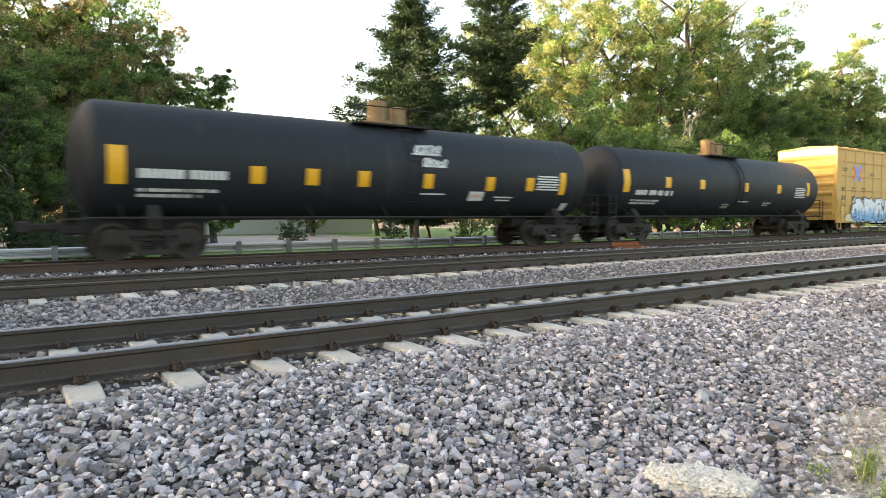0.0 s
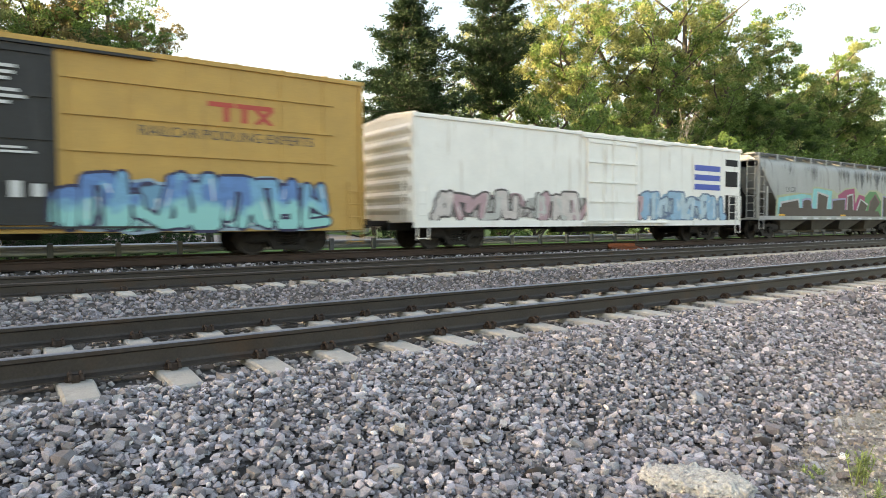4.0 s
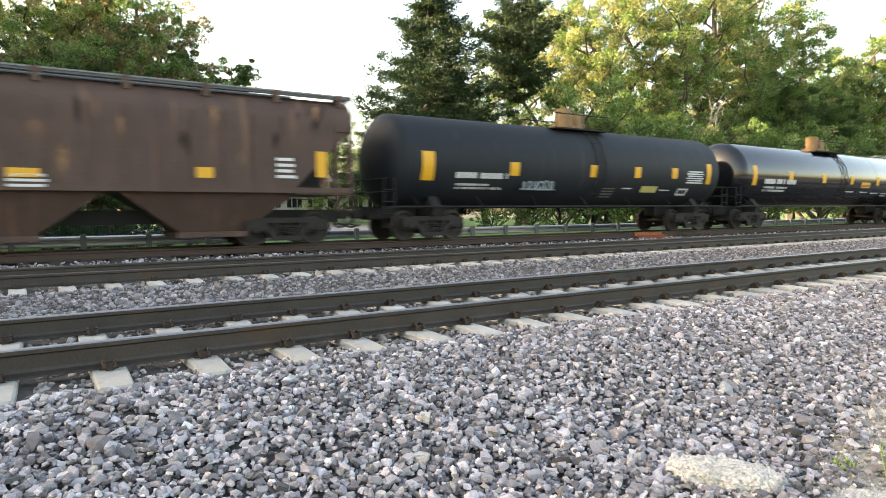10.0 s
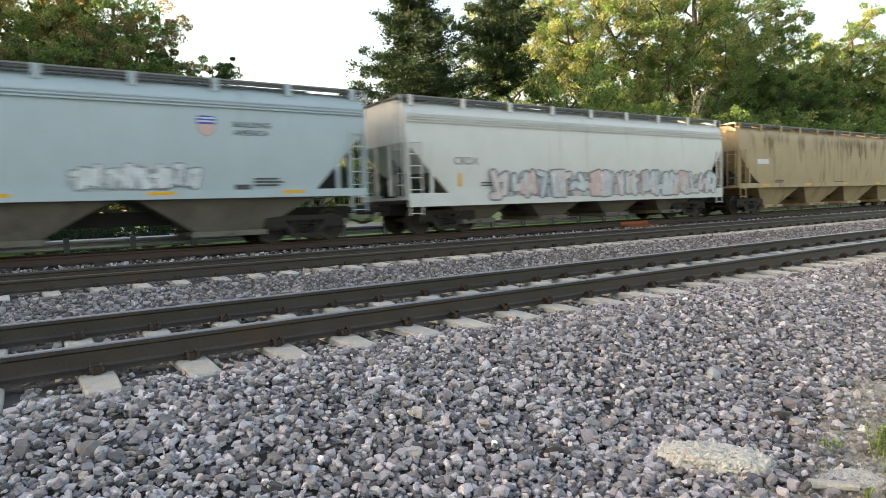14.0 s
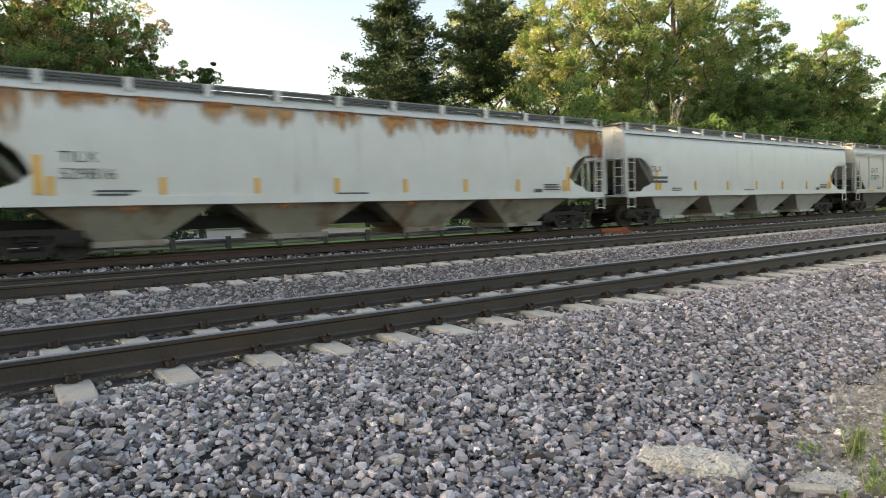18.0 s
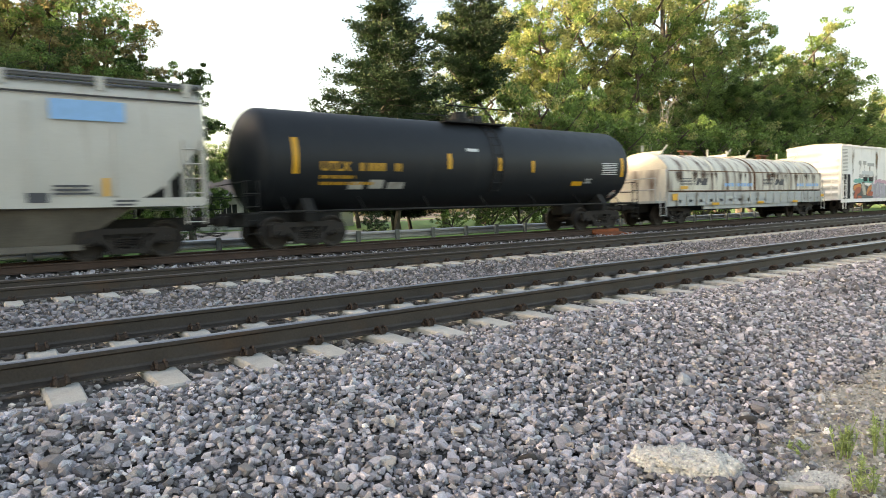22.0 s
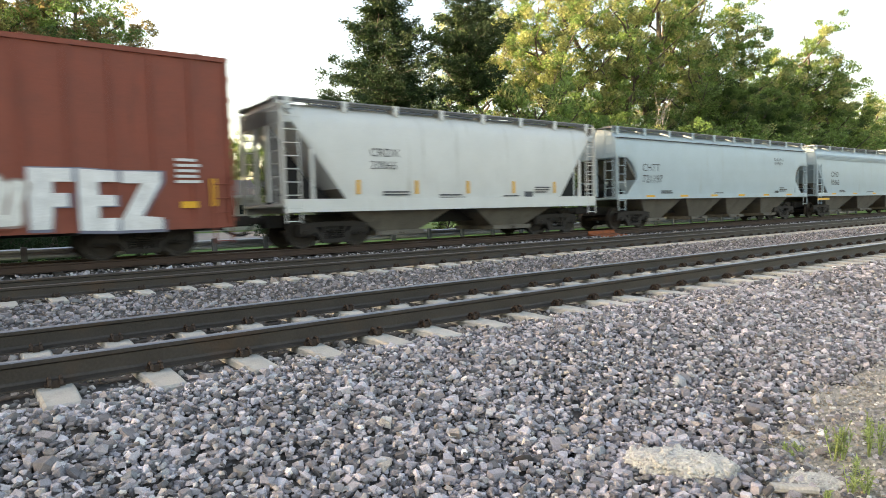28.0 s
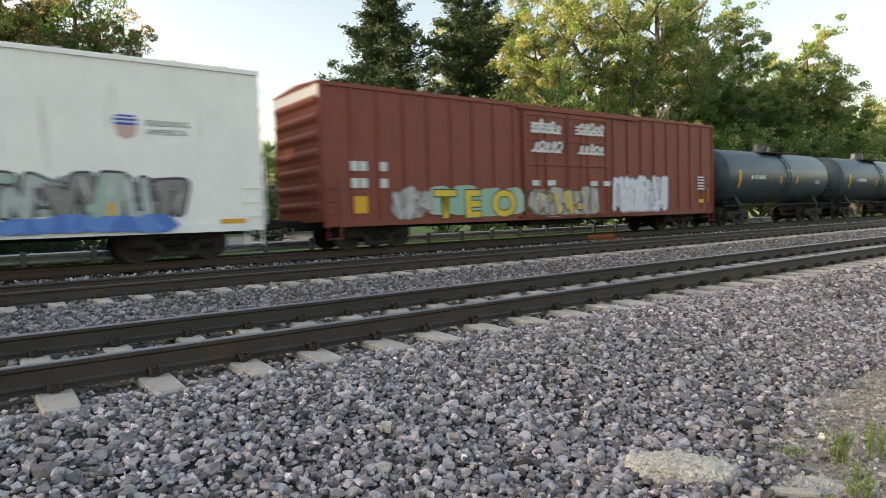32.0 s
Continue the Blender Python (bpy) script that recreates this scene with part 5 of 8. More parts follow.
def hopper_marks(car, hl, y, zb, seed, ink=M_INK, plates_n=5, plate_z=None, tall=False, text=None, size=0.42, number=None, text_x=None, text_z=2.9, cut=1.9):
    r = random.Random(seed)
    pz = plate_z if plate_z is not None else zb + 0.02
    xs_ = [-hl + cut + 0.35 + (2 * hl - 2 * cut - 0.7) * k / (plates_n - 1) for k in range(plates_n)]
    plates(car, [(x, pz, 0.12 if tall else 0.62, 0.42 if tall else 0.09) for x in xs_], M_YELLOW, -y - (0.0 if tall else 0.03))
    s = Shape()
    for x, z, w, n in ((-hl + cut + 1.2, 1.6, 1.0, 2), (-1.2, 1.5, 1.2, 3), (1.6, 1.45, 0.9, 2), (hl - cut - 1.4, 1.75, 0.9, 3), (hl - cut - 0.2, 1.4, 0.5, 2)):
        bars(s, x, z, w, 0.045, n, -y - 0.003, 0.4, r)
    s.box(hl - cut - 1.9, hl - cut - 1.5, -y - 0.007, -y - 0.003, 1.38, 1.6)
    tagged(part("stencil", s, ink, car, "rows of small stencilled lettering"), kind="stuff")
    tx = text_x if text_x is not None else -hl + cut + 1.1
    if text:
        letters(car, text, tx, text_z, size, -y, ink, "reporting letters in dark paint", 1.05)
    if number:
        letters(car, number, tx, text_z - size * 1.05, size, -y, ink, "car number in dark paint", 1.05)


# -------- coil car
def coil_car(label):
    car = thing("coil_car", label, "coil car", "")
    hl = 7.6
    part("trough", Shape().box(-hl, hl, -1.5, 1.5, 1.0, 1.18, 0.03), M_COILSILL, car)
    s = Shape()
    for e in (-1, 1):
        s.box(-hl, hl, min(e * 1.46, e * 1.56), max(e * 1.46, e * 1.56), 0.84, 1.46)
        s.box(-hl + 2.9, hl - 2.9, min(e * 1.40, e * 1.5), max(e * 1.40, e * 1.5), 0.66, 0.86)
        k = -hl + 0.6
        while k < hl:
            s.box(k, k + 0.12, min(e * 1.56, e * 1.62), max(e * 1.56, e * 1.62), 0.86, 1.44)
            k += 0.8
    part("side_sill", s, M_COILSILL, car, "pale blue-grey ribbed side sill")
    # pockets are dark boxes level with the sill, coloured for the shade inside
    for k in range(17):
        part("stake_pocket", Shape().box(-hl + 0.75 + k * 0.86, -hl + 1.0 + k * 0.86, -1.502, -1.56, 1.0, 1.12), M_DARK, car)
    for a, b in ((-hl + 0.15, -0.05), (0.05, hl - 0.15)):
        n = 14
        prof = [(-1.5, 1.50)] + [(-1.5 * math.cos(math.pi * i / n) if 0 < i < n else 1.5 * (-1 if i == 0 else 1), 2.15 + 1.15 * math.sin(math.pi * i / n)) for i in range(n + 1)] + [(1.5, 1.50)]
        h = part("hood", Shape().prism(prof, 'x', a, b), M_COIL, car, "rounded weather hood with dark rust runs", smooth=40)
        for x in [a + (b - a) * q / 4 for q in range(5)]:
            rr = [(yy * 1.018, 1.50 + (zz - 1.50) * 1.012) for yy, zz in prof]
            part("hood_rib", Shape().prism(rr, 'x', x - 0.035, x + 0.035), M_RUST if abs(x) < 0.2 else M_COIL, h)
        for zz, out in ((2.42, 1.468), (1.50, 1.53)):
            part("hood_seam", Shape().box(a, b, -out - 0.02, -out + 0.05, zz, zz + 0.035), M_RUST, h)
        for k in range(10):
            q = random.Random(k + int(a * 7))
            x = q.uniform(a + 0.1, b - 0.9)
            soft_patch(h, x, x + q.uniform(0.3, 0.9), 1.66, 2.45, -1.512 - 0.0008 * k, (0.13, 0.075, 0.05), "dark rust run", k, 0.45)
        for x in (a + 0.9, b - 0.9):
            lug = Shape()
            lug.box(x - 0.05, x + 0.05, -0.55, 0.55, 3.28, 3.42)
            lug.rod((x, -0.5, 3.3), (x + 0.5, -0.5, 3.7), 0.03, n=5)
            lug.rod((x, 0.5, 3.3), (x, 0.5, 3.75), 0.05, n=5)
            part("lifting_lug", lug, M_COIL, h, "rusty lifting lug on the hood")
        x = (a + b) / 2
        lug = Shape()
        lug.box(x - 0.35, x - 0.27, -0.1, 0.1, 3.28, 3.5).box(x + 0.27, x + 0.35, -0.1, 0.1, 3.28, 3.5).box(x - 0.55, x + 0.55, -0.12, 0.12, 3.48, 3.56)
        part("lifting_frame", lug, M_RUST, h, "rusty lifting frame on the hood")
        # grey lettering bars of the two hoods
        for k in range(5):
            part("lettering", Shape().box(a + 0.85, a + 2.0, -1.507, -1.502, 1.78 + k * 0.07, 1.815 + k * 0.07), M_INK, h)
        part("lettering", Shape().prism([(a + 2.1, 1.78), (a + 2.3, 1.78), (a + 2.5, 1.95), (a + 2.55, 1.78), (a + 3.0, 1.78), (a + 3.1, 2.1), (a + 2.75, 2.1), (a + 2.62, 1.92), (a + 2.55, 2.1), (a + 2.25, 2.1)], 'y', -1.508, -1.502), M_INK, h)
        for k in range(9):
            part("lettering", Shape().box(a + 4.6 + k * 0.3, a + 4.82 + k * 0.3, -1.507, -1.502, 1.72, 1.88), M_BLUEPATCH, h, "faded blue letter")
    for e in (-1, 1):
        part("end_platform", Shape().box(min(e * hl, e * (hl + 0.7)), max(e * hl, e * (hl + 0.7)), -1.4, 1.4, 1.0, 1.1), M_COILSILL, car)
        part("end_bulkhead", Shape().box(min(e * (hl - 0.05), e * (hl + 0.1)), max(e * (hl - 0.05), e * (hl + 0.1)), -1.5, 1.5, 1.1, 2.5), M_COIL, car, "rusty end bulkhead")
        hr = Shape()
        for yy in (-1.35, 1.35):
            hr.rod((e * (hl + 0.65), yy, 1.1), (e * (hl + 0.65), yy, 2.1), 0.025, n=5)
        for zz in (1.6, 2.1):
            hr.rod((e * (hl + 0.65), -1.35, zz), (e * (hl + 0.65), 1.35, zz), 0.025, n=5)
        part("hand_rail", hr, M_COILSILL, car)
        for yy in (-1.5, 1.5):
            ladder(car, e * (hl + 0.3), yy, 0.4, 1.5, M_COILSILL, 0.42)
        coupler(car, e * (hl + 0.4), e)
        bogie(car, e * (hl - 1.3))
    part("centre_sill", Shape().box(-hl - 0.4, hl + 0.4, -0.35, 0.35, 0.6, 1.0), M_DARK, car)
    plates(car, [(-hl + 1.1, 1.66, 0.62, 0.14), (-hl + 0.4, 1.25, 0.4, 0.3), (hl - 0.1, 1.2, 0.4, 0.16), (-3.9, 0.9, 0.62, 0.12), (0.36, 0.9, 0.62, 0.12), (4.14, 0.9, 0.62, 0.12)], M_YELLOW, -1.64)
    return car


# ---------------------------------------------------------------- the train, car by car; x of the couplings at the clip's start
ENDS = [0.4, 18.8, 37.1, 58.1, 79.2, 99.5, 119.5, 140.7, 154.1, 167.9, 186.0, 203.7, 222.7, 240.5, 259.6, 277.4, 299.6, 321.1, 343.2, 364.9, 383.5, 400.8,
        418.3, 436.8, 457.0, 476.2, 491.0, 510.3, 524.7, 543.3, 561.8, 584.2, 606.3, 620.0, 633.7, 647.4]
LEN = [b - a for a, b in zip(ENDS, ENDS[1:])]
TRAIN = []


def tank_marks(L):
    h = L / 2
    return [(-h + 1.25, 2.75, 0.16, 1.0), (-1.6, 2.7, 0.14, 0.5), (0.6, 2.65, 0.14, 0.45), (2.2, 2.6, 0.14, 0.42), (h - 0.9, 2.65, 0.16, 0.75)]


def long_tank(L, material, label, seed, extra=(), plates_at=(), words_at=(), table=(5.6, 6.7), lines=()):
    """plates_at: x, z, width, height of the yellow plates; words_at: x, z, width, height of rows of lettering."""
    tags = [(sum(table) / 2, 2.02 + 0.09 * k, (table[1] - table[0]) * (1 - 0.12 * (k % 2)), 0.05, M_MARK) for k in range(6)]
    tags += [(x, z, w, 0.045, M_MARK) for x, z, w in lines]
    return tank_car(label, L - 1.1, 1.5, material, big_patch=words_at, plates_x=plates_at, seed=seed, tags=[*tags, *extra], zc=2.5, dome=2.1, fittings=M_TANFIT)


def utl_tank(L, label, seed, tag=()):
    h = (L - 1.1) / 2
    return tank_car(label, L - 1.1, 1.5, M_BLACK, gold=True, big_patch=[(-h + 3.25, 2.32, 1.5, 0.24), (-h + 2.0, 2.02, 1.2, 0.09), (-h + 2.0, 1.84, 1.8, 0.09)], plates_x=[(x, z - 0.15, w, hh) for x, z, w, hh in tank_marks(L - 1.1)], seed=seed,
                    tags=[*[(h - 1.7, 2.22 + 0.07 * k, 0.95 - 0.1 * (k % 2), 0.035, M_MARK) for k in range(7)], *[(h - 2.9, 1.88 + 0.14 * k, 0.42, 0.03, M_MARK) for k in range(2)], (h - 2.9, 1.95, 0.3, 0.04, M_BAYPALE), (h - 1.0, 1.45, 0.32, 0.12, M_MARK), (h - 1.0, 1.45, 0.16, 0.3, M_PINKMARK), (-0.6, 2.95, 0.5, 0.1, M_MARK), *tag], zc=2.56, words=[("UTLX", -h + 2.0, 2.2, 0.36, M_GOLD)])


def spray(car, line, fat, col, y, edge=(0.035, 0.035, 0.06), label="rounded sprayed form with a dark edge"):
    """One thick line of paint with a darker edge."""
    out = None
    for r_, c, lift in ((fat * 1.28, edge, 0.0), (fat, col, 0.006)):
        s, k = Shape(), 0
        for (a, b), (p, q) in zip(line, line[1:]):
            ln = max(1e-3, math.hypot(p - a, q - b))
            ox, oz = -(q - b) / ln * r_, (p - a) / ln * r_
            yy = y - lift - 0.0002 * k
            k += 1
            s.add([(a - ox, yy, b - oz), (p - ox, yy, q - oz), (p + ox, yy, q + oz), (a + ox, yy, b + oz)], [(0, 1, 2, 3)])
        for a, b in line:
            yy = y - lift - 0.0002 * k
            k += 1
            s.add([(a + r_ * math.cos(m * 0.5236), yy, b + r_ * math.sin(m * 0.5236)) for m in range(12)], [tuple(range(12))])
        out = part("graffiti" if out is None else "fill", s, paint(c), car if out is None else out, label if out is None else "")


def many_coloured(car):
    """Loose blue, turquoise, pink and lilac forms on bare yellow, partly painted out again."""
    blue, teal, pink, lilac = (0.06, 0.20, 0.66), (0.17, 0.46, 0.58), (0.62, 0.44, 0.40), (0.36, 0.30, 0.58)
    orange, sage, rose = (0.72, 0.34, 0.04), (0.50, 0.52, 0.36), (0.42, 0.10, 0.11)
    spots = [(rose, 0.16, [(3.9, 0.78), (5.2, 0.74)]), (rose, 0.12, [(5.5, 0.75), (6.2, 0.72)]), (lilac, 0.17, [(2.55, 1.35), (2.7, 0.95), (3.0, 0.85)]), (blue, 0.19, [(2.45, 1.75), (2.7, 2.0), (3.2, 1.95)]), (orange, 0.09, [(2.8, 1.5), (2.85, 1.05)]),
             (teal, 0.17, [(3.4, 1.95), (3.35, 1.4), (3.6, 0.9)]), (teal, 0.13, [(3.6, 0.9), (3.85, 1.5)]), (pink, 0.13, [(3.85, 1.85), (4.05, 2.1), (4.35, 2.0)]), (pink, 0.19, [(4.68, 1.75), (4.72, 0.9)]), (pink, 0.15, [(4.55, 2.05), (4.75, 2.02)]),
             (teal, 0.17, [(5.12, 1.98), (5.06, 1.5), (5.3, 0.95), (5.15, 0.85)]), (pink, 0.15, [(5.5, 1.65), (5.76, 1.5), (5.82, 1.1)]), (sage, 0.12, [(5.68, 1.92), (5.9, 2.0)]), (lilac, 0.16, [(6.12, 1.2), (6.32, 0.78)]), (blue, 0.20, [(6.06, 1.98), (6.12, 1.5)]),
             (orange, 0.10, [(6.42, 1.42), (6.42, 1.14)]), (lilac, 0.11, [(6.62, 0.76), (7.3, 1.36)]), (lilac, 0.10, [(6.95, 0.80), (7.5, 1.16)]), (blue, 0.12, [(6.3, 1.6), (6.75, 1.5), (7.1, 1.9)]), (teal, 0.17, [(7.36, 1.86), (8.2, 1.88), (8.0, 1.3), (7.9, 0.9)]), (sage, 0.13, [(7.6, 1.22), (7.82, 1.45)]), (blue, 0.10, [(7.0, 1.15), (7.25, 1.65)])]
    for k, (col, fat, line) in enumerate(spots):
        spray(car, line, fat, col, -1.6445 - 0.0011 * (k % 5))
    over = paint((0.60, 0.40, 0.14))
    for x0, z0, x1, z1 in ((6.41, 1.69, 6.96, 2.32), (7.32, 2.06, 7.92, 2.31), (5.53, 0.84, 6.08, 1.03), (6.39, 0.81, 6.69, 1.05), (7.34, 0.70, 7.80, 0.92), (8.12, 0.78, 8.61, 1.0)):
        part("painted_patch", Shape().box(x0, x1, -1.6585, -1.656, z0, z1), over, car, "fresh yellow patch over the spray paint")


def yellow_box(L, label, seed, blues):
    h = (L - 1.55) / 2
    car = box_car(label, L - 1.55, 0.82, 4.86, M_YELLOWBOX, 'rails', "yellow box cars", door=(-2.6, 2.2), door_mat=M_INKDOOR, cap=M_WHITE, ribs=16)
    # the crossed red and blue emblem, four broad stripes
    cx, cz = -7.0, 3.5
    for dz in (-1, 1):
        part("emblem", Shape().prism([(cx - 0.5, cz - dz * 0.42), (cx - 0.3, cz - dz * 0.5), (cx + 0.52, cz + dz * 0.42), (cx + 0.36, cz + dz * 0.5)], 'y', -1.596 - 0.001 * dz, -1.584), M_BRIGHTBLUE, car, "crossed blue and red stripe emblem")
    for dx in (-1, 1):
        part("emblem", Shape().prism([(cx + dx * 0.66, cz + 0.30), (cx + dx * 0.52, cz + 0.40), (cx + dx * 0.09, cz + 0.06), (cx + dx * 0.09, cz - 0.06), (cx + dx * 0.52, cz - 0.40), (cx + dx * 0.66, cz - 0.30), (cx + dx * 0.26, cz)], 'y', -1.594, -1.584), M_BRIGHTRED, car)
    part("emblem", Shape().box(5.44, 7.12, -1.59, -1.584, 3.80, 3.92).box(5.82, 5.97, -1.59, -1.584, 3.44, 3.80).box(6.28, 6.43, -1.59, -1.584, 3.44, 3.80).prism([(6.6, 3.44), (6.76, 3.44), (7.12, 3.80), (6.96, 3.80)], 'y', -1.59, -1.584).prism([(6.96, 3.44), (7.12, 3.44), (6.76, 3.80), (6.6, 3.80)], 'y', -1.593, -1.5905), M_REDMARK, car, "dull red block-letter emblem")
    letters(car, "RAILCAR POOLING EXPERTS", 3.84, 2.96, 0.35, -1.585, M_INK, "slogan in dark letters", 0.98)
    s = Shape()
    r = random.Random(seed)
    for x, z, w, n in ((-8.9, 3.75, 0.7, 2), (-5.3, 3.55, 0.7, 2), (-8.9, 1.75, 0.7, 2), (-8.6, 1.1, 0.7, 3)):
        bars(s, x, z, w, 0.06, n, -1.586, 0.3, r)
    for zz in (2.45, 1.95):
        for x in (-9.0, -8.68, -7.7, -7.38, -6.4, -6.1):
            s.box(x, x + 0.22, -1.59, -1.586, zz, zz + 0.24)
    tagged(part("stencil", s, M_INKFADE, car, "faded dark stencilled marks"), kind="stuff")
    s = Shape()
    for x in (-2.1, 0.25):
        bars(s, x, 4.2, 1.4, 0.07, 3, -1.71, 0.3, r)
        bars(s, x + 0.1, 3.7, 1.3, 0.07, 3, -1.71, 0.3, r)
    bars(s, -0.2, 2.95, 0.35, 0.04, 3, -1.71, 0.4, r)
    bars(s, 1.1, 2.5, 0.8, 0.05, 2, -1.71, 0.4, r)
    for x in (-2.3, -1.5, -0.7, 0.7, 1.3, 1.7):
        s.box(x, x + 0.22, -1.714, -1.71, 1.2 + 0.4 * r.random(), 1.7 + 0.2 * r.random())
    tagged(part("placard", s, M_MARK, car, "white notices on the dark door"), kind="stuff")
    piece(car, -8.6, -6.6, 0.72, 1.15, -1.643, [(0.62, 0.54, 0.40), (0.66, 0.60, 0.46)], None, None, 3, seed + 7, "cream graffiti cloud")
    plates(car, [(-9.1, 1.3, 0.22, 0.55), (-0.1, 1.4, 0.16, 0.45), (8.6, 1.3, 0.22, 0.5)], M_YELLOW, -1.64)
    c1, l1, c2, l2 = blues
    piece(car, -7.9, -0.9, 0.68, 2.08, -1.645, c1, (0.03, 0.03, 0.05), (0.42, 0.55, 0.62), 6, seed, "white and pale blue angular graffiti letters", (0.75, 0.8, 0.82), low=l1, bold=0.2)
    if c2:
        piece(car, 2.3, 8.5, 0.68, 2.08, -1.645, c2, (0.03, 0.03, 0.08), (0.28, 0.40, 0.5), 6, seed + 1, "blue and turquoise graffiti", (0.6, 0.7, 0.75), low=l2, bold=0.2)
    return car


M_BRIGHTBLUE = mat("bright_blue_paint", (0.06, 0.24, 0.80), 0.5, spread=0.1, bump=0)
M_BRIGHTRED = mat("bright_red_paint", (0.85, 0.13, 0.06), 0.5, spread=0.1, bump=0)
M_INKDOOR = mat("blackish_door_paint", (0.022, 0.024, 0.026), 0.55, spread=0.3, scale=2, fine=30, stain=(0.06, 0.06, 0.06), stain_amount=0.25, streak=True)
M_INKFADE = mat("faded_dark_lettering", (0.12, 0.08, 0.04), 0.6, spread=0.2, bump=0)


def white_reefer(L, label, seed, z1=4.2, material=M_DIRTWHITE, door=(-1.5, 1.5), grille=True, door_mat=None):
    car = box_car(label, L - 1.9, 0.88, z1, material, 'smooth', "white refrigerator cars", door=door, door_mat=door_mat, name="refrigerator_car", ribs=12)
    h = (L - 1.9) / 2
    if grille:
        # no hole is cut: a dark panel stands for the bay's shaded inside
        part("machine_bay", Shape().box(-h + 0.25, -h + 1.35, -1.592, -1.582, 0.95, 2.45), M_DARK, car, "flat dark panel for the shade in the open machinery bay")
        g = Shape()
        for k in range(16):
            g.box(-h + 0.25, -h + 0.95, -1.60, -1.584, 2.65 + k * 0.085, 2.69 + k * 0.085)
        part("vent_grille", g, M_BAYPALE, car, "louvred vent grille")
        ladder(car, -h + 0.55, -1.62, 1.0, 2.6, material, 0.5)
    return car


def shield(car, x, z, s, y):
    top = part("emblem", Shape().prism([(x - 0.3 * s, z), (x + 0.3 * s, z), (x + 0.33 * s, z + 0.2 * s), (x + 0.24 * s, z + 0.3 * s), (x - 0.24 * s, z + 0.3 * s), (x - 0.33 * s, z + 0.2 * s)], 'y', y - 0.006, y), M_BLUEMARK, car, "blue and faded red shield emblem")
    for dz in (0.075, 0.19):
        part("band", Shape().box(x - 0.3 * s, x + 0.3 * s, y - 0.008, y - 0.0062, z + dz * s, z + (dz + 0.055) * s), M_MARK, top)
    part("emblem", Shape().prism([(x - 0.3 * s, z), (x + 0.3 * s, z), (x + 0.24 * s, z - 0.3 * s), (x, z - 0.42 * s), (x - 0.24 * s, z - 0.3 * s)], 'y', y - 0.006, y), M_PINKMARK, car)


def slogan(car, x, z, size, y):
    letters(car, "BUILDING", x, z + size * 1.05, size, y, M_INK, "slogan in small dark letters", 1.1)
    letters(car, "AMERICA", x, z, size, y, M_INK, "", 1.1)


def hop(i, label, material, bays=4, gap=1.35, **k):
    """A hopper car for place i of the train, and half its length."""
    c = hopper_car(label, LEN[i] - gap, k.pop("z1", 4.2), material, bays, **k)
    TRAIN.append(c)
    return c, (LEN[i] - gap) / 2


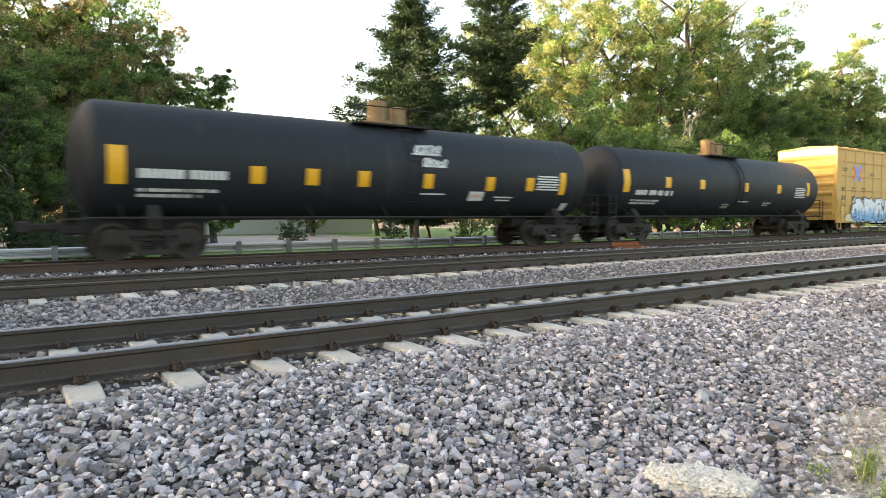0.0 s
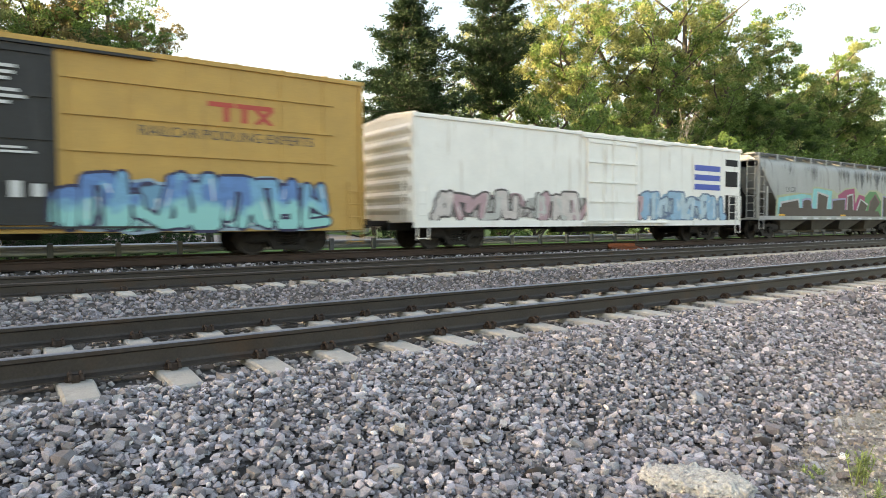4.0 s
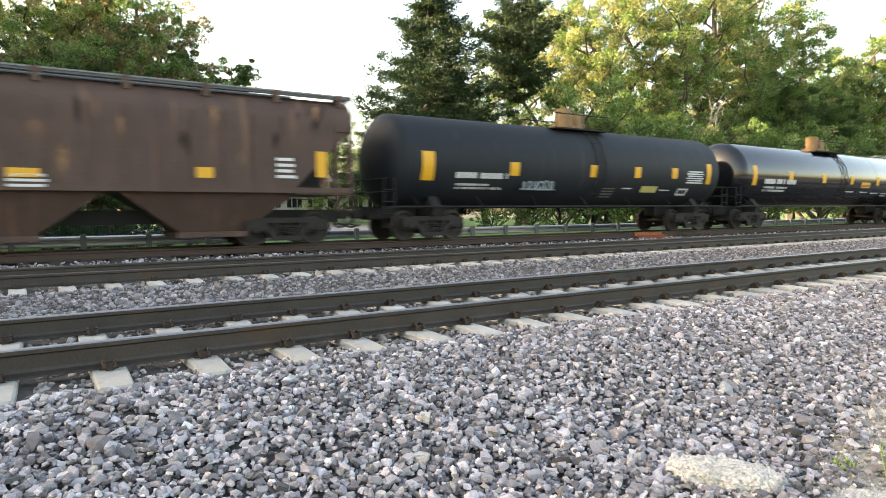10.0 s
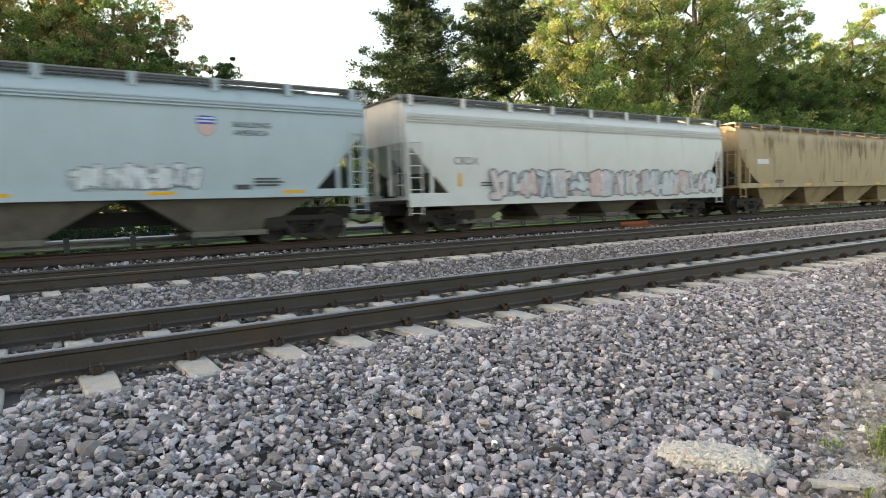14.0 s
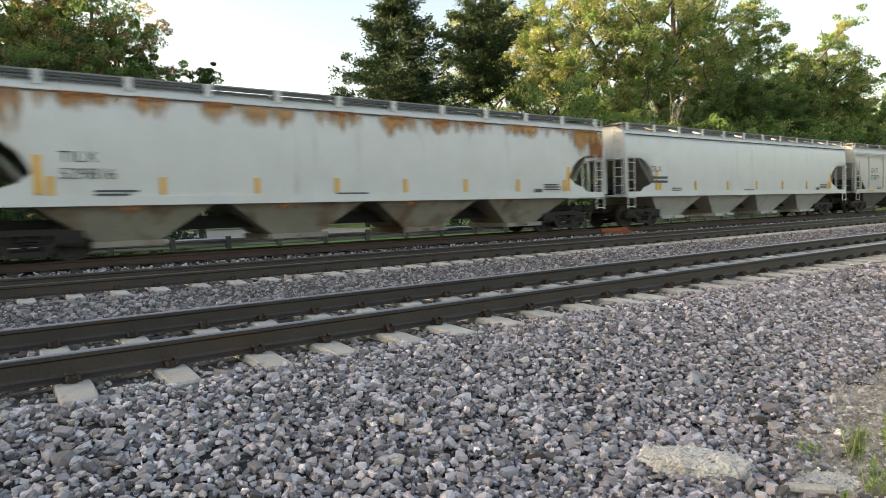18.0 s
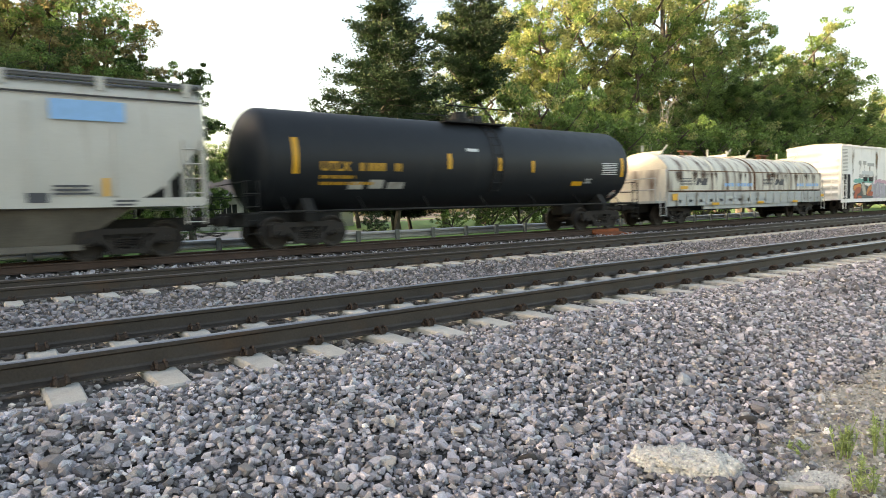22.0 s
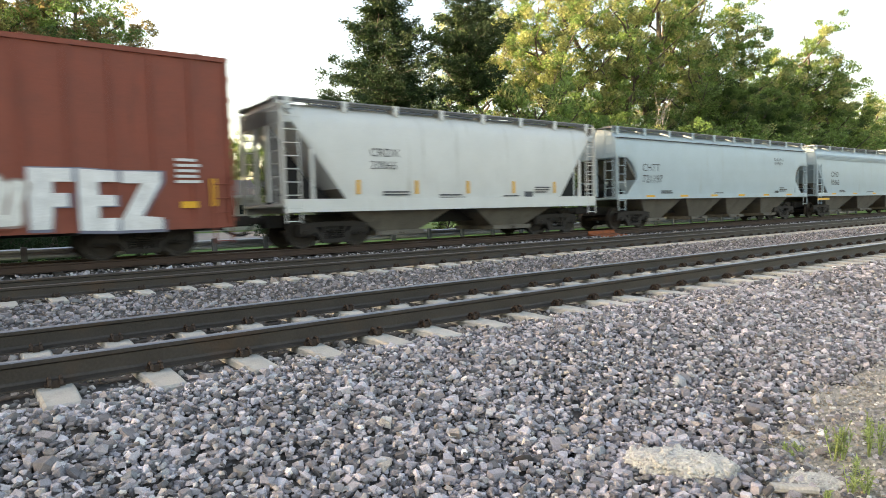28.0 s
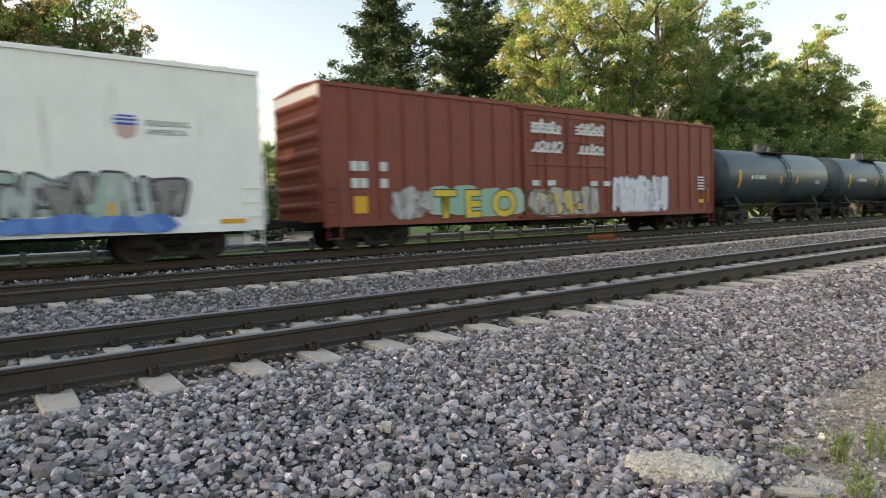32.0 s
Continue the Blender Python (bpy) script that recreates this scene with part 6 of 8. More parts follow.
def train():
    add = TRAIN.append
    add(long_tank(LEN[0], M_DULLTANK, "long black tank car with yellow reflective plates and white lettering", 1, [(3.0, 1.74, 0.6, 0.3, M_MARK), (3.0, 1.74, 0.5, 0.12, M_PINKMARK), (7.3, 1.42, 0.3, 0.26, M_MARK)],
                  [(-7.75, 2.3, 0.38, 0.9), (-4.41, 2.17, 0.36, 0.45), (-2.87, 2.17, 0.36, 0.45), (-1.26, 2.17, 0.36, 0.45), (1.0, 2.17, 0.36, 0.45), (3.5, 2.15, 0.36, 0.46), (5.3, 2.18, 0.36, 0.46), (6.9, 2.25, 0.3, 0.8)],
                  [(-7.3, 2.12, 2.1, 0.22), (-7.3, 1.73, 1.9, 0.08), (-7.3, 1.6, 1.5, 0.08)], lines=[(1.25, 1.78, 0.9), (4.2, 1.72, 0.8), (4.2, 1.62, 0.6)]))
    for x, z, w, hh, q in ((0.4, 2.95, 1.0, 0.34, 5), (0.75, 2.6, 0.9, 0.3, 6)):
        scrawl(TRAIN[0], x, z, w, hh, -1.49, (0.55, 0.58, 0.6), q, "white scrawl on the shell", n=12, thick=0.028)
    add(long_tank(LEN[1], M_DULLTANK, "black tank car with yellow plates and brown top fittings", 2, [(-0.4, 1.45 + 0.08 * k, 0.6, 0.04, M_BAYPALE) for k in range(3)],
                  [(-7.85, 2.48, 0.38, 0.9), (-5.16, 2.48, 0.36, 0.44), (-2.68, 2.46, 0.36, 0.42), (0.91, 2.42, 0.36, 0.42), (3.97, 2.4, 0.36, 0.42), (7.0, 2.45, 0.3, 0.7)],
                  [(-7.38, 2.03, 2.7, 0.2), (-7.38, 1.71, 1.8, 0.07), (-7.38, 1.6, 1.7, 0.07)], lines=[(0.95, 1.74, 0.9), (3.2, 1.7, 0.8), (3.1, 1.6, 0.6)]))
    add(yellow_box(LEN[2], "yellow high-roofed box car with black double doors and graffiti", 21, ([(0.62, 0.72, 0.78), (0.66, 0.70, 0.74)], (0.10, 0.33, 0.62), None, None)))
    many_coloured(TRAIN[-1])
    add(yellow_box(LEN[3], "yellow box car with black doors, marked with pale blue graffiti", 23, ([(0.66, 0.76, 0.80), (0.60, 0.72, 0.78)], (0.22, 0.50, 0.72), [(0.10, 0.24, 0.52), (0.16, 0.40, 0.60)], (0.26, 0.62, 0.60))))
    c = white_reefer(LEN[4], "weathered white refrigerator car with graffiti along its foot", 5, door=(-1.5, 1.5), grille=False); add(c)
    h = (LEN[4] - 1.9) / 2
    piece(c, -h + 0.9, 1.6, 0.95, 1.9, -1.6, [(0.62, 0.56, 0.54), (0.5, 0.33, 0.36), (0.52, 0.52, 0.5)], (0.08, 0.07, 0.07), None, 8, 51, "faded pink and grey graffiti", (0.1, 0.08, 0.08))
    piece(c, 2.0, h - 1.6, 0.95, 2.1, -1.6, [(0.25, 0.45, 0.62), (0.42, 0.56, 0.64)], (0.10, 0.16, 0.26), None, 5, 52, "pale blue graffiti letters", (0.1, 0.2, 0.4))
    for k in range(3):
        part("panel", Shape().box(h - 3.7, h - 1.7, -1.595, -1.588, 2.3 + 0.42 * k, 2.55 + 0.42 * k), M_BLUEMARK, c, "blue lettered band")
    # dark panels in place of openings, their inner shade as colour
    for za, zb_ in ((0.95, 2.1), (2.5, 3.2), (3.45, 3.75)):
        part("machine_bay", Shape().box(h - 1.25, h - 0.25, -1.6, -1.582, za, zb_), M_DARK, c, "flat dark panel for the shade in a machinery opening")
    ladder(c, h - 0.7, -1.64, 0.9, 2.2, M_DIRTWHITE, 0.6)
    # grimy hopper with the wide brown piece
    c, h = hop(5, "grimy grey covered hopper car with a large brown graffiti piece", M_OLDHOP, gap=1.5, z1=4.22, cut=2.7, cut_top=3.9, sill_tall=0.14, grooves=0, zb=1.12)
    big_piece(c)
    for k, (xa, xb) in enumerate(((-1.0, 1.2), (0.8, 3.4), (2.4, 4.6), (3.6, 5.6), (4.8, 6.8), (-5.0, -2.2), (-7.4, -5.0))):
        soft_patch(c, xa, xb, 1.9, 3.95, -1.5625 - 0.0006 * k, (0.085, 0.085, 0.085), "dark soot streaks below the roof", k, 0.27 if k < 5 else 0.16)
    hopper_marks(c, h, 1.56, 1.12, 6, plates_n=3, plate_z=1.22, text="CAGX", size=0.36, text_z=2.42, text_x=-6.6)
    plates(c, [(x, 1.05, 0.5, 0.09) for x in (-4.6, -3.3, -1.8, -0.6, 0.8, 2.2, 3.6, 5.2)], M_MARK, -1.60, "lettering", "white lettering on the sill")
    # clean white hopper
    c, h = hop(6, "clean white covered hopper car with small dark lettering", M_WHITEHOP, gap=1.5, cut=1.4, sill_tall=0.5, zb=1.34, grooves=4, bay_mat=M_BAYGREY, cut_top=2.9)
    hopper_marks(c, h, 1.56, 1.34, 7, plates_n=7, plate_z=1.62, tall=True, text="SHPX", number="450663", size=0.36, text_z=2.2, text_x=-6.9, cut=1.2)
    plates(c, [(-7.5 + 3.6 * k, 1.08, 0.3, 0.26) for k in range(5)], M_YELLOW, -1.6)
    add(utl_tank(LEN[7], "short black tank car with golden lettering", 8))
    add(utl_tank(LEN[8], "short black tank car with golden lettering and a worn end", 9))
    c, h = hop(9, "rusty brown three-bay hopper car with upright ribs", M_BROWNHOP, 3, gap=1.4, z1=4.05, curved=False, side_rib=18, grooves=0, cut=1.7, zb=1.52, sill_tall=0.1, bay_mat=M_BROWNHOP, cut_top=3.2)
    grime(c, h, -1.5625, 1.6, 3.9, (0.30, 0.17, 0.10), 26, 10, 0.34)
    grime(c, h, -1.5622, 1.6, 3.9, (0.03, 0.02, 0.018), 16, 11, 0.34)
    plates(c, [(-h + 2.75, 2.45, 0.55, 0.5), (-h + 3.4, 2.45, 0.55, 0.5)], M_MARK, -1.59, "placard", "white square notice")
    plates(c, [(-h + 3.8, 2.0, 0.4, 0.14), (0.6, 1.8, 0.6, 0.2), (h - 4, 1.9, 0.4, 0.26), (h - 0.95, 2.2, 0.3, 0.7)], M_YELLOW, -1.59)
    s = Shape()
    for x, z, w, n, hh in ((-h + 3.2, 1.95, 0.9, 3, 0.06), (0.3, 1.75, 0.9, 3, 0.06), (h - 2.2, 2.3, 0.6, 4, 0.08)):
        bars(s, x, z, w, hh, n, -1.592, 0.4, random.Random(10))
    tagged(part("stencil", s, M_MARK, c, "small white stencilling"), kind="stuff")
    add(long_tank(LEN[10], M_DULLTANK, "dull dark grey tank car with grey scrawls", 11, [(3.44, 1.72, 0.95, 0.24, M_PALEYELLOW), (5.57, 1.64, 0.66, 0.28, M_MARK), (5.57, 1.64, 0.5, 0.14, M_BLACK), *[(1.15, 1.42 + 0.1 * k, 0.66, 0.045, M_BAYGRIME_SHADE) for k in range(4)]],
                  [(-6.98, 2.3, 0.44, 0.88), (-3.58, 2.3, 0.4, 0.44), (0.16, 2.33, 0.36, 0.44), (2.56, 2.35, 0.36, 0.42), (4.79, 2.38, 0.36, 0.42), (7.07, 2.4, 0.3, 0.85)],
                  [(-5.95, 2.05, 2.1, 0.18), (-5.87, 1.76, 1.3, 0.07), (-5.9, 1.65, 1.9, 0.07)], lines=[(2.15, 1.74, 0.5), (4.4, 1.7, 0.6)]))
    scrawl(TRAIN[10], -3.3, 1.6, 1.5, 0.35, -1.42, (0.16, 0.2, 0.22), 112, "grey-blue sprayed scrawl", n=13, thick=0.03)
    add(long_tank(LEN[11], M_GLOSSBLACK, "shiny black tank car that mirrors the sky", 12, [(2.95, 2.17, 1.0, 0.3, M_YELLOW), (2.95, 2.17, 0.9, 0.03, M_INK), (2.95, 2.1, 0.9, 0.03, M_INK), (7.35, 1.42, 0.3, 0.3, M_PINKMARK)],
                  [(-7.8, 2.45, 0.32, 0.9), (-4.75, 2.48, 0.36, 0.44), (-1.57, 2.44, 0.36, 0.46), (1.35, 2.42, 0.34, 0.46), (4.3, 2.42, 0.34, 0.46), (7.57, 2.4, 0.3, 0.85)],
                  [(-6.98, 2.2, 0.95, 0.22), (-5.95, 2.2, 1.7, 0.22), (-6.95, 1.92, 2.0, 0.09), (-6.95, 1.78, 1.9, 0.09)], table=(5.85, 7.05), lines=[(1.4, 1.8, 0.9), (3.0, 1.8, 0.8), (4.3, 1.76, 0.9), (5.5, 1.74, 0.6), (5.5, 1.62, 0.6)]))
    # two pale blue-grey hoppers
    c, h = hop(12, "pale blue-grey covered hopper car with rounded end cut", M_BLUEHOP, 4, cut=1.7, cut_top=2.85, grooves=1, rounded=0.6, bay_mat=M_BAYGREY, zb=1.42)
    hopper_marks(c, h, 1.56, 1.42, 13, plates_n=5, plate_z=1.40, number="991576", size=0.46, text_z=3.1, text_x=-6.85)
    block_letters(c, -6.8, 3.28, 0.36)
    shield(c, 4.6, 3.3, 0.95, -1.565); slogan(c, 5.25, 2.98, 0.22, -1.56)
    c, h = hop(13, "pale blue-grey three-bay hopper car with grey tags", M_BLUEHOP, 3, cut=1.6, cut_top=3.1, grooves=3, zb=1.42)
    hopper_marks(c, h, 1.56, 1.42, 14, plates_n=5, plate_z=1.40, number="98752", size=0.5, text_z=2.68, text_x=-6.5)
    block_letters(c, -6.1, 2.64, 0.38)
    shield(c, 4.45, 3.1, 0.7, -1.565); slogan(c, 5.1, 2.85, 0.2, -1.56)
    scrawl(c, -7.9, 2.72, 1.6, 0.36, -1.565, (0.05, 0.05, 0.07), 141, n=12)
    piece(c, -3.3, -0.5, 1.5, 2.1, -1.565, [(0.46, 0.54, 0.57)], (0.18, 0.2, 0.23), None, 5, 142, "grey outlined graffiti")
    piece(c, 1.4, 4.2, 1.5, 2.1, -1.565, [(0.56, 0.62, 0.64)], (0.2, 0.22, 0.28), None, 5, 143, "white outlined graffiti")
    c, h = hop(14, "off-white covered hopper car with a long graffiti strip", M_LTGREY, 4, cut=1.6, cut_top=2.85, grooves=4, zb=1.24, sill_tall=0.36)
    hopper_marks(c, h, 1.56, 1.24, 15, plates_n=4, plate_z=1.7, tall=True, text="CRDX", size=0.34, text_z=2.18, text_x=-6.5, cut=1.6)
    piece(c, -4.9, h - 0.7, 1.05, 2.0, -1.6, [(0.58, 0.52, 0.52), (0.5, 0.55, 0.58), (0.58, 0.42, 0.40), (0.45, 0.5, 0.54)], (0.18, 0.19, 0.2), None, 13, 151, "long pale pink and grey graffiti strip", (0.12, 0.12, 0.14))
    c, h = hop(15, "tan hopper car streaked with brown rust", M_TANHOP, 4, cut=2.0, cut_top=3.0, grooves=0, zb=1.42, bay_mat=M_TANHOP, rounded=0.5)
    hopper_marks(c, h, 1.56, 1.42, 16, plates_n=5, plate_z=1.40)
    plates(c, [(-8.4, 2.5, 1.0, 0.22)], M_MARK, -1.565, "placard", "white lettered patch")
    r = random.Random(16)
    for k in range(11):
        x = -h + 1.4 + (2 * h - 5.4) * (k + r.random()) / 11
        soft_patch(c, x, x + r.uniform(1.0, 2.2), r.uniform(1.3, 2.0), 3.95, -1.5622 - 0.0006 * (k % 8), (0.27, 0.19, 0.105), "brown vertical streak", k, r.choice((0.2, 0.3, 0.4)))
    c, h = hop(16, "white four-bay covered hopper car with a pencil-thin tag", M_LTGREY, 4, cut=2.0, cut_top=2.85, grooves=1, zb=1.42, bay_mat=M_BAYPALE, rounded=0.8, open_end=1.92)
    hopper_marks(c, h, 1.56, 1.42, 17, plates_n=6, plate_z=1.40, number="816729", size=0.36, text_z=2.3, text_x=-8.5)
    scrawl(c, -4.6, 1.5, 3.0, 0.5, -1.565, (0.2, 0.21, 0.22), 171, thick=0.02, n=14)
    c, h = hop(17, "white four-bay hopper car with orange rust below its roof", M_LTGREY, 4, cut=2.0, cut_top=2.85, grooves=1, zb=1.42, bay_mat=M_RUSTBAY, rounded=0.8, open_end=1.92)
    hopper_marks(c, h, 1.56, 1.42, 18, plates_n=8, plate_z=1.72, tall=True, text="TILX", size=0.36, text_z=2.25, number="529816", text_x=-7.95)
    rust_runs(c, h, -1.566, 3.55, 18)
    for k in range(4):
        x = -6.6 + 4.0 * k
        soft_patch(c, x - 0.9, x + 0.7, 0.95, 1.26, -1.60, (0.34, 0.13, 0.04), "rusty streak on the sill", k, 0.3, name="rust_stain")
    c, h = hop(18, "pale grey four-bay covered hopper car with yellow plates", M_LTGREY, 4, cut=2.0, cut_top=2.85, grooves=1, zb=1.42, bay_mat=M_BAYPALE, rounded=0.8, open_end=1.92)
    hopper_marks(c, h, 1.56, 1.42, 19, plates_n=7, plate_z=1.72, tall=True, text="TILX", size=0.34, text_z=2.3, text_x=-8.55)
    plates(c, [(-8.0, 2.05, 1.2, 0.1), (-8.0, 1.88, 1.2, 0.1)], M_INK, -1.563, "lettering", "blurred dark number")
    c, h = hop(19, "cream-grey three-bay covered hopper car with upright seams", M_CREAMHOP, 3, cut=1.7, cut_top=3.1, grooves=4, zb=1.42, side_rib=7)
    hopper_marks(c, h, 1.60, 1.42, 20, plates_n=5, plate_z=1.40, text="CHTT", size=0.4, text_z=2.5, number="720079", text_x=-6.5)
    c, h = hop(20, "grey covered hopper car with a sky-blue painted-out patch", M_CREAMHOP, 3, cut=1.7, cut_top=2.85, grooves=1, zb=1.42, side_rib=8, rounded=0.7)
    hopper_marks(c, h, 1.60, 1.42, 21, plates_n=4, plate_z=1.72, tall=True, text="CMO", size=0.36, text_z=2.45, number="2640", text_x=-6.2)
    plates(c, [(5.45, 3.45, 1.5, 0.45)], M_BLUEPATCH, -1.60, "patch", "sky-blue paint patch")
    scrawl(c, -2.6, 1.55, 1.6, 0.3, -1.60, (0.05, 0.05, 0.05), 211, n=9)
    add(utl_tank(LEN[21], "long black tank car with golden lettering and a white tag", 22, [(-5.0, 1.78, 0.5, 0.22, M_BAYPALE), (-4.3, 1.82, 0.5, 0.26, M_BAYPALE), (-3.6, 1.78, 0.6, 0.2, M_BAYPALE), (4.7, 1.85, 0.6, 0.16, M_YELLOW)]))
    add(coil_car("coil car with two weathered white hoods streaked with rust"))
    c = white_reefer(LEN[23], "dirty white refrigerator car with an orange and green graffiti piece", 24, door=(-1.5, 1.5)); add(c)
    h = (LEN[23] - 1.9) / 2
    piece(c, -7.4, -4.2, 0.78, 1.95, -1.592, [(0.06, 0.065, 0.07)], None, (0.62, 0.62, 0.58), 1, 241, "black ground of an orange graffiti piece")
    orange, red, cream, slate = (0.66, 0.24, 0.06), (0.46, 0.09, 0.04), (0.52, 0.48, 0.40), (0.10, 0.11, 0.12)
    for k, (col, fat, line) in enumerate(((orange, 0.17, [(-7.2, 1.6), (-6.35, 1.72)]), (red, 0.2, [(-7.05, 1.05), (-6.9, 1.4), (-6.45, 1.5)]), (red, 0.13, [(-6.6, 1.0), (-6.2, 0.98)]), (cream, 0.24, [(-5.85, 1.7), (-5.65, 1.3)]), (slate, 0.17, [(-5.9, 1.0), (-5.4, 0.98)]),
                                           (orange, 0.14, [(-5.05, 1.45), (-4.5, 1.68)]), (red, 0.14, [(-5.2, 1.25), (-4.4, 1.24)]), (orange, 0.10, [(-4.9, 1.62), (-5.2, 1.3)]), (slate, 0.14, [(-5.1, 0.96), (-4.4, 0.95)]))):
        spray(c, line, fat, col, -1.6 - 0.0012 * (k % 5), (0.03, 0.03, 0.035))
    piece(c, -4.3, -1.7, 0.85, 1.95, -1.592, [(0.42, 0.42, 0.45), (0.46, 0.41, 0.5)], (0.3, 0.3, 0.33), (0.62, 0.5, 0.6), 3, 242, "dull grey-violet graffiti", bold=0.26)
    for k, (fat, line) in enumerate(((0.26, [(2.25, 1.9), (2.6, 1.65), (2.95, 1.85)]), (0.18, [(2.55, 1.5), (2.45, 1.0)]), (0.24, [(3.2, 1.9), (3.5, 1.6)]), (0.2, [(3.45, 1.5), (3.3, 1.0)]), (0.22, [(3.95, 1.9), (4.1, 1.4), (3.95, 1.0)]), (0.18, [(4.1, 1.45), (4.65, 1.85)]), (0.16, [(4.5, 1.35), (4.75, 1.0)]))):
        spray(c, line, fat, ((0.40, 0.56, 0.74), (0.28, 0.46, 0.70))[k % 2], -1.592 - 0.0012 * (k % 5), (0.02, 0.04, 0.10), "pale blue bubble form with a dark edge")
    scrawl(c, -1.3, 1.3, 2.4, 0.7, -1.70, (0.05, 0.05, 0.05), 244, n=12)
    plates(c, [(-6.3, 3.2, 0.4, 0.24), (-5.6, 3.2, 0.5, 0.24), (-4.6, 3.1, 1.1, 0.2), (-6.1, 2.35, 0.7, 0.22), (-5.2, 2.35, 0.7, 0.22)], M_BAYPALE, -1.585, "lettering", "faded grey letters")
    shield(c, h - 1.6, 3.1, 0.5, -1.585)
    grime(c, h, -1.5845, 0.95, 4.1, (0.30, 0.20, 0.11), 26, 24)
    piece(c, -7.3, -4.2, 1.9, 2.25, -1.588, [(0.12, 0.42, 0.36)], None, None, 5, 246, "sea-green graffiti crest")
    piece(c, -4.0, -1.6, 1.85, 2.18, -1.588, [(0.60, 0.36, 0.44)], None, None, 4, 247, "pink graffiti crest")
    for x in (-5.85, -4.95):
        part("placard", Shape().box(x, x + 0.62, -1.62, -1.612, 2.02, 2.3), M_DARK, c, "dark rectangle")
        part("placard", Shape().box(x - 0.15, x + 0.75, -1.588, -1.584, 2.35, 2.68), M_MARK, c, "pale lettered patch")
    scrawl(c, 4.95, 1.75, 1.5, 0.5, -1.585, (0.5, 0.14, 0.08), 248, "red sprayed scribble", n=9, thick=0.03)
    piece(c, 5.1, 6.5, 0.85, 1.6, -1.588, [(0.42, 0.28, 0.2), (0.5, 0.4, 0.32)], None, None, 3, 249, "brown and pink graffiti wash")
    for xx in (-7.6, -3.9, 1.9, 6.4, 8.3):
        soft_patch(c, xx, xx + 0.5, 1.4, 4.1, -1.5848, (0.32, 0.22, 0.12), "long rust run down the side", 1, 0.42)
    c = white_reefer(LEN[24], "white refrigerator car with blue and red graffiti along its foot", 25, door=(-1.4, 1.8)); add(c)
    h = (LEN[24] - 1.9) / 2
    piece(c, -h + 2.6, h - 0.3, 0.82, 1.25, -1.592, [(0.14, 0.30, 0.60), (0.20, 0.36, 0.62), (0.16, 0.32, 0.6)], None, None, 16, 251, "blue graffiti band", bold=0.45)
    piece(c, -h + 1.5, -h + 4.2, 0.85, 1.75, -1.593, [(0.52, 0.24, 0.18)], None, None, 3, 255, "red graffiti cloud", bold=0.4)
    piece(c, -h + 4.2, -1.6, 1.1, 2.0, -1.598, [(0.40, 0.55, 0.60), (0.5, 0.58, 0.58)], (0.25, 0.32, 0.38), None, 6, 252, "pale blue-green graffiti letters")
    piece(c, -1.2, 1.6, 0.9, 1.6, -1.70, [(0.45, 0.2, 0.14), (0.24, 0.34, 0.5)], (0.15, 0.12, 0.12), None, 4, 256, "red and blue graffiti on the door")
    piece(c, 1.9, h - 1.2, 1.15, 2.1, -1.598, [(0.38, 0.52, 0.48), (0.42, 0.54, 0.5)], (0.16, 0.22, 0.24), None, 7, 253, "sage green graffiti letters", low=(0.24, 0.4, 0.6))
    sprayed_forms(c, -7.35, -3.9, 2.52, 3.1, -1.584, 4, [(0.17, 0.17, 0.18)], (0.07, 0.07, 0.075), None, 254, 0.10, "graffiti")
    piece(c, -7.3, -6.4, 1.05, 2.15, -1.594, [(0.42, 0.66, 0.80), (0.30, 0.55, 0.75)], (0.10, 0.12, 0.14), None, 2, 257, "sky-blue bubble graffiti")
    part("patch", Shape().box(-3.0, -2.45, -1.61, -1.6, 1.57, 2.03), M_DARK, c, "dark square patch")
    piece(c, 7.0, 8.6, 0.78, 1.5, -1.593, [(0.50, 0.22, 0.15)], None, None, 2, 258, "red graffiti cloud at the corner")
    scrawl(c, 7.6, 2.6, 0.7, 0.35, -1.585, (0.1, 0.1, 0.11), 259, "small dark tag", n=6, thick=0.02)
    part("stain", Shape().add([(a, -1.5845, b) for a, b in blob(-2.6, 2.75, 0.42, 1.7, random.Random(3))], [tuple(range(22))]), paint((0.46, 0.30, 0.08)), c, "ochre stain")
    shield(c, 6.0, 3.25, 0.6, -1.585); slogan(c, 6.5, 2.95, 0.18, -1.583)
    grime(c, h, -1.5845, 0.95, 4.1, (0.34, 0.25, 0.15), 14, 25)
    plates(c, [(-h + 0.6, 0.85, 0.5, 0.14), (-h + 4.6, 0.85, 0.6, 0.12), (-2.2, 0.87, 0.6, 0.12), (0.3, 1.4, 0.4, 0.14), (3.0, 1.1, 0.4, 0.1), (h - 3.0, 0.95, 0.4, 0.1), (h - 0.5, 0.95, 0.4, 0.1)], M_YELLOW, -1.66)
    add(small_tank(LEN[25], 26))
    c = box_car("brown box car with sheet-ribbed sides and white block graffiti", LEN[26] - 1.4, 0.86, 4.96, M_BROWNBOX, 'ribs', "brown box cars", door=(-2.8, 2.1), cap=M_WHITE, ribs=20); add(c)
    h = (LEN[26] - 1.4) / 2
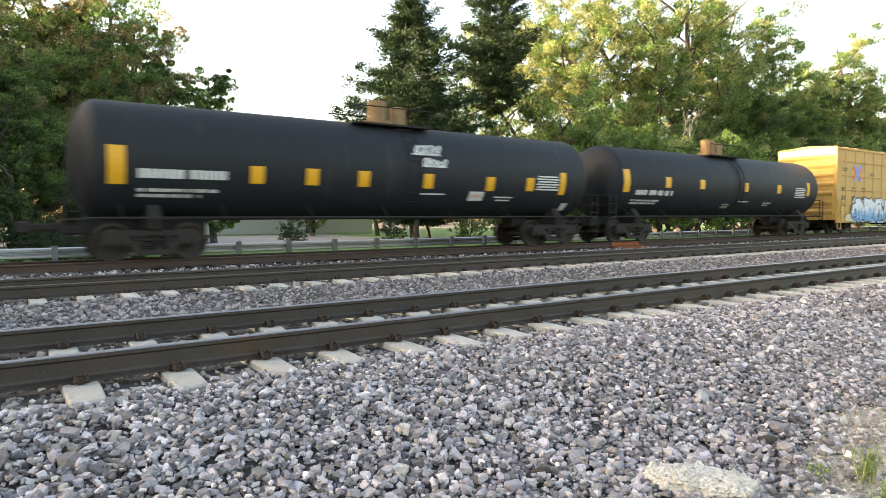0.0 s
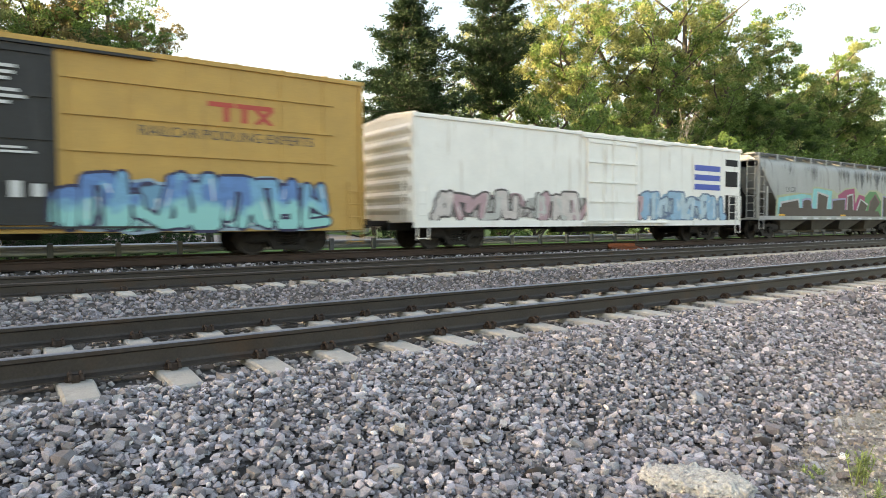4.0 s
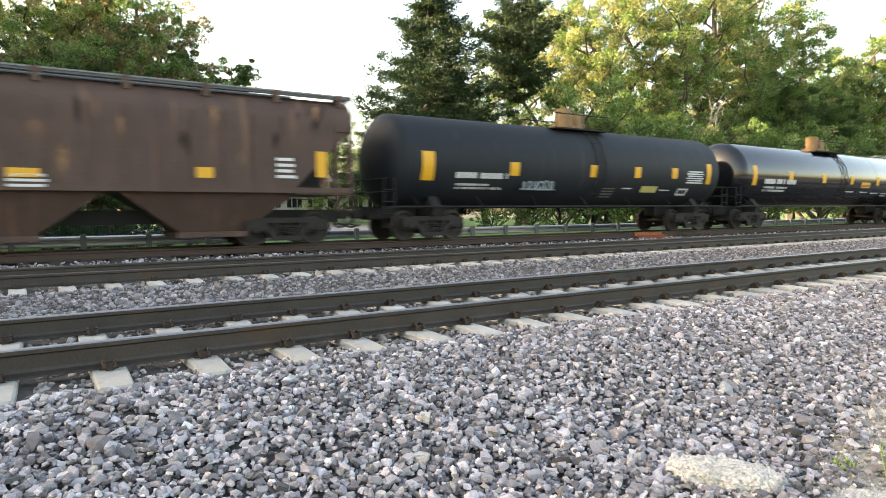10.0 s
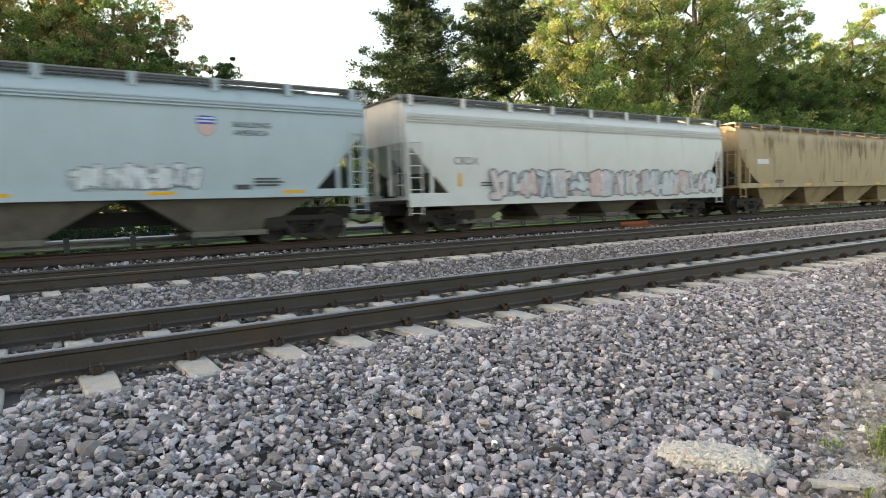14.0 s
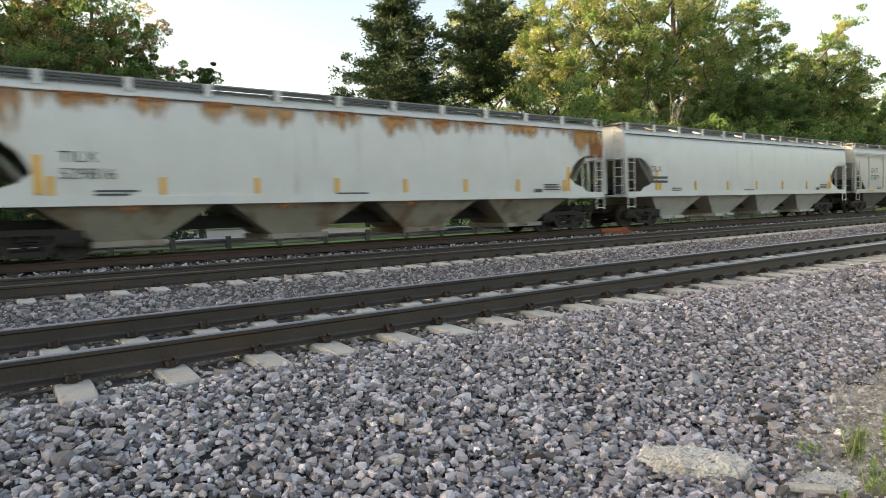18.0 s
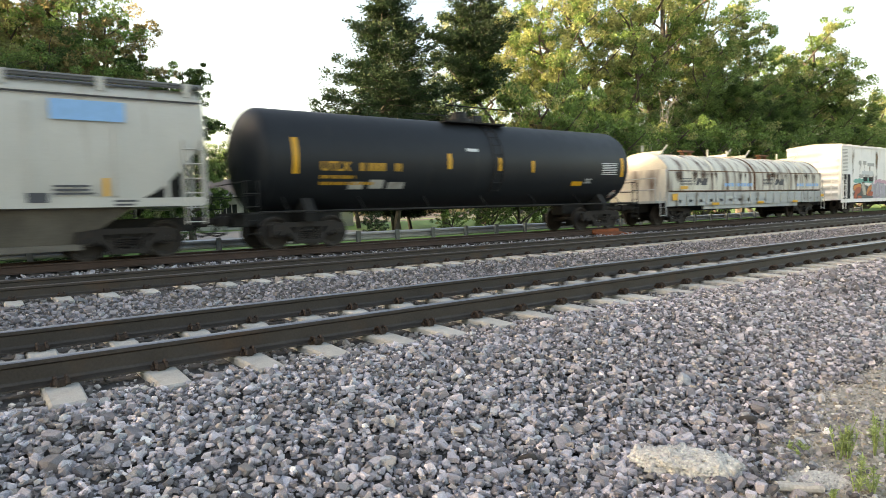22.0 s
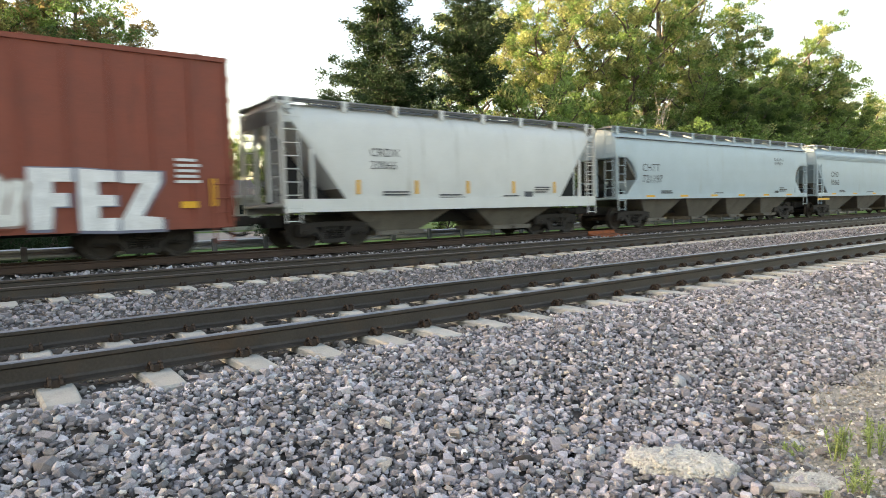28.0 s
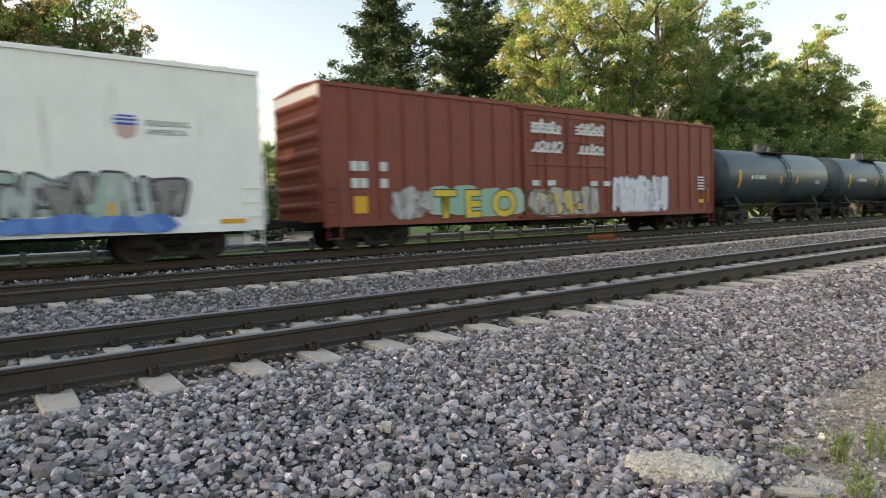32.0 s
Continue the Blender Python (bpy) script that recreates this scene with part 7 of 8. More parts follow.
    for ring in ([(4.5, 0.8), (4.5, 2.15), (5.35, 2.15), (5.35, 1.85), (4.95, 1.85), (4.95, 1.6), (5.25, 1.6), (5.25, 1.3), (4.95, 1.3), (4.9, 0.8)],
                 [(5.45, 0.75), (5.45, 2.15), (6.25, 2.1), (6.25, 1.85), (5.85, 1.85), (5.85, 1.55), (6.2, 1.55), (6.2, 1.3), (5.85, 1.3), (5.85, 1.02), (6.25, 1.02), (6.2, 0.72)],
                 [(6.35, 2.1), (7.2, 2.1), (7.2, 1.85), (6.75, 1.05), (7.2, 1.0), (7.2, 0.72), (6.3, 0.72), (6.3, 0.98), (6.75, 1.82), (6.35, 1.82)]):
        mx, mz = (min(p[0] for p in ring) + max(p[0] for p in ring)) / 2, (min(p[1] for p in ring) + max(p[1] for p in ring)) / 2
        o = part("graffiti", Shape().prism([(mx + (a - mx) * 1.13 + 0.03, mz + (b - mz) * 1.07 - 0.02) for a, b in ring], 'y', -1.640, -1.634), paint((0.16, 0.17, 0.24)), c, "white block graffiti form with dark blue edge")
        part("fill", Shape().prism(ring, 'y', -1.648, -1.641), paint((0.72, 0.73, 0.74)), o)
    piece(c, 1.2, 4.4, 0.85, 1.95, -1.70, [(0.68, 0.68, 0.66)], (0.3, 0.22, 0.2), None, 4, 272, "white spiky graffiti", bold=0.22)
    piece(c, -h + 0.3, -h + 4.3, 0.85, 2.15, -1.64, [(0.62, 0.66, 0.68)], (0.35, 0.36, 0.4), None, 3, 273, "pale grey graffiti", bold=0.26)
    piece(c, -4.2, 1.0, 0.85, 1.8, -1.70, [(0.26, 0.2, 0.21), (0.34, 0.3, 0.31)], None, None, 6, 274, "faint grey graffiti")
    brown_marks(c, h)
    c, h = hop(27, "short pale grey two-bay covered hopper car", M_LTGREY, 2, z1=4.15, cut=2.0, cut_top=4.0, grooves=0, zb=1.36, sill_tall=0.32)
    hopper_marks(c, h, 1.56, 1.36, 28, plates_n=5, plate_z=1.75, tall=True, text="CRDX", size=0.36, text_z=2.66, number="20066", text_x=-3.75, cut=2.0)
    c, h = hop(28, "pale blue-grey covered hopper car with large dark letters", M_BLUEHOP, 4, cut=2.0, cut_top=3.0, grooves=1, zb=1.42, rounded=0.7, open_end=1.4)
    hopper_marks(c, h, 1.56, 1.42, 29, plates_n=6, plate_z=1.38, text="CHTT", size=0.46, text_z=2.45, number="721197", text_x=-6.9)
    slogan(c, 4.75, 2.98, 0.2, -1.56)
    c, h = hop(29, "pale blue-grey hopper car with yellow plates along the sill", M_BLUEHOP, 3, cut=1.6, cut_top=3.1, grooves=4, zb=1.42)
    hopper_marks(c, h, 1.56, 1.42, 30, plates_n=5, plate_z=1.40, text="CMO", size=0.46, text_z=2.42, number="10362", text_x=-6.7)
    plates(c, [(-7.8, 1.1, 1.6, 0.12)], M_YELLOW, -1.6)
    shield(c, 4.4, 3.1, 0.65, -1.565); slogan(c, 4.95, 2.88, 0.18, -1.56)
    c = white_reefer(LEN[30], "white refrigerator car with silver and blue graffiti", 31, z1=4.86, material=M_WHITE, door=(-1.85, 1.95), grille=False, door_mat=M_CREAMDOOR); add(c)
    h = (LEN[30] - 1.9) / 2
    letters(c, "ARMN 110855", -7.1, 3.02, 0.46, -1.585, M_INK, "reporting letters and number in black", 0.92, 0.01)
    piece(c, -h + 0.8, -2.1, 0.78, 2.2, -1.592, [(0.58, 0.60, 0.60), (0.64, 0.65, 0.64)], (0.08, 0.08, 0.09), (0.5, 0.52, 0.53), 8, 311, "silver graffiti with black outlines", (0.12, 0.12, 0.13), bold=0.24)
    piece(c, 0.8, h - 2.2, 0.75, 1.25, -1.70, [(0.06, 0.18, 0.55), (0.10, 0.26, 0.64)], None, None, 8, 312, "bright blue graffiti cloud", bold=0.45)
    piece(c, 2.0, h - 2.2, 1.05, 2.15, -1.604, [(0.34, 0.48, 0.42), (0.42, 0.48, 0.46), (0.24, 0.22, 0.22)], (0.06, 0.05, 0.06), None, 7, 313, "green and grey graffiti letters", (0.6, 0.65, 0.6))
    piece(c, 0.7, 1.9, 0.8, 1.9, -1.70, [(0.12, 0.07, 0.06)], None, None, 1, 314, "dark brown graffiti shadow", bold=0.3)
    shield(c, 7.0, 3.3, 0.8, -1.585); slogan(c, 7.45, 3.1, 0.2, -1.583)
    plates(c, [(-h + 1.1, 1.55, 0.2, 0.8), (-7.2, 1.3, 0.18, 0.4), (-4.9, 1.35, 0.18, 0.4), (-2.6, 1.4, 0.16, 0.35), (4.2, 1.3, 0.14, 0.35), (6.6, 1.3, 0.14, 0.35), (h - 0.8, 0.98, 0.7, 0.12)], M_YELLOW, -1.62)
    part("end_cap", Shape().box(-h - 0.08, -h - 0.01, -1.4, 1.4, 4.2, 4.62), M_BLUEMARK, c, "dark blue lettered end panel")
    # steps are not sunk in: dark bars stand for the shade of the recesses
    for k in range(4):
        part("step_recess", Shape().box(-h + 0.3, -h + 0.85, -1.6, -1.585, 1.1 + k * 0.37, 1.16 + k * 0.37), M_DARK, c, "dark bar for the shade in a recessed end step")
    part("hatch", Shape().box(-3.5, -3.0, -1.6, -1.585, 1.35, 1.7), M_DARK, c, "small dark hatch")
    c = box_car("red-brown box car with yellow and white graffiti", LEN[31] - 1.6, 0.88, 4.82, M_BROWNBOX, 'ribs', "brown box cars", door=(-2.4, 2.3), cap=M_WHITE, ribs=22); add(c)
    h = (LEN[31] - 1.6) / 2
    piece(c, -6.8, -2.2, 0.82, 1.98, -1.633, [(0.26, 0.46, 0.36), (0.34, 0.50, 0.42)], None, None, 4, 321, "green cloud behind yellow letters")
    for k, ch in enumerate("TEO"):
        letters(c, ch, -6.35 + 1.22 * k, 0.92, 1.2, -1.637, paint((0.05, 0.05, 0.05)), "black edge of a sprayed letter", 1.15, 0.085)
        letters(c, ch, -6.35 + 1.22 * k, 0.92, 1.2, -1.642, paint((0.72, 0.52, 0.05)), "yellow sprayed letter", 1.15, 0.045)
    piece(c, -2.2, 1.4, 0.85, 1.9, -1.70, [(0.40, 0.38, 0.34), (0.58, 0.42, 0.12)], (0.08, 0.06, 0.06), (0.26, 0.40, 0.34), 4, 324, "grey and yellow graffiti over the door", (0.5, 0.5, 0.45), bold=0.22)
    piece(c, 2.7, 6.2, 0.85, 2.4, -1.635, [(0.68, 0.70, 0.76)], (0.36, 0.36, 0.48), None, 4, 322, "white bubble graffiti", bold=0.24)
    piece(c, -8.0, -6.7, 0.85, 1.9, -1.635, [(0.45, 0.44, 0.44)], (0.25, 0.2, 0.2), None, 2, 323, "grey graffiti")
    for x, z in ((-2.0, 4.0), (-2.0, 3.3), (0.5, 4.05), (0.5, 3.3)):
        scrawl(c, x, z - 0.15, 1.5, 0.5, -1.71, (0.64, 0.64, 0.64), int(x * 10 + z * 7), n=10, thick=0.045)
    brown_marks(c, h)
    for i in (32, 33, 34):
        add(small_tank(LEN[i], i + 1))
    for i, c in enumerate(TRAIN):
        c.matrix_basis = pose((ENDS[i] + ENDS[i + 1]) / 2, Y3, TRAIN_TOP)


def block_letters(car, x, z, s):
    """Two block letters as plain dark shapes."""
    part("lettering", Shape().box(x, x + 0.07, -1.57, -1.563, z, z + s).box(x + 0.26, x + 0.33, -1.57, -1.563, z, z + s).box(x, x + 0.33, -1.5695, -1.5635, z - 0.04, z + 0.03), M_INK, car, "dark block letter")
    part("lettering", Shape().box(x + 0.45, x + 0.52, -1.57, -1.563, z - 0.04, z + s).box(x + 0.45, x + 0.78, -1.5695, -1.5635, z + s * 0.45, z + s), M_INK, car, "dark block letter")


def big_piece(car):
    """Brown angular forms with lilac and grey edges over sweeps of turquoise, crimson and green, in a yellow-green halo."""
    y, lo = -1.566, 1.16
    sweep = [((0.37, 0.41, 0.27), "yellow-green halo of the", [(-7.6, lo), (-7.5, 2.2), (-5.6, 2.4), (-3.72, 2.4), (-3.66, 2.76), (-3.1, 2.78), (-1.3, 2.66), (-0.7, 2.46), (0.2, 2.78), (1.55, 2.9), (2.1, 2.55), (2.85, 2.46), (3.5, 2.77), (4.6, 2.78), (5.45, 2.6), (7.0, 2.42), (6.9, lo)]),
             ((0.18, 0.52, 0.54), "turquoise", [(-7.4, lo), (-7.3, 2.1), (-4.9, 2.34), (-3.81, 2.28), (-3.72, 1.8), (-3.6, 2.65), (-3.15, 2.68), (-1.39, 2.58), (-1.56, lo)]),
             ((0.32, 0.03, 0.12), "crimson", [(-0.66, 2.0), (-0.62, 2.38), (0.23, 2.69), (1.45, 2.81), (1.58, 1.9), (2.05, 2.46), (2.78, 2.39), (3.6, 1.95), (2.87, lo), (-0.5, lo)]),
             ((0.05, 0.21, 0.07), "green", [(2.89, 2.3), (3.56, 2.68), (4.49, 2.68), (5.29, 2.1), (5.3, lo), (3.0, lo)])]
    for k, (col, word, ring) in enumerate(sweep):
        part("graffiti", Shape().add([(a, y - 0.002 - 0.0008 * k, b) for a, b in ring], [tuple(range(len(ring)))]), paint(col), car, word + " graffiti sweep")
    lilac, grey, dark = (0.30, 0.29, 0.46), (0.46, 0.46, 0.48), (0.12, 0.05, 0.06)
    brown = [(grey, [(-7.2, lo), (-7.1, 1.9), (-5.2, 2.1), (-4.9, lo)]), (lilac, [(-4.9, lo), (-4.85, 2.05), (-4.25, 2.16), (-3.8, 2.1), (-3.55, lo)]), (grey, [(-3.25, lo), (-3.17, 2.52), (-1.82, 2.34), (-2.05, lo)]),
             (lilac, [(-1.48, lo), (-1.42, 2.14), (0.33, 2.24), (0.27, lo)]), (grey, [(0.42, lo), (0.5, 2.4), (1.27, 2.52), (1.45, lo)]), (grey, [(1.7, lo), (1.83, 1.7), (2.25, 2.24), (3.4, 1.92), (2.7, lo)]),
             (dark, [(3.3, lo), (3.6, 2.1), (4.37, 2.56), (5.1, 2.05), (4.3, 1.5), (5.1, lo)]), (lilac, [(5.46, lo), (5.48, 2.5), (6.86, 2.32), (6.7, 1.6), (6.2, lo)])]
    for j, (edge, ring) in enumerate(brown):
        cx, cz = sum(p[0] for p in ring) / len(ring), sum(p[1] for p in ring) / len(ring)
        o = part("graffiti", Shape().add([(a, y - 0.007 - 0.0004 * j, b) for a, b in ring], [tuple(range(len(ring)))]), paint(edge), car, "brown angular graffiti form with pale edge")
        inner = [(a + (0.10 if a < cx else -0.10), b if b <= lo else b - 0.10) for a, b in ring]
        part("fill", Shape().add([(a, y - 0.012 - 0.0004 * j, b) for a, b in inner], [tuple(range(len(inner)))]), paint((0.042, 0.023, 0.019)), o)
    part("lower_fill", Shape().add([(-7.3, y - 0.0165, lo - 0.02), (5.2, y - 0.0165, lo - 0.02), (4.9, y - 0.0165, lo + 0.33), (-7.2, y - 0.0165, lo + 0.46)], [(0, 1, 2, 3)]), paint((0.05, 0.03, 0.027)), car, "brown sprayed foot of the piece")


def rust_runs(car, h, y, z, seed):
    """Orange rust hanging in soft runs below the roof line, heavier towards the ends."""
    r = random.Random(seed)
    col, deep = (0.46, 0.235, 0.085), (0.30, 0.105, 0.03)
    k = 0

    def film(x0, x1, z0, z1, c, amount, hang=True):
        nonlocal k
        soft_patch(car, x0, x1, z0, z1, y - 0.0008 * (k % 9), c, "orange rust runs below the roof", k, amount, hang, "rust_stain")
        k += 1
    # a broad pale bloom, then darker cores right below the seam
    x = -h + 0.1
    while x < h - 0.9:
        w = r.uniform(1.3, 2.6)
        film(x, min(h - 0.08, x + w), z + 0.24 - r.uniform(0.45, 0.85), z + 0.28, col, r.choice((0.38, 0.5, 0.6)))
        if r.random() < 0.75:
            film(x + 0.2 * w, min(h - 0.05, x + 0.85 * w), z + 0.02, z + 0.30, deep, 0.55)
        x += w * r.uniform(0.7, 1.15)
    for e in (-1, 1):
        a, b = sorted((e * (h - 0.05), e * (h - 2.0)))
        film(a, b, z - 0.9, z + 0.3, col, 0.62)
        film(a + 0.1, b - 0.1, z - 0.25, z + 0.3, deep, 0.5)
        a, b = sorted((e * (h - 0.04), e * (h - 0.95)))
        film(a, b, z - 0.95, z + 0.3, deep, 0.62, False)
        film(a, b, z - 0.75, z + 0.3, col, 0.75)


def grime(car, h, y, z0, z1, col, n, seed, amount=0.4):
    """Brown and grey runs of dirt down a side."""
    r = random.Random(seed)
    for k in range(n):
        x = r.uniform(-h + 0.1, h - 1.0)
        top = r.uniform(z0 + 0.7, z1)
        soft_patch(car, x, x + r.uniform(0.15, 0.5), top - r.uniform(0.8, 2.0), top, y - 0.0006 * (k % 12), col, "streak of brown dirt", k, amount)


def brown_marks(car, h):
    s = Shape()
    r = random.Random(9)
    for x, z in ((-h + 0.9, 2.35), (-h + 1.2, 2.35), (-h + 1.9, 2.35), (-h + 0.9, 1.85), (-h + 1.2, 1.85), (-h + 1.9, 1.85)):
        s.box(x, x + 0.25, -1.64, -1.634, z, z + 0.28)
    for x, w in ((-2.0, 1.3), (0.35, 1.3)):
        bars(s, x, 4.2, w, 0.07, 3, -1.705, 0.35, r)
    for x in (-2.0, -1.2, 1.2, 2.0):
        s.box(x, x + 0.4, -1.71, -1.704, 1.95, 2.15)
    bars(s, h - 1.4, 2.4, 0.6, 0.07, 5, -1.64, 0.2, r)
    tagged(part("stencil", s, M_MARK, car, "small white stencilled notices"), kind="stuff")
    plates(car, [(-h + 1.2, 1.35, 0.45, 0.5), (h - 0.5, 1.6, 0.16, 0.7), (h - 1.1, 1.3, 0.4, 0.16)], M_YELLOW, -1.634)


def small_tank(L, seed):
    h = (L - 1.3) / 2
    return tank_car("short blue-grey tank car with a small top platform", L - 1.3, 1.42, M_BLUEGREY, big_patch=[(-h + 2.6, 2.5, 1.5, 0.2), (0.4, 2.9, 0.6, 0.1), (h - 2.2, 2.3, 0.5, 0.2)],
                    plates_x=[(-h + 1.5, 2.4, 0.2, 0.9), (-0.3, 2.4, 0.16, 0.4), (1.6, 2.4, 0.16, 0.4)], seed=seed, zc=2.6, dome=1.2, rail=True)


train()


# ---------------------------------------------------------------- beyond the tracks
def guard_rail():
    g = thing("guard_rail", "galvanised steel road guard rail on short posts", "guard rail")
    y, z = 15.4, 0.29
    prof = [(y + 0.02, z - 0.155), (y - 0.06, z - 0.12), (y - 0.06, z - 0.06), (y + 0.0, z - 0.01), (y + 0.0, z + 0.01), (y - 0.06, z + 0.06), (y - 0.06, z + 0.12), (y + 0.02, z + 0.155), (y + 0.03, z + 0.15), (y - 0.05, z + 0.115), (y - 0.05, z + 0.065), (y + 0.012, z + 0.012), (y + 0.012, z - 0.012), (y - 0.05, z - 0.065), (y - 0.05, z - 0.115), (y + 0.03, z - 0.15)]
    for k in range(18):
        x = -10 + k * 3.81
        part("beam", Shape().prism(prof, 'x', x, x + 3.83), M_GALV, g)
    post = Shape().box(-0.075, 0.075, -0.06, 0.06, -0.75, 0.235).mesh("post", M_POST)
    for k in range(40):
        part("post", post, M_POST, g, at=pose(-9.6 + k * 1.74, y - 0.125, z - 0.03))
    return g


def house():
    h = thing("house", "low white house with dark shallow roof and many windows", "house", at=pose(25.5, 65, 0.15, 0, 0, -8))
    h["kind"] = ""
    part("wall", Shape().box(-12, 12, 0, 12, -0.8, 3.5), M_WALLW, h)
    part("roof", Shape().prism([(-1.2, 3.45), (13.2, 3.45), (13.2, 3.6), (6.0, 5.8), (-1.2, 3.65)], 'x', -13, 13), M_ROOF, h)
    part("fascia", Shape().box(-13, 13, -1.28, -1.2, 3.4, 3.66), M_WALLW, h)
    for k in range(9):
        x = -11 + k * 2.45
        if k == 6:
            d = part("door", Shape().box(x, x + 1.1, -0.05, 0.02, -0.2, 2.5), M_WINDOW, h, "dark glazed door")
            part("door_frame", Shape().box(x - 0.12, x, -0.1, 0.02, -0.2, 2.6), M_WALLW, d)
            part("door_frame", Shape().box(x + 1.1, x + 1.22, -0.1, 0.02, -0.2, 2.6), M_WALLW, d)
            continue
        w = part("window", Shape().box(x, x + 1.9, -0.06, 0.02, 1.45, 2.7), M_WALLW, h, "white window frame")
        for q in range(3):
            part("pane", Shape().box(x + 0.1 + q * 0.6, x + 0.6 + q * 0.6, -0.075, -0.055, 1.55, 2.6), M_WINDOW, w)
    return h


def lawn():
    every = [-60 + 6 * i for i in range(50)]
    west, east = [x for x in every if x <= 30], [x for x in every if x >= 30]
    for name, xs_, ys_, up, material, label, category in (
            ("grass_verge", every, [15.9, 20, 26, 34, 41], 0.02, M_GRASS, "green mown grass verge beyond the guard rail", "grass"),
            ("road", west, [41, 47, 54, 61], 0.025, M_ROAD, "wide pale grey asphalt road behind the grass verge", "road"),
            ("grass_lawn", east, [41, 48, 54, 61], 0.02, M_GRASS, "bright green lawn in front of the low house", "grass"),
            ("grass_field", every, [61, 70, 100], 0.02, M_GRASS, "grass under the trees behind the road", "grass")):
        ob = part(name, grid(xs_, ys_, lambda x, y: ground_z(x, y) + up), material, label=label)
        tagged(ob, category=category, kind="structure")


def leaf_cloud(r, centres, per, size, flat=0.7):
    """Leaf cards round the given centres (x, y, z, radius): small folded blades."""
    n = per * len(centres)
    g = np.random.default_rng(r.randrange(1 << 30))
    c = np.repeat(np.array(centres), per, axis=0)
    d = g.normal(size=(n, 3))
    d /= np.linalg.norm(d, axis=1)[:, None]
    p = c[:, :3] + d * (c[:, 3:4] * g.uniform(0.35, 1.05, (n, 1)) ** 0.6) * np.array([1, 1, flat])
    u = g.normal(size=(n, 3)); u /= np.linalg.norm(u, axis=1)[:, None]
    w = np.cross(u, g.normal(size=(n, 3))); w /= np.linalg.norm(w, axis=1)[:, None]
    s = size * g.uniform(0.6, 1.4, (n, 1))
    k = np.cross(u, w) * s * 0.18
    v = np.stack([p - u * s, p + w * s * 0.55 + k, p + u * s * 0.8 - w * s * 0.5], 1).reshape(-1, 3)
    f = np.arange(n * 3).reshape(-1, 3)
    return v, f


def quads(name, v, f, material):
    me = bpy.data.meshes.new(name)
    me.vertices.add(len(v)); me.vertices.foreach_set("co", v.ravel().astype(np.float32))
    me.loops.add(f.size); me.loops.foreach_set("vertex_index", f.ravel().astype(np.int32))
    me.polygons.add(len(f)); me.polygons.foreach_set("loop_start", np.arange(0, f.size, f.shape[1], dtype=np.int32))
    me.update(calc_edges=True)
    me.shade_flat()
    me.materials.append(material)
    return me


def limb(s, a, b, r0, r1, r, bends=3):
    """A crooked tapering limb; gives its points."""
    a, b = Vector(a), Vector(b)
    pts = [a.lerp(b, k / bends) + (Vector((r.gauss(0, 1), r.gauss(0, 1), r.gauss(0, 0.5))) * (b - a).length * 0.05 if 0 < k < bends else Vector()) for k in range(bends + 1)]
    for k in range(bends):
        s.rod(pts[k], pts[k + 1], r0 + (r1 - r0) * k / bends, r0 + (r1 - r0) * (k + 1) / bends, n=6)
    return pts


def broadleaf(label, tall, wide, leaf, seed, low=0.2, per=170, bark=None, size=0.085, clumps=340, second=None, share=0.3, gaps=0.0):
    """A tree with forked limbs and clumps of leaves at their ends."""
    r = random.Random(seed)
    t = thing("tree", label, "tree")
    s = Shape()
    top = (r.uniform(-0.5, 0.5), r.uniform(-0.5, 0.5), tall * 0.86)
    trunk = limb(s, (0, 0, -0.5), top, tall * 0.018 + 0.05, 0.04, r, 6)
    centres = []
    nl = 16
    for k in range(nl):
        u = low + (0.94 - low) * k / nl
        base = Vector((0, 0, -0.5)).lerp(Vector(top), u)
        a = k * 2.4 + r.uniform(-0.4, 0.4)
        reach = wide * (0.5 + 0.5 * math.sin(math.pi * min(1, (u - low) / (1 - low) * 0.8 + 0.18))) * r.uniform(0.75, 1.1)
        end = base + Vector((math.cos(a) * reach, math.sin(a) * reach, reach * r.uniform(0.35, 0.9)))
        pts = limb(s, base, end, 0.07 + 0.06 * (1 - u), 0.02, r, 3)
        for q in range(max(2, clumps // nl)):
            f = r.uniform(0.35, 1.08)
            p = base.lerp(end, f) + Vector((r.uniform(-1, 1), r.uniform(-1, 1), r.uniform(-0.8, 0.8))) * wide * 0.26
            if r.random() < gaps * (0.55 + u):
                continue
            centres.append((p.x, p.y, min(p.z, tall * 1.02 + r.uniform(-0.6, 0.3)), wide * r.uniform(0.065, 0.15)))
            if q < 2:
                limb(s, base.lerp(end, min(f, 1) * 0.8), p, 0.03, 0.01, r, 2)
    part("trunk", s, bark or M_BARK, t, "", smooth=50)
    cut_at = int(len(centres) * (1 - share)) if second else len(centres)
    r.shuffle(centres)
    v, f = leaf_cloud(r, centres[:cut_at], per, size)
    part("crown", quads("crown", v, f, leaf), leaf, t, "uneven leafy crown")
    if second:
        v, f = leaf_cloud(r, centres[cut_at:], per, size)
        part("crown", quads("crown", v, f, second), second, t, "paler leaves in the crown")
    return t


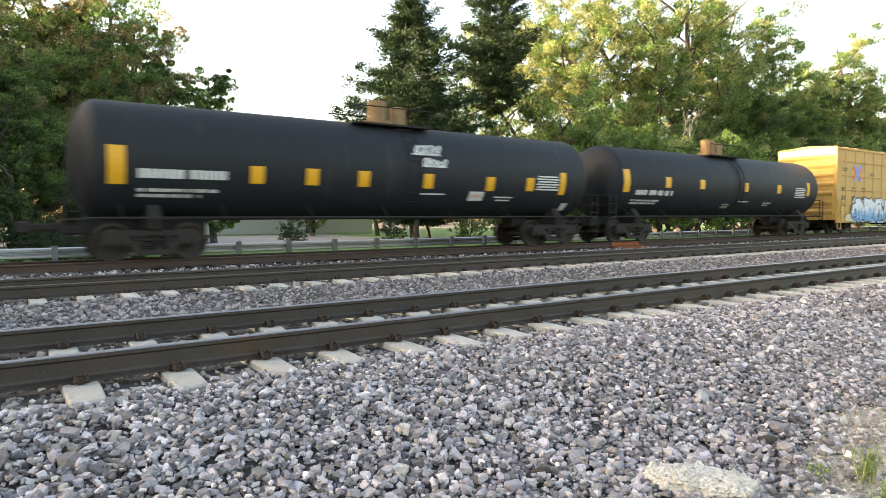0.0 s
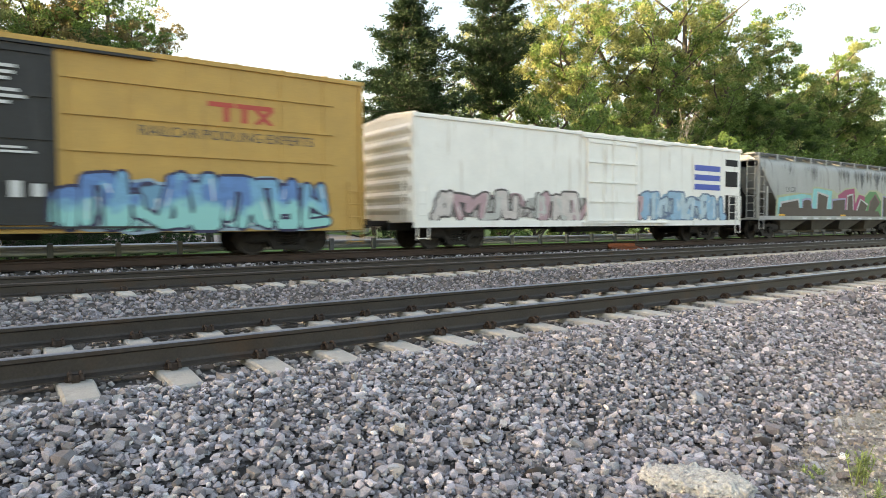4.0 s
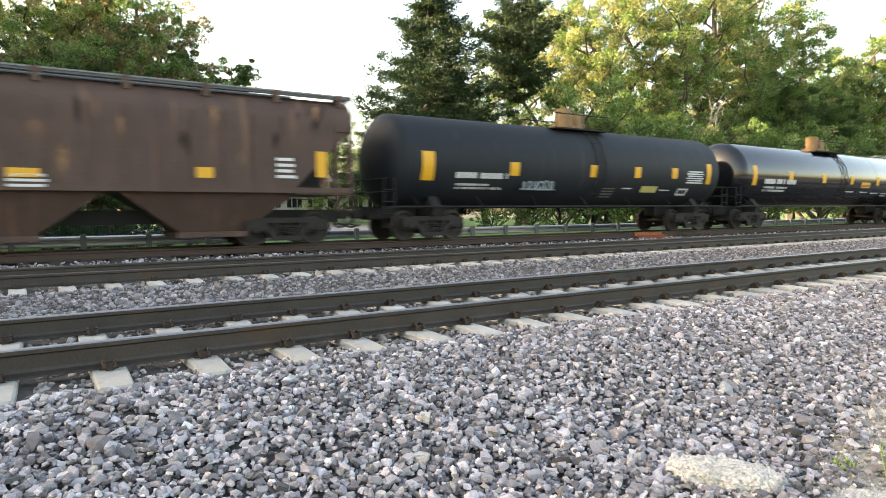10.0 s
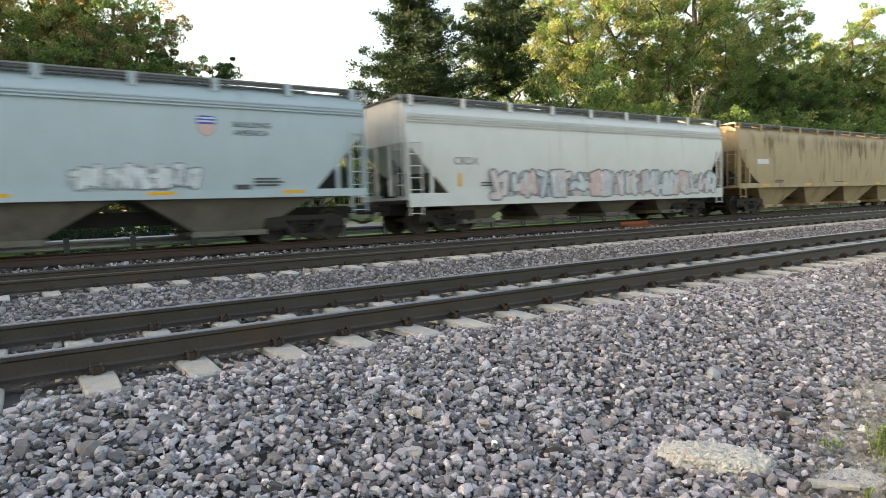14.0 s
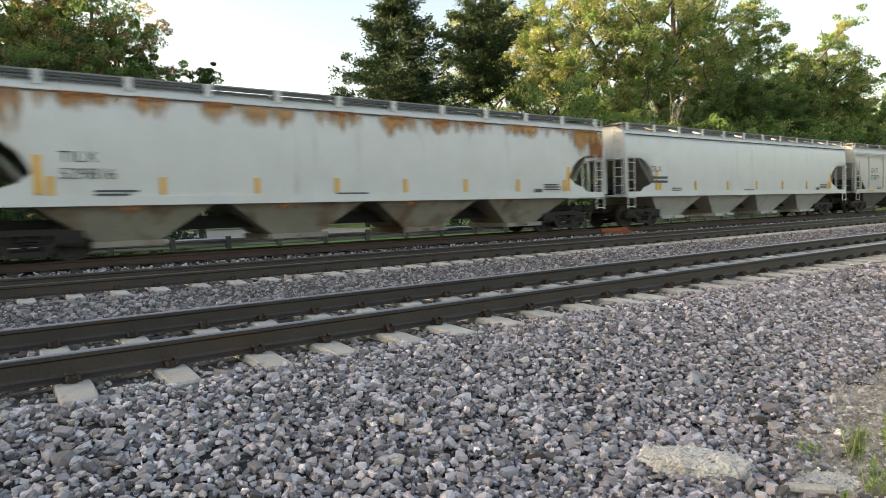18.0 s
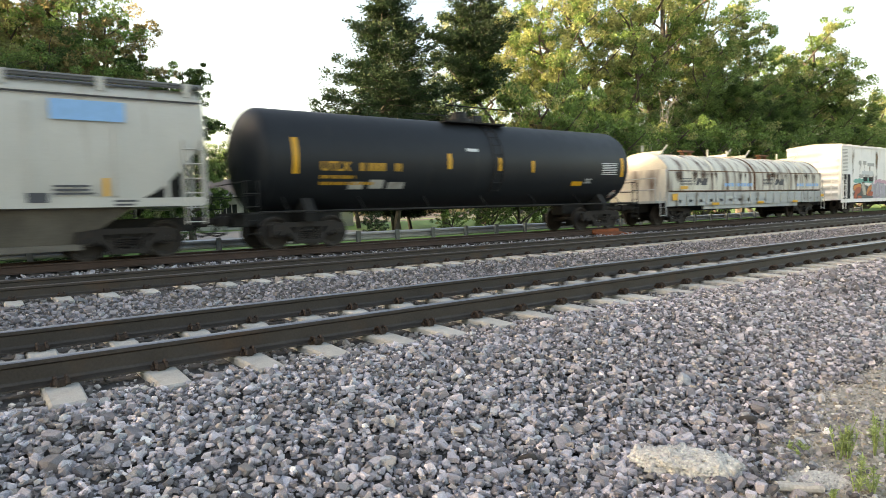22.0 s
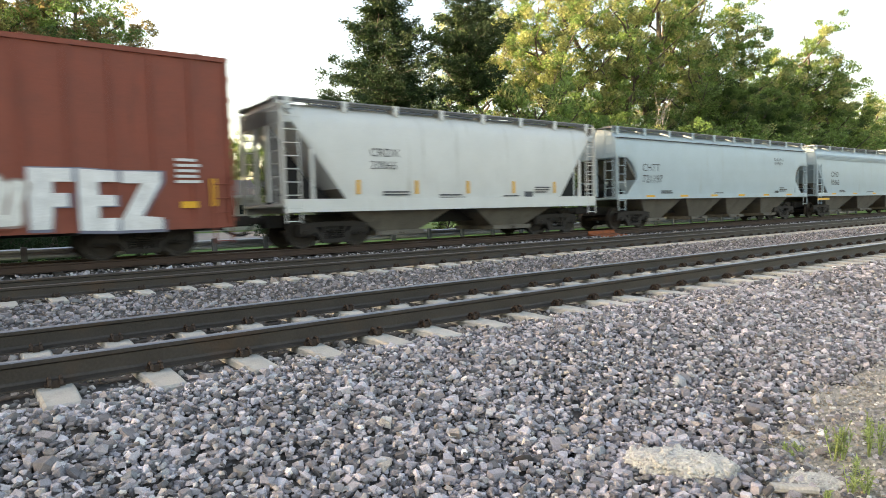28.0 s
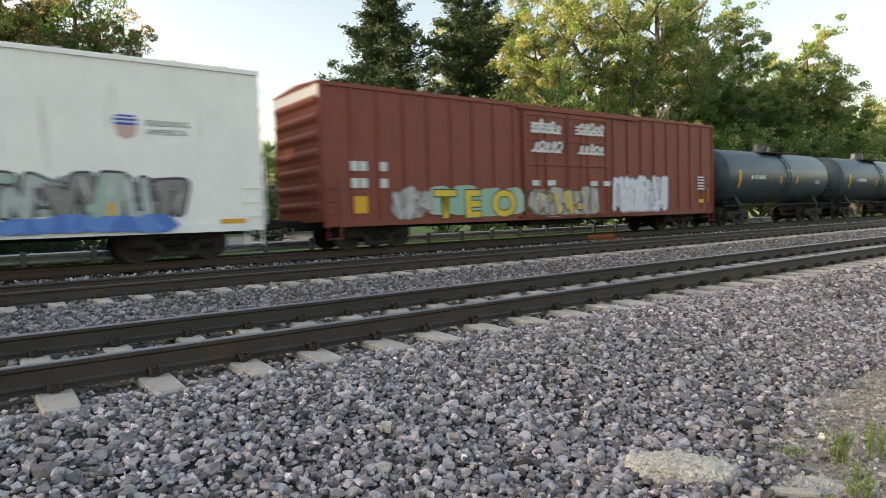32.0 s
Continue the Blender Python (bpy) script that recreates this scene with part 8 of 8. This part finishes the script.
def spruce(label, tall, wide, seed, bare=0.25, per=60, power=0.8, droop=0.1):
    """A conifer: whorls of boughs with needle sprays and an open, ragged outline."""
    r = random.Random(seed)
    t = thing("conifer", label, "tree")
    s = Shape()
    limb(s, (0, 0, -0.5), (0, 0, tall), tall * 0.011 + 0.04, 0.02, r, 6)
    vs = []
    g = np.random.default_rng(seed)
    z = tall * bare
    while z < tall * 0.985:
        u = (z - tall * bare) / (tall * (1 - bare))
        reach0 = wide * (1 - u) ** power * (0.7 + 0.3 * min(1, u * 6)) + 0.2
        for k in range(r.randint(4, 6)):
            a = r.uniform(0, 6.283)
            reach = reach0 * r.choice((0.5, 0.7, 0.85, 0.95, 1.05, 1.2)) * r.uniform(0.9, 1.1)
            tip = (math.cos(a) * reach, math.sin(a) * reach, z - reach * droop + r.uniform(-0.5, 0.7))
            limb(s, (0, 0, z), tip, 0.035, 0.008, r, 2)
            across = np.array([-math.sin(a), math.cos(a), 0])
            m = int(5 + 3.2 * reach)
            f = g.uniform(0.22, 1.05, (m, 1))
            knots = np.array([0, 0, z]) * (1 - f) + np.array(tip) * f + g.normal(size=(m, 1)) * (0.10 + 0.20 * reach * (1.05 - f)) * across + np.array([0, 0, 1.0]) * (0.25 * reach * (f - 0.3) ** 2 - 0.12 * np.abs(g.normal(size=(m, 1))))
            n = int(per * 0.075)
            p = np.repeat(knots, n, axis=0)
            p = p + g.normal(size=p.shape) * np.array([0.17, 0.17, 0.11])
            d = np.array([math.cos(a), math.sin(a), 0.1]) + g.normal(size=p.shape) * 0.6
            d /= np.linalg.norm(d, axis=1)[:, None]
            w = np.cross(d, g.normal(size=p.shape)); w /= np.linalg.norm(w, axis=1)[:, None]
            L_ = g.uniform(0.14, 0.36, (len(p), 1))
            vs.append(np.stack([p, p + d * L_ * 0.5 + w * 0.05, p + d * L_, p + d * L_ * 0.5 - w * 0.05], 1).reshape(-1, 3))
        z += tall * 0.017 * r.uniform(0.5, 1.5)
    v = np.concatenate(vs)
    part("trunk", s, M_BARK, t, "", smooth=50)
    part("needle_crown", quads("needle_crown", v, np.arange(len(v)).reshape(-1, 4), M_LEAF[3]), M_LEAF[3], t, "dark drooping needle boughs")
    return t


def place(ob, x, y, turn=0, scale=1.0, tall=None):
    ob.matrix_basis = pose(x, y, ground_z(x, y), 0, 0, turn)
    ob.scale = (scale, scale, tall or scale)
    return ob


def again(ob, x, y, turn, scale, tall=None):
    return place(copy_thing(ob, pose(x, y, 0)), x, y, turn, scale, tall)


def woods():
    # the two conifers, and darker ones behind them
    a = place(spruce("tall dark spruce with a ragged open outline", 19.6, 7.6, 31, 0.12, 300, 0.72), 26.7, 37)
    b = place(spruce("tall dark conifer with a bare lower stem", 22.6, 3.9, 32, 0.5, 330, 0.5, -0.2), 35.3, 37)
    again(a, 33.0, 44, 120, 0.78)
    again(a, 29.8, 42, 200, 0.70)
    # one tree of each kind, 16 m tall or so, then repeats
    dark = broadleaf("dense dark green broad-leaved tree", 16, 5.0, M_LEAF[0], 41, 0.1, second=M_LEAF[1], share=0.35)
    mid = broadleaf("green broad-leaved tree with a loose crown", 16, 4.6, M_LEAF[1], 42, 0.15, per=130, size=0.088, clumps=480, second=M_LEAF[2], share=0.22, gaps=0.24)
    gold = broadleaf("tree with yellow-green early autumn leaves", 16, 4.4, M_LEAF[2], 43, 0.15, per=130, size=0.088, clumps=480, second=M_LEAF[1], share=0.38, gaps=0.28)
    airy = broadleaf("slender tree with thin stems and airy foliage", 16, 3.6, M_LEAF[1], 44, 0.25, per=130, size=0.088, clumps=480, second=M_LEAF[2], share=0.35, gaps=0.46)
    rusty = broadleaf("thin tree with leaves turning tan and brown", 16, 4.2, M_LEAF[4], 46, 0.2, per=140, size=0.095, clumps=420, second=M_LEAF[1], share=0.5, gaps=0.2)
    olive = broadleaf("dense small tree with olive-green leaves", 16, 3.0, M_LEAF[1], 49, 0.12, per=110, size=0.095, clumps=560, second=M_LEAF[0], share=0.4, gaps=0.12)
    bush = broadleaf("bright green bush at the wood's edge", 6, 3.4, M_LEAF[1], 45, 0.03, per=80, size=0.09, clumps=220, second=M_LEAF[2], share=0.12)
    # spruce-dark leaves put the shade beyond the rail into the bush's colour
    shade = broadleaf("bush beyond the guard rail, leaves coloured dark for shade", 6, 3.4, M_LEAF[3], 47, 0.03, per=60, size=0.12, clumps=180)
    # coarse tree kept out of view, only there to block the low sun
    deep = broadleaf("unseen dense dark tree beside the line, placed to block sun", 16, 5.0, M_LEAF[0], 48, 0.05, per=60, size=0.3, clumps=260)
    place(dark, 3.0, 36, 0, 0.9, 0.74)
    place(mid, 38.0, 45, 60, 1.0)
    place(gold, 52.5, 44, 0, 1.75)
    place(airy, 63.0, 41, 0, 1.72)
    place(rusty, 4.4, 40, 30, 1.22)
    place(olive, 8.4, 38, 0, 0.84)
    place(bush, 41.5, 35, 0, 1.7, 2.1)
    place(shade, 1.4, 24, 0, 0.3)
    place(deep, -13, 20, 30, 0.85)
    for x, y, q, s_, o in (
            # the left wood
            (0.8, 42, 40, 1.15, gold), (6.4, 36, 200, 0.72, rusty), (-2.5, 33, 90, 0.68, dark), (-5.5, 38, 10, 1.1, rusty), (7.2, 34, 80, 0.50, mid), (4.6, 47, 10, 1.05, mid), (-13, 42, 150, 1.2, gold), (22, 82, 0, 0.8, dark), (26, 80, 90, 0.74, dark), (29.5, 83, 150, 0.85, mid), (33.5, 81, 30, 0.78, dark), (37.5, 84, 250, 0.8, dark), (41.5, 80, 100, 0.72, mid), (46, 84, 10, 0.8, dark), (17.5, 83, 10, 0.72, dark), (12.5, 80, 60, 0.8, dark), (10.9, 36, 40, 0.79, olive), (7.0, 38, 120, 0.95, rusty), (4.0, 35, 200, 0.80, rusty), (1.2, 36, 90, 0.78, gold), (46, 38, 30, 0.78, mid), (50.5, 37.5, 110, 0.7, dark), (57, 38, 200, 0.82, mid), (61, 37, 20, 0.72, dark), (67, 38, 150, 0.85, dark), (70, 37, 60, 0.8, mid), (79, 38, 10, 0.95, mid), (90, 38.5, 70, 1.05, dark), (0.0, 29.5, 20, 0.55, dark),
            # unseen, on past the edge of the view: added to shade tracks, road and house
            (-9, 27, 70, 0.95, deep), (-18, 24, 200, 0.9, deep), (-27, 27, 20, 1.1, deep), (-36, 22, 100, 1.1, deep), (-46, 20, 60, 1.2, deep), (-60, 26, 10, 1.3, deep), (-30, 18.5, 80, 0.8, deep), (-74, 19, 10, 1.3, deep), (-19, 19.5, 130, 0.9, deep), (-25, 20.5, 60, 0.9, deep), (-41, 19, 10, 1.0, deep), (-52, 18.5, 90, 1.0, deep), (-16, 32, 10, 1.1, deep), (-66, 18, 200, 1.1, deep), (-12, 75, 10, 1.2, deep), (-16, 68.5, 90, 1.2, deep), (-20, 62, 30, 1.2, deep), (-24.5, 55.5, 50, 1.2, deep), (-28.5, 49, 100, 1.2, deep), (-8, 82, 60, 1.1, deep), (-12, 50, 10, 1.1, deep), (-50, 68, 50, 1.3, deep), (-30, 44, 150, 1.2, deep), (-62, 56, 200, 1.4, deep), (-48, 46, 80, 1.3, deep), (-40, 34, 10, 1.2, deep), (-22, 36, 100, 1.1, deep), (-75, 70, 10, 1.5, deep),
            # behind and right of the conifers
            (33.5, 47, 20, 1.05, gold), (58.5, 46, 30, 2.1, gold), (47, 50, 200, 1.65, gold), (55, 39, 200, 1.0, mid), (70.5, 43, 10, 2.35, airy), (64, 38, 140, 0.88, mid), (73, 39, 70, 1.4, mid), (83, 43, 200, 2.15, airy), (89, 42, 70, 1.95, airy), (40.5, 34.5, 70, 0.66, rusty), (78, 45, 20, 2.1, gold), (2.0, 41, 100, 1.15, rusty),
            (77, 38, 80, 1.2, dark), (85, 37.5, 30, 1.1, dark), (93, 40, 150, 1.35, mid), (106, 40, 100, 2.02, airy), (109, 42, 240, 1.8, mid), (103, 41, 20, 1.5, dark), (116, 40, 200, 1.55, mid), (126, 41, 250, 1.4, dark), (145, 42, 20, 1.25, mid), (193, 60, 90, 2.0, gold), (205, 58, 10, 1.9, gold),
            (33, 54, 10, 0.85, mid), (27, 57, 50, 0.7, dark)):
        again(o, x, y, q, s_)
    for x, y, q, s_ in ((44.5, 35, 40, 1.6), (49, 34, 90, 1.55), (54.5, 34, 140, 1.3), (60, 34.5, 10, 1.7), (66.5, 34, 60, 1.6), (74, 36, 90, 1.9), (83, 35, 10, 1.7), (93, 35, 10, 1.8), (103, 35, 80, 2.0), (115, 35, 140, 2.0), (132, 36, 30, 2.2), (29, 32.5, 160, 0.42), (33.5, 33, 200, 0.7), (37, 33.5, 20, 1.0)):
        again(bush, x, y, q, s_)
    # more darkened bushes along the shaded strip below the cars
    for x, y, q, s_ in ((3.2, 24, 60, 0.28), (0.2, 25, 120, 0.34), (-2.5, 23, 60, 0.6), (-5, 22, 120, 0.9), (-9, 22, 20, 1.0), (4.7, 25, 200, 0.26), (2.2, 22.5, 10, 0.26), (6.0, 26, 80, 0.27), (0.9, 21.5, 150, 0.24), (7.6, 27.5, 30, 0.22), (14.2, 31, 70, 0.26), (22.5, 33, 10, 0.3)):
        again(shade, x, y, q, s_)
    # bare branching stem
    t = thing("dead_tree", "pale bare branching stem among green leaves", "tree")
    s = Shape()
    r = random.Random(77)
    for k in range(7):
        a = r.uniform(-0.7, 1.1)
        e = limb(s, (0, 0, 1.0 + k * 0.5), (math.sin(a) * 4 + r.uniform(-1, 1), r.uniform(-1, 1), 6.5 + r.uniform(0, 3.5)), 0.026, 0.007, r, 4)
        for q in range(4):
            limb(s, e[2 + q % 2], e[3] + Vector((r.gauss(0, 1), r.gauss(0, 0.6), r.uniform(0.2, 1.6))), 0.010, 0.004, r, 2)
    limb(s, (0, 0, -0.3), (0, 0, 4), 0.045, 0.03, r, 2)
    part("trunk", s, M_PALEBARK, t)
    place(t, 55.0, 33.0, 0, 1.45)


# ---------------------------------------------------------------- the bare corner beside the ballast
def corner():
    r = random.Random(3)
    s = Shape()
    n, rings = 30, []
    for k, (sc, z) in enumerate(((0.78, -0.06), (0.95, -0.02), (1.0, 0.04), (0.94, 0.085), (0.8, 0.10), (0.5, 0.112), (0.2, 0.115))):
        q = []
        for i in range(n):
            a = 2 * math.pi * i / n
            w = 1 + 0.35 * noise.noise((math.cos(a) * 2.2, math.sin(a) * 2.2, 4.0)) + 0.10 * noise.noise((math.cos(a) * 7, math.sin(a) * 7, k * 0.8))
            q.append((0.29 * sc * w * math.cos(a), 0.15 * sc * w * math.sin(a), z * 0.8 + 0.02 * noise.noise((math.cos(a) * 5 * sc, math.sin(a) * 5 * sc, 9))))
        rings.append(q)
    slab = part("concrete_chunk", s.loft(rings), M_SLAB, None, "broken rough chunk of pale concrete lying on the ballast", smooth=60)
    d = slab.modifiers.new("lumps", 'SUBSURF'); d.levels = d.render_levels = 3
    tx = bpy.data.textures.new("lumps", 'CLOUDS'); tx.noise_scale = 0.05; tx.noise_depth = 4
    dm = slab.modifiers.new("rough", 'DISPLACE'); dm.texture = tx; dm.strength = 0.11; dm.mid_level = 0.5
    t2 = bpy.data.textures.new("grains", 'CLOUDS'); t2.noise_scale = 0.016
    d2 = slab.modifiers.new("grains", 'DISPLACE'); d2.texture = t2; d2.strength = 0.035; d2.mid_level = 0.5
    vs, fs, base = [], [], 0
    for k in range(900):
        a, q = r.uniform(0, 6.283), math.sqrt(r.random())
        tv, tf = STONES[k % len(STONES)]
        top_z = 0.118 - 0.05 * q ** 4 if q < 0.96 else 0.05
        vs.append(tv * r.uniform(0.007, 0.018) + np.array([0.28 * q * math.cos(a), 0.145 * q * math.sin(a), top_z * 0.8 + r.uniform(-0.006, 0.006)]))
        fs.append(tf + base)
        base += len(tv)
    tagged(part("aggregate", quads("aggregate", np.concatenate(vs), np.concatenate(fs), M_SLAB), M_SLAB, slab, "rough gravel standing out of the concrete"), kind="stuff")
    slab.matrix_basis = pose(2.67, -3.80, ground_z(2.67, -3.80) + 0.02, 0, 0, -58)
    tagged(slab, category="concrete")
    ob = copy_thing(slab, pose(3.13, -4.30, ground_z(3.13, -4.30) - 0.05, 0, 0, -30))
    ob.scale = (0.62, 0.8, 0.8)
    tagged(ob, "low crumbling patch of pale concrete beside weeds", "concrete")
    ob = part("timber_scrap", Shape().box(-0.11, 0.11, -0.03, 0.03, 0, 0.035, 0.01), M_TIMBER, None, "weathered grey scrap of timber on the gravel")
    ob.matrix_basis = pose(2.86, -4.31, ground_z(2.86, -4.31) + 0.03, 0, 3, -42)
    tagged(ob, category="wood")
    for x, y, s_ in ((3.69, -3.62, 0.07), (2.76, -3.30, 0.075), (2.02, -3.22, 0.06)):
        ob = part("dark_lump", Shape().loft([[(s_ * q * math.cos(a) * (1 + 0.3 * math.sin(3 * a)), s_ * 0.55 * q * math.sin(a), z) for a in [2 * math.pi * i / 12 for i in range(12)]] for q, z in ((0.9, -0.02), (1.0, 0.015), (0.7, 0.04), (0.2, 0.05))]), M_BARKDARK, None, "dark rotten lump between the stones", smooth=50)
        ob.matrix_basis = pose(x, y, ground_z(x, y) + 0.02, 0, 0, r.uniform(-60, 0))
        tagged(ob, category="debris")
    for i, (x, y, h, n_) in enumerate(((3.51, -4.24, 0.24, 60), (3.55, -4.27, 0.2, 50), (3.72, -4.35, 0.27, 60), (3.78, -4.38, 0.22, 50), (3.07, -4.49, 0.2, 50), (3.12, -4.55, 0.16, 50), (2.9, -4.45, 0.07, 30), (3.41, -4.01, 0.07, 20), (3.47, -4.06, 0.08, 20), (3.36, -4.08, 0.06, 18), (3.95, -4.42, 0.2, 50), (4.2, -4.5, 0.22, 50), (3.3, -4.62, 0.2, 50))):
        t = thing("weed", "bright green leafy weed growing in the gravel", "plant", "weeds by the track", at=pose(x, y, ground_z(x, y), 0, 0, 40 * i))
        st, lv = Shape(), []
        for k in range(5):
            tip = Vector((r.gauss(0, 0.16) * h, r.gauss(0, 0.16) * h, h * r.uniform(0.6, 1.1)))
            st.rod((0, 0, -0.02), tip, 0.004, 0.002, n=4)
            for q in range(n_ // 2):
                p = tip * r.uniform(0.25, 1.0)
                d = Vector((r.gauss(0, 1), r.gauss(0, 1), r.uniform(0.0, 1.1))).normalized() * r.uniform(0.025, 0.06) * (h / 0.3) ** 0.5
                w = d.cross(Vector((0, 0, 1))).normalized() * 0.005
                lv += [p, p + d * 0.5 + w, p + d, p + d * 0.5 - w]
        part("stem", st, M_WEED, t)
        v = np.array([tuple(q) for q in lv])
        part("leaves", quads("leaves", v, np.arange(len(v)).reshape(-1, 4), M_WEED), M_WEED, t)


def rust_patch():
    ob = part("rust_cover", Shape().prism([(10.7, 0.0), (11.0, 0.0), (11.33, 0.06), (11.36, 0.15), (11.36, RAIL_TOP - 0.004), (11.375, RAIL_TOP - 0.004), (11.39, 0.0), (10.7, -0.1)], 'x', 20.0, 21.7), M_ORANGE, None, "bright orange rust and spilled powder beside the far rail")
    tagged(ob, category="rust stain")


rust_patch()
lawn()
guard_rail()
house()
woods()
corner()


# ---------------------------------------------------------------- what moves
# metres that the train has gone, second by second
GONE = [0.0, 17.40, 34.89, 52.45, 70.10, 87.85, 105.71, 123.68, 141.76, 159.91, 178.07, 196.24, 214.43, 232.62, 250.77, 268.91, 287.01, 305.11, 323.22, 341.34, 359.48, 377.62,
        395.75, 413.87, 431.98, 450.09, 468.21, 486.33, 504.45, 522.59, 540.78, 559.01, 577.28]


def gone(t):
    i = min(31, int(t))
    return GONE[i] + (GONE[i + 1] - GONE[i]) * (t - i)


def motions():
    for i, car in enumerate(TRAIN):
        x0 = (ENDS[i] + ENDS[i + 1]) / 2
        walk(car, [(t, pose(x0 - GONE[t], Y3, TRAIN_TOP)) for t in range(33)])
    for w, car, x in turning:
        x0 = (ENDS[TRAIN.index(car)] + ENDS[TRAIN.index(car) + 1]) / 2 + x
        seen = [f for f in range(1, 960) if -7 < x0 - gone(f / 30) < 62]
        steps = sorted({0, 960, *seen})
        home = pose(x, 0, R_WHEEL)
        start = gone(steps[1] / 30) if len(steps) > 2 else 0
        stop = gone(steps[-2] / 30) if len(steps) > 2 else 0
        # rolling without slip while it passes
        walk(w, [(f / 30, home @ pose(0, 0, 0, 0, -math.degrees((min(stop, max(start, gone(f / 30))) - start) / R_WHEEL), 0)) for f in steps])


motions()
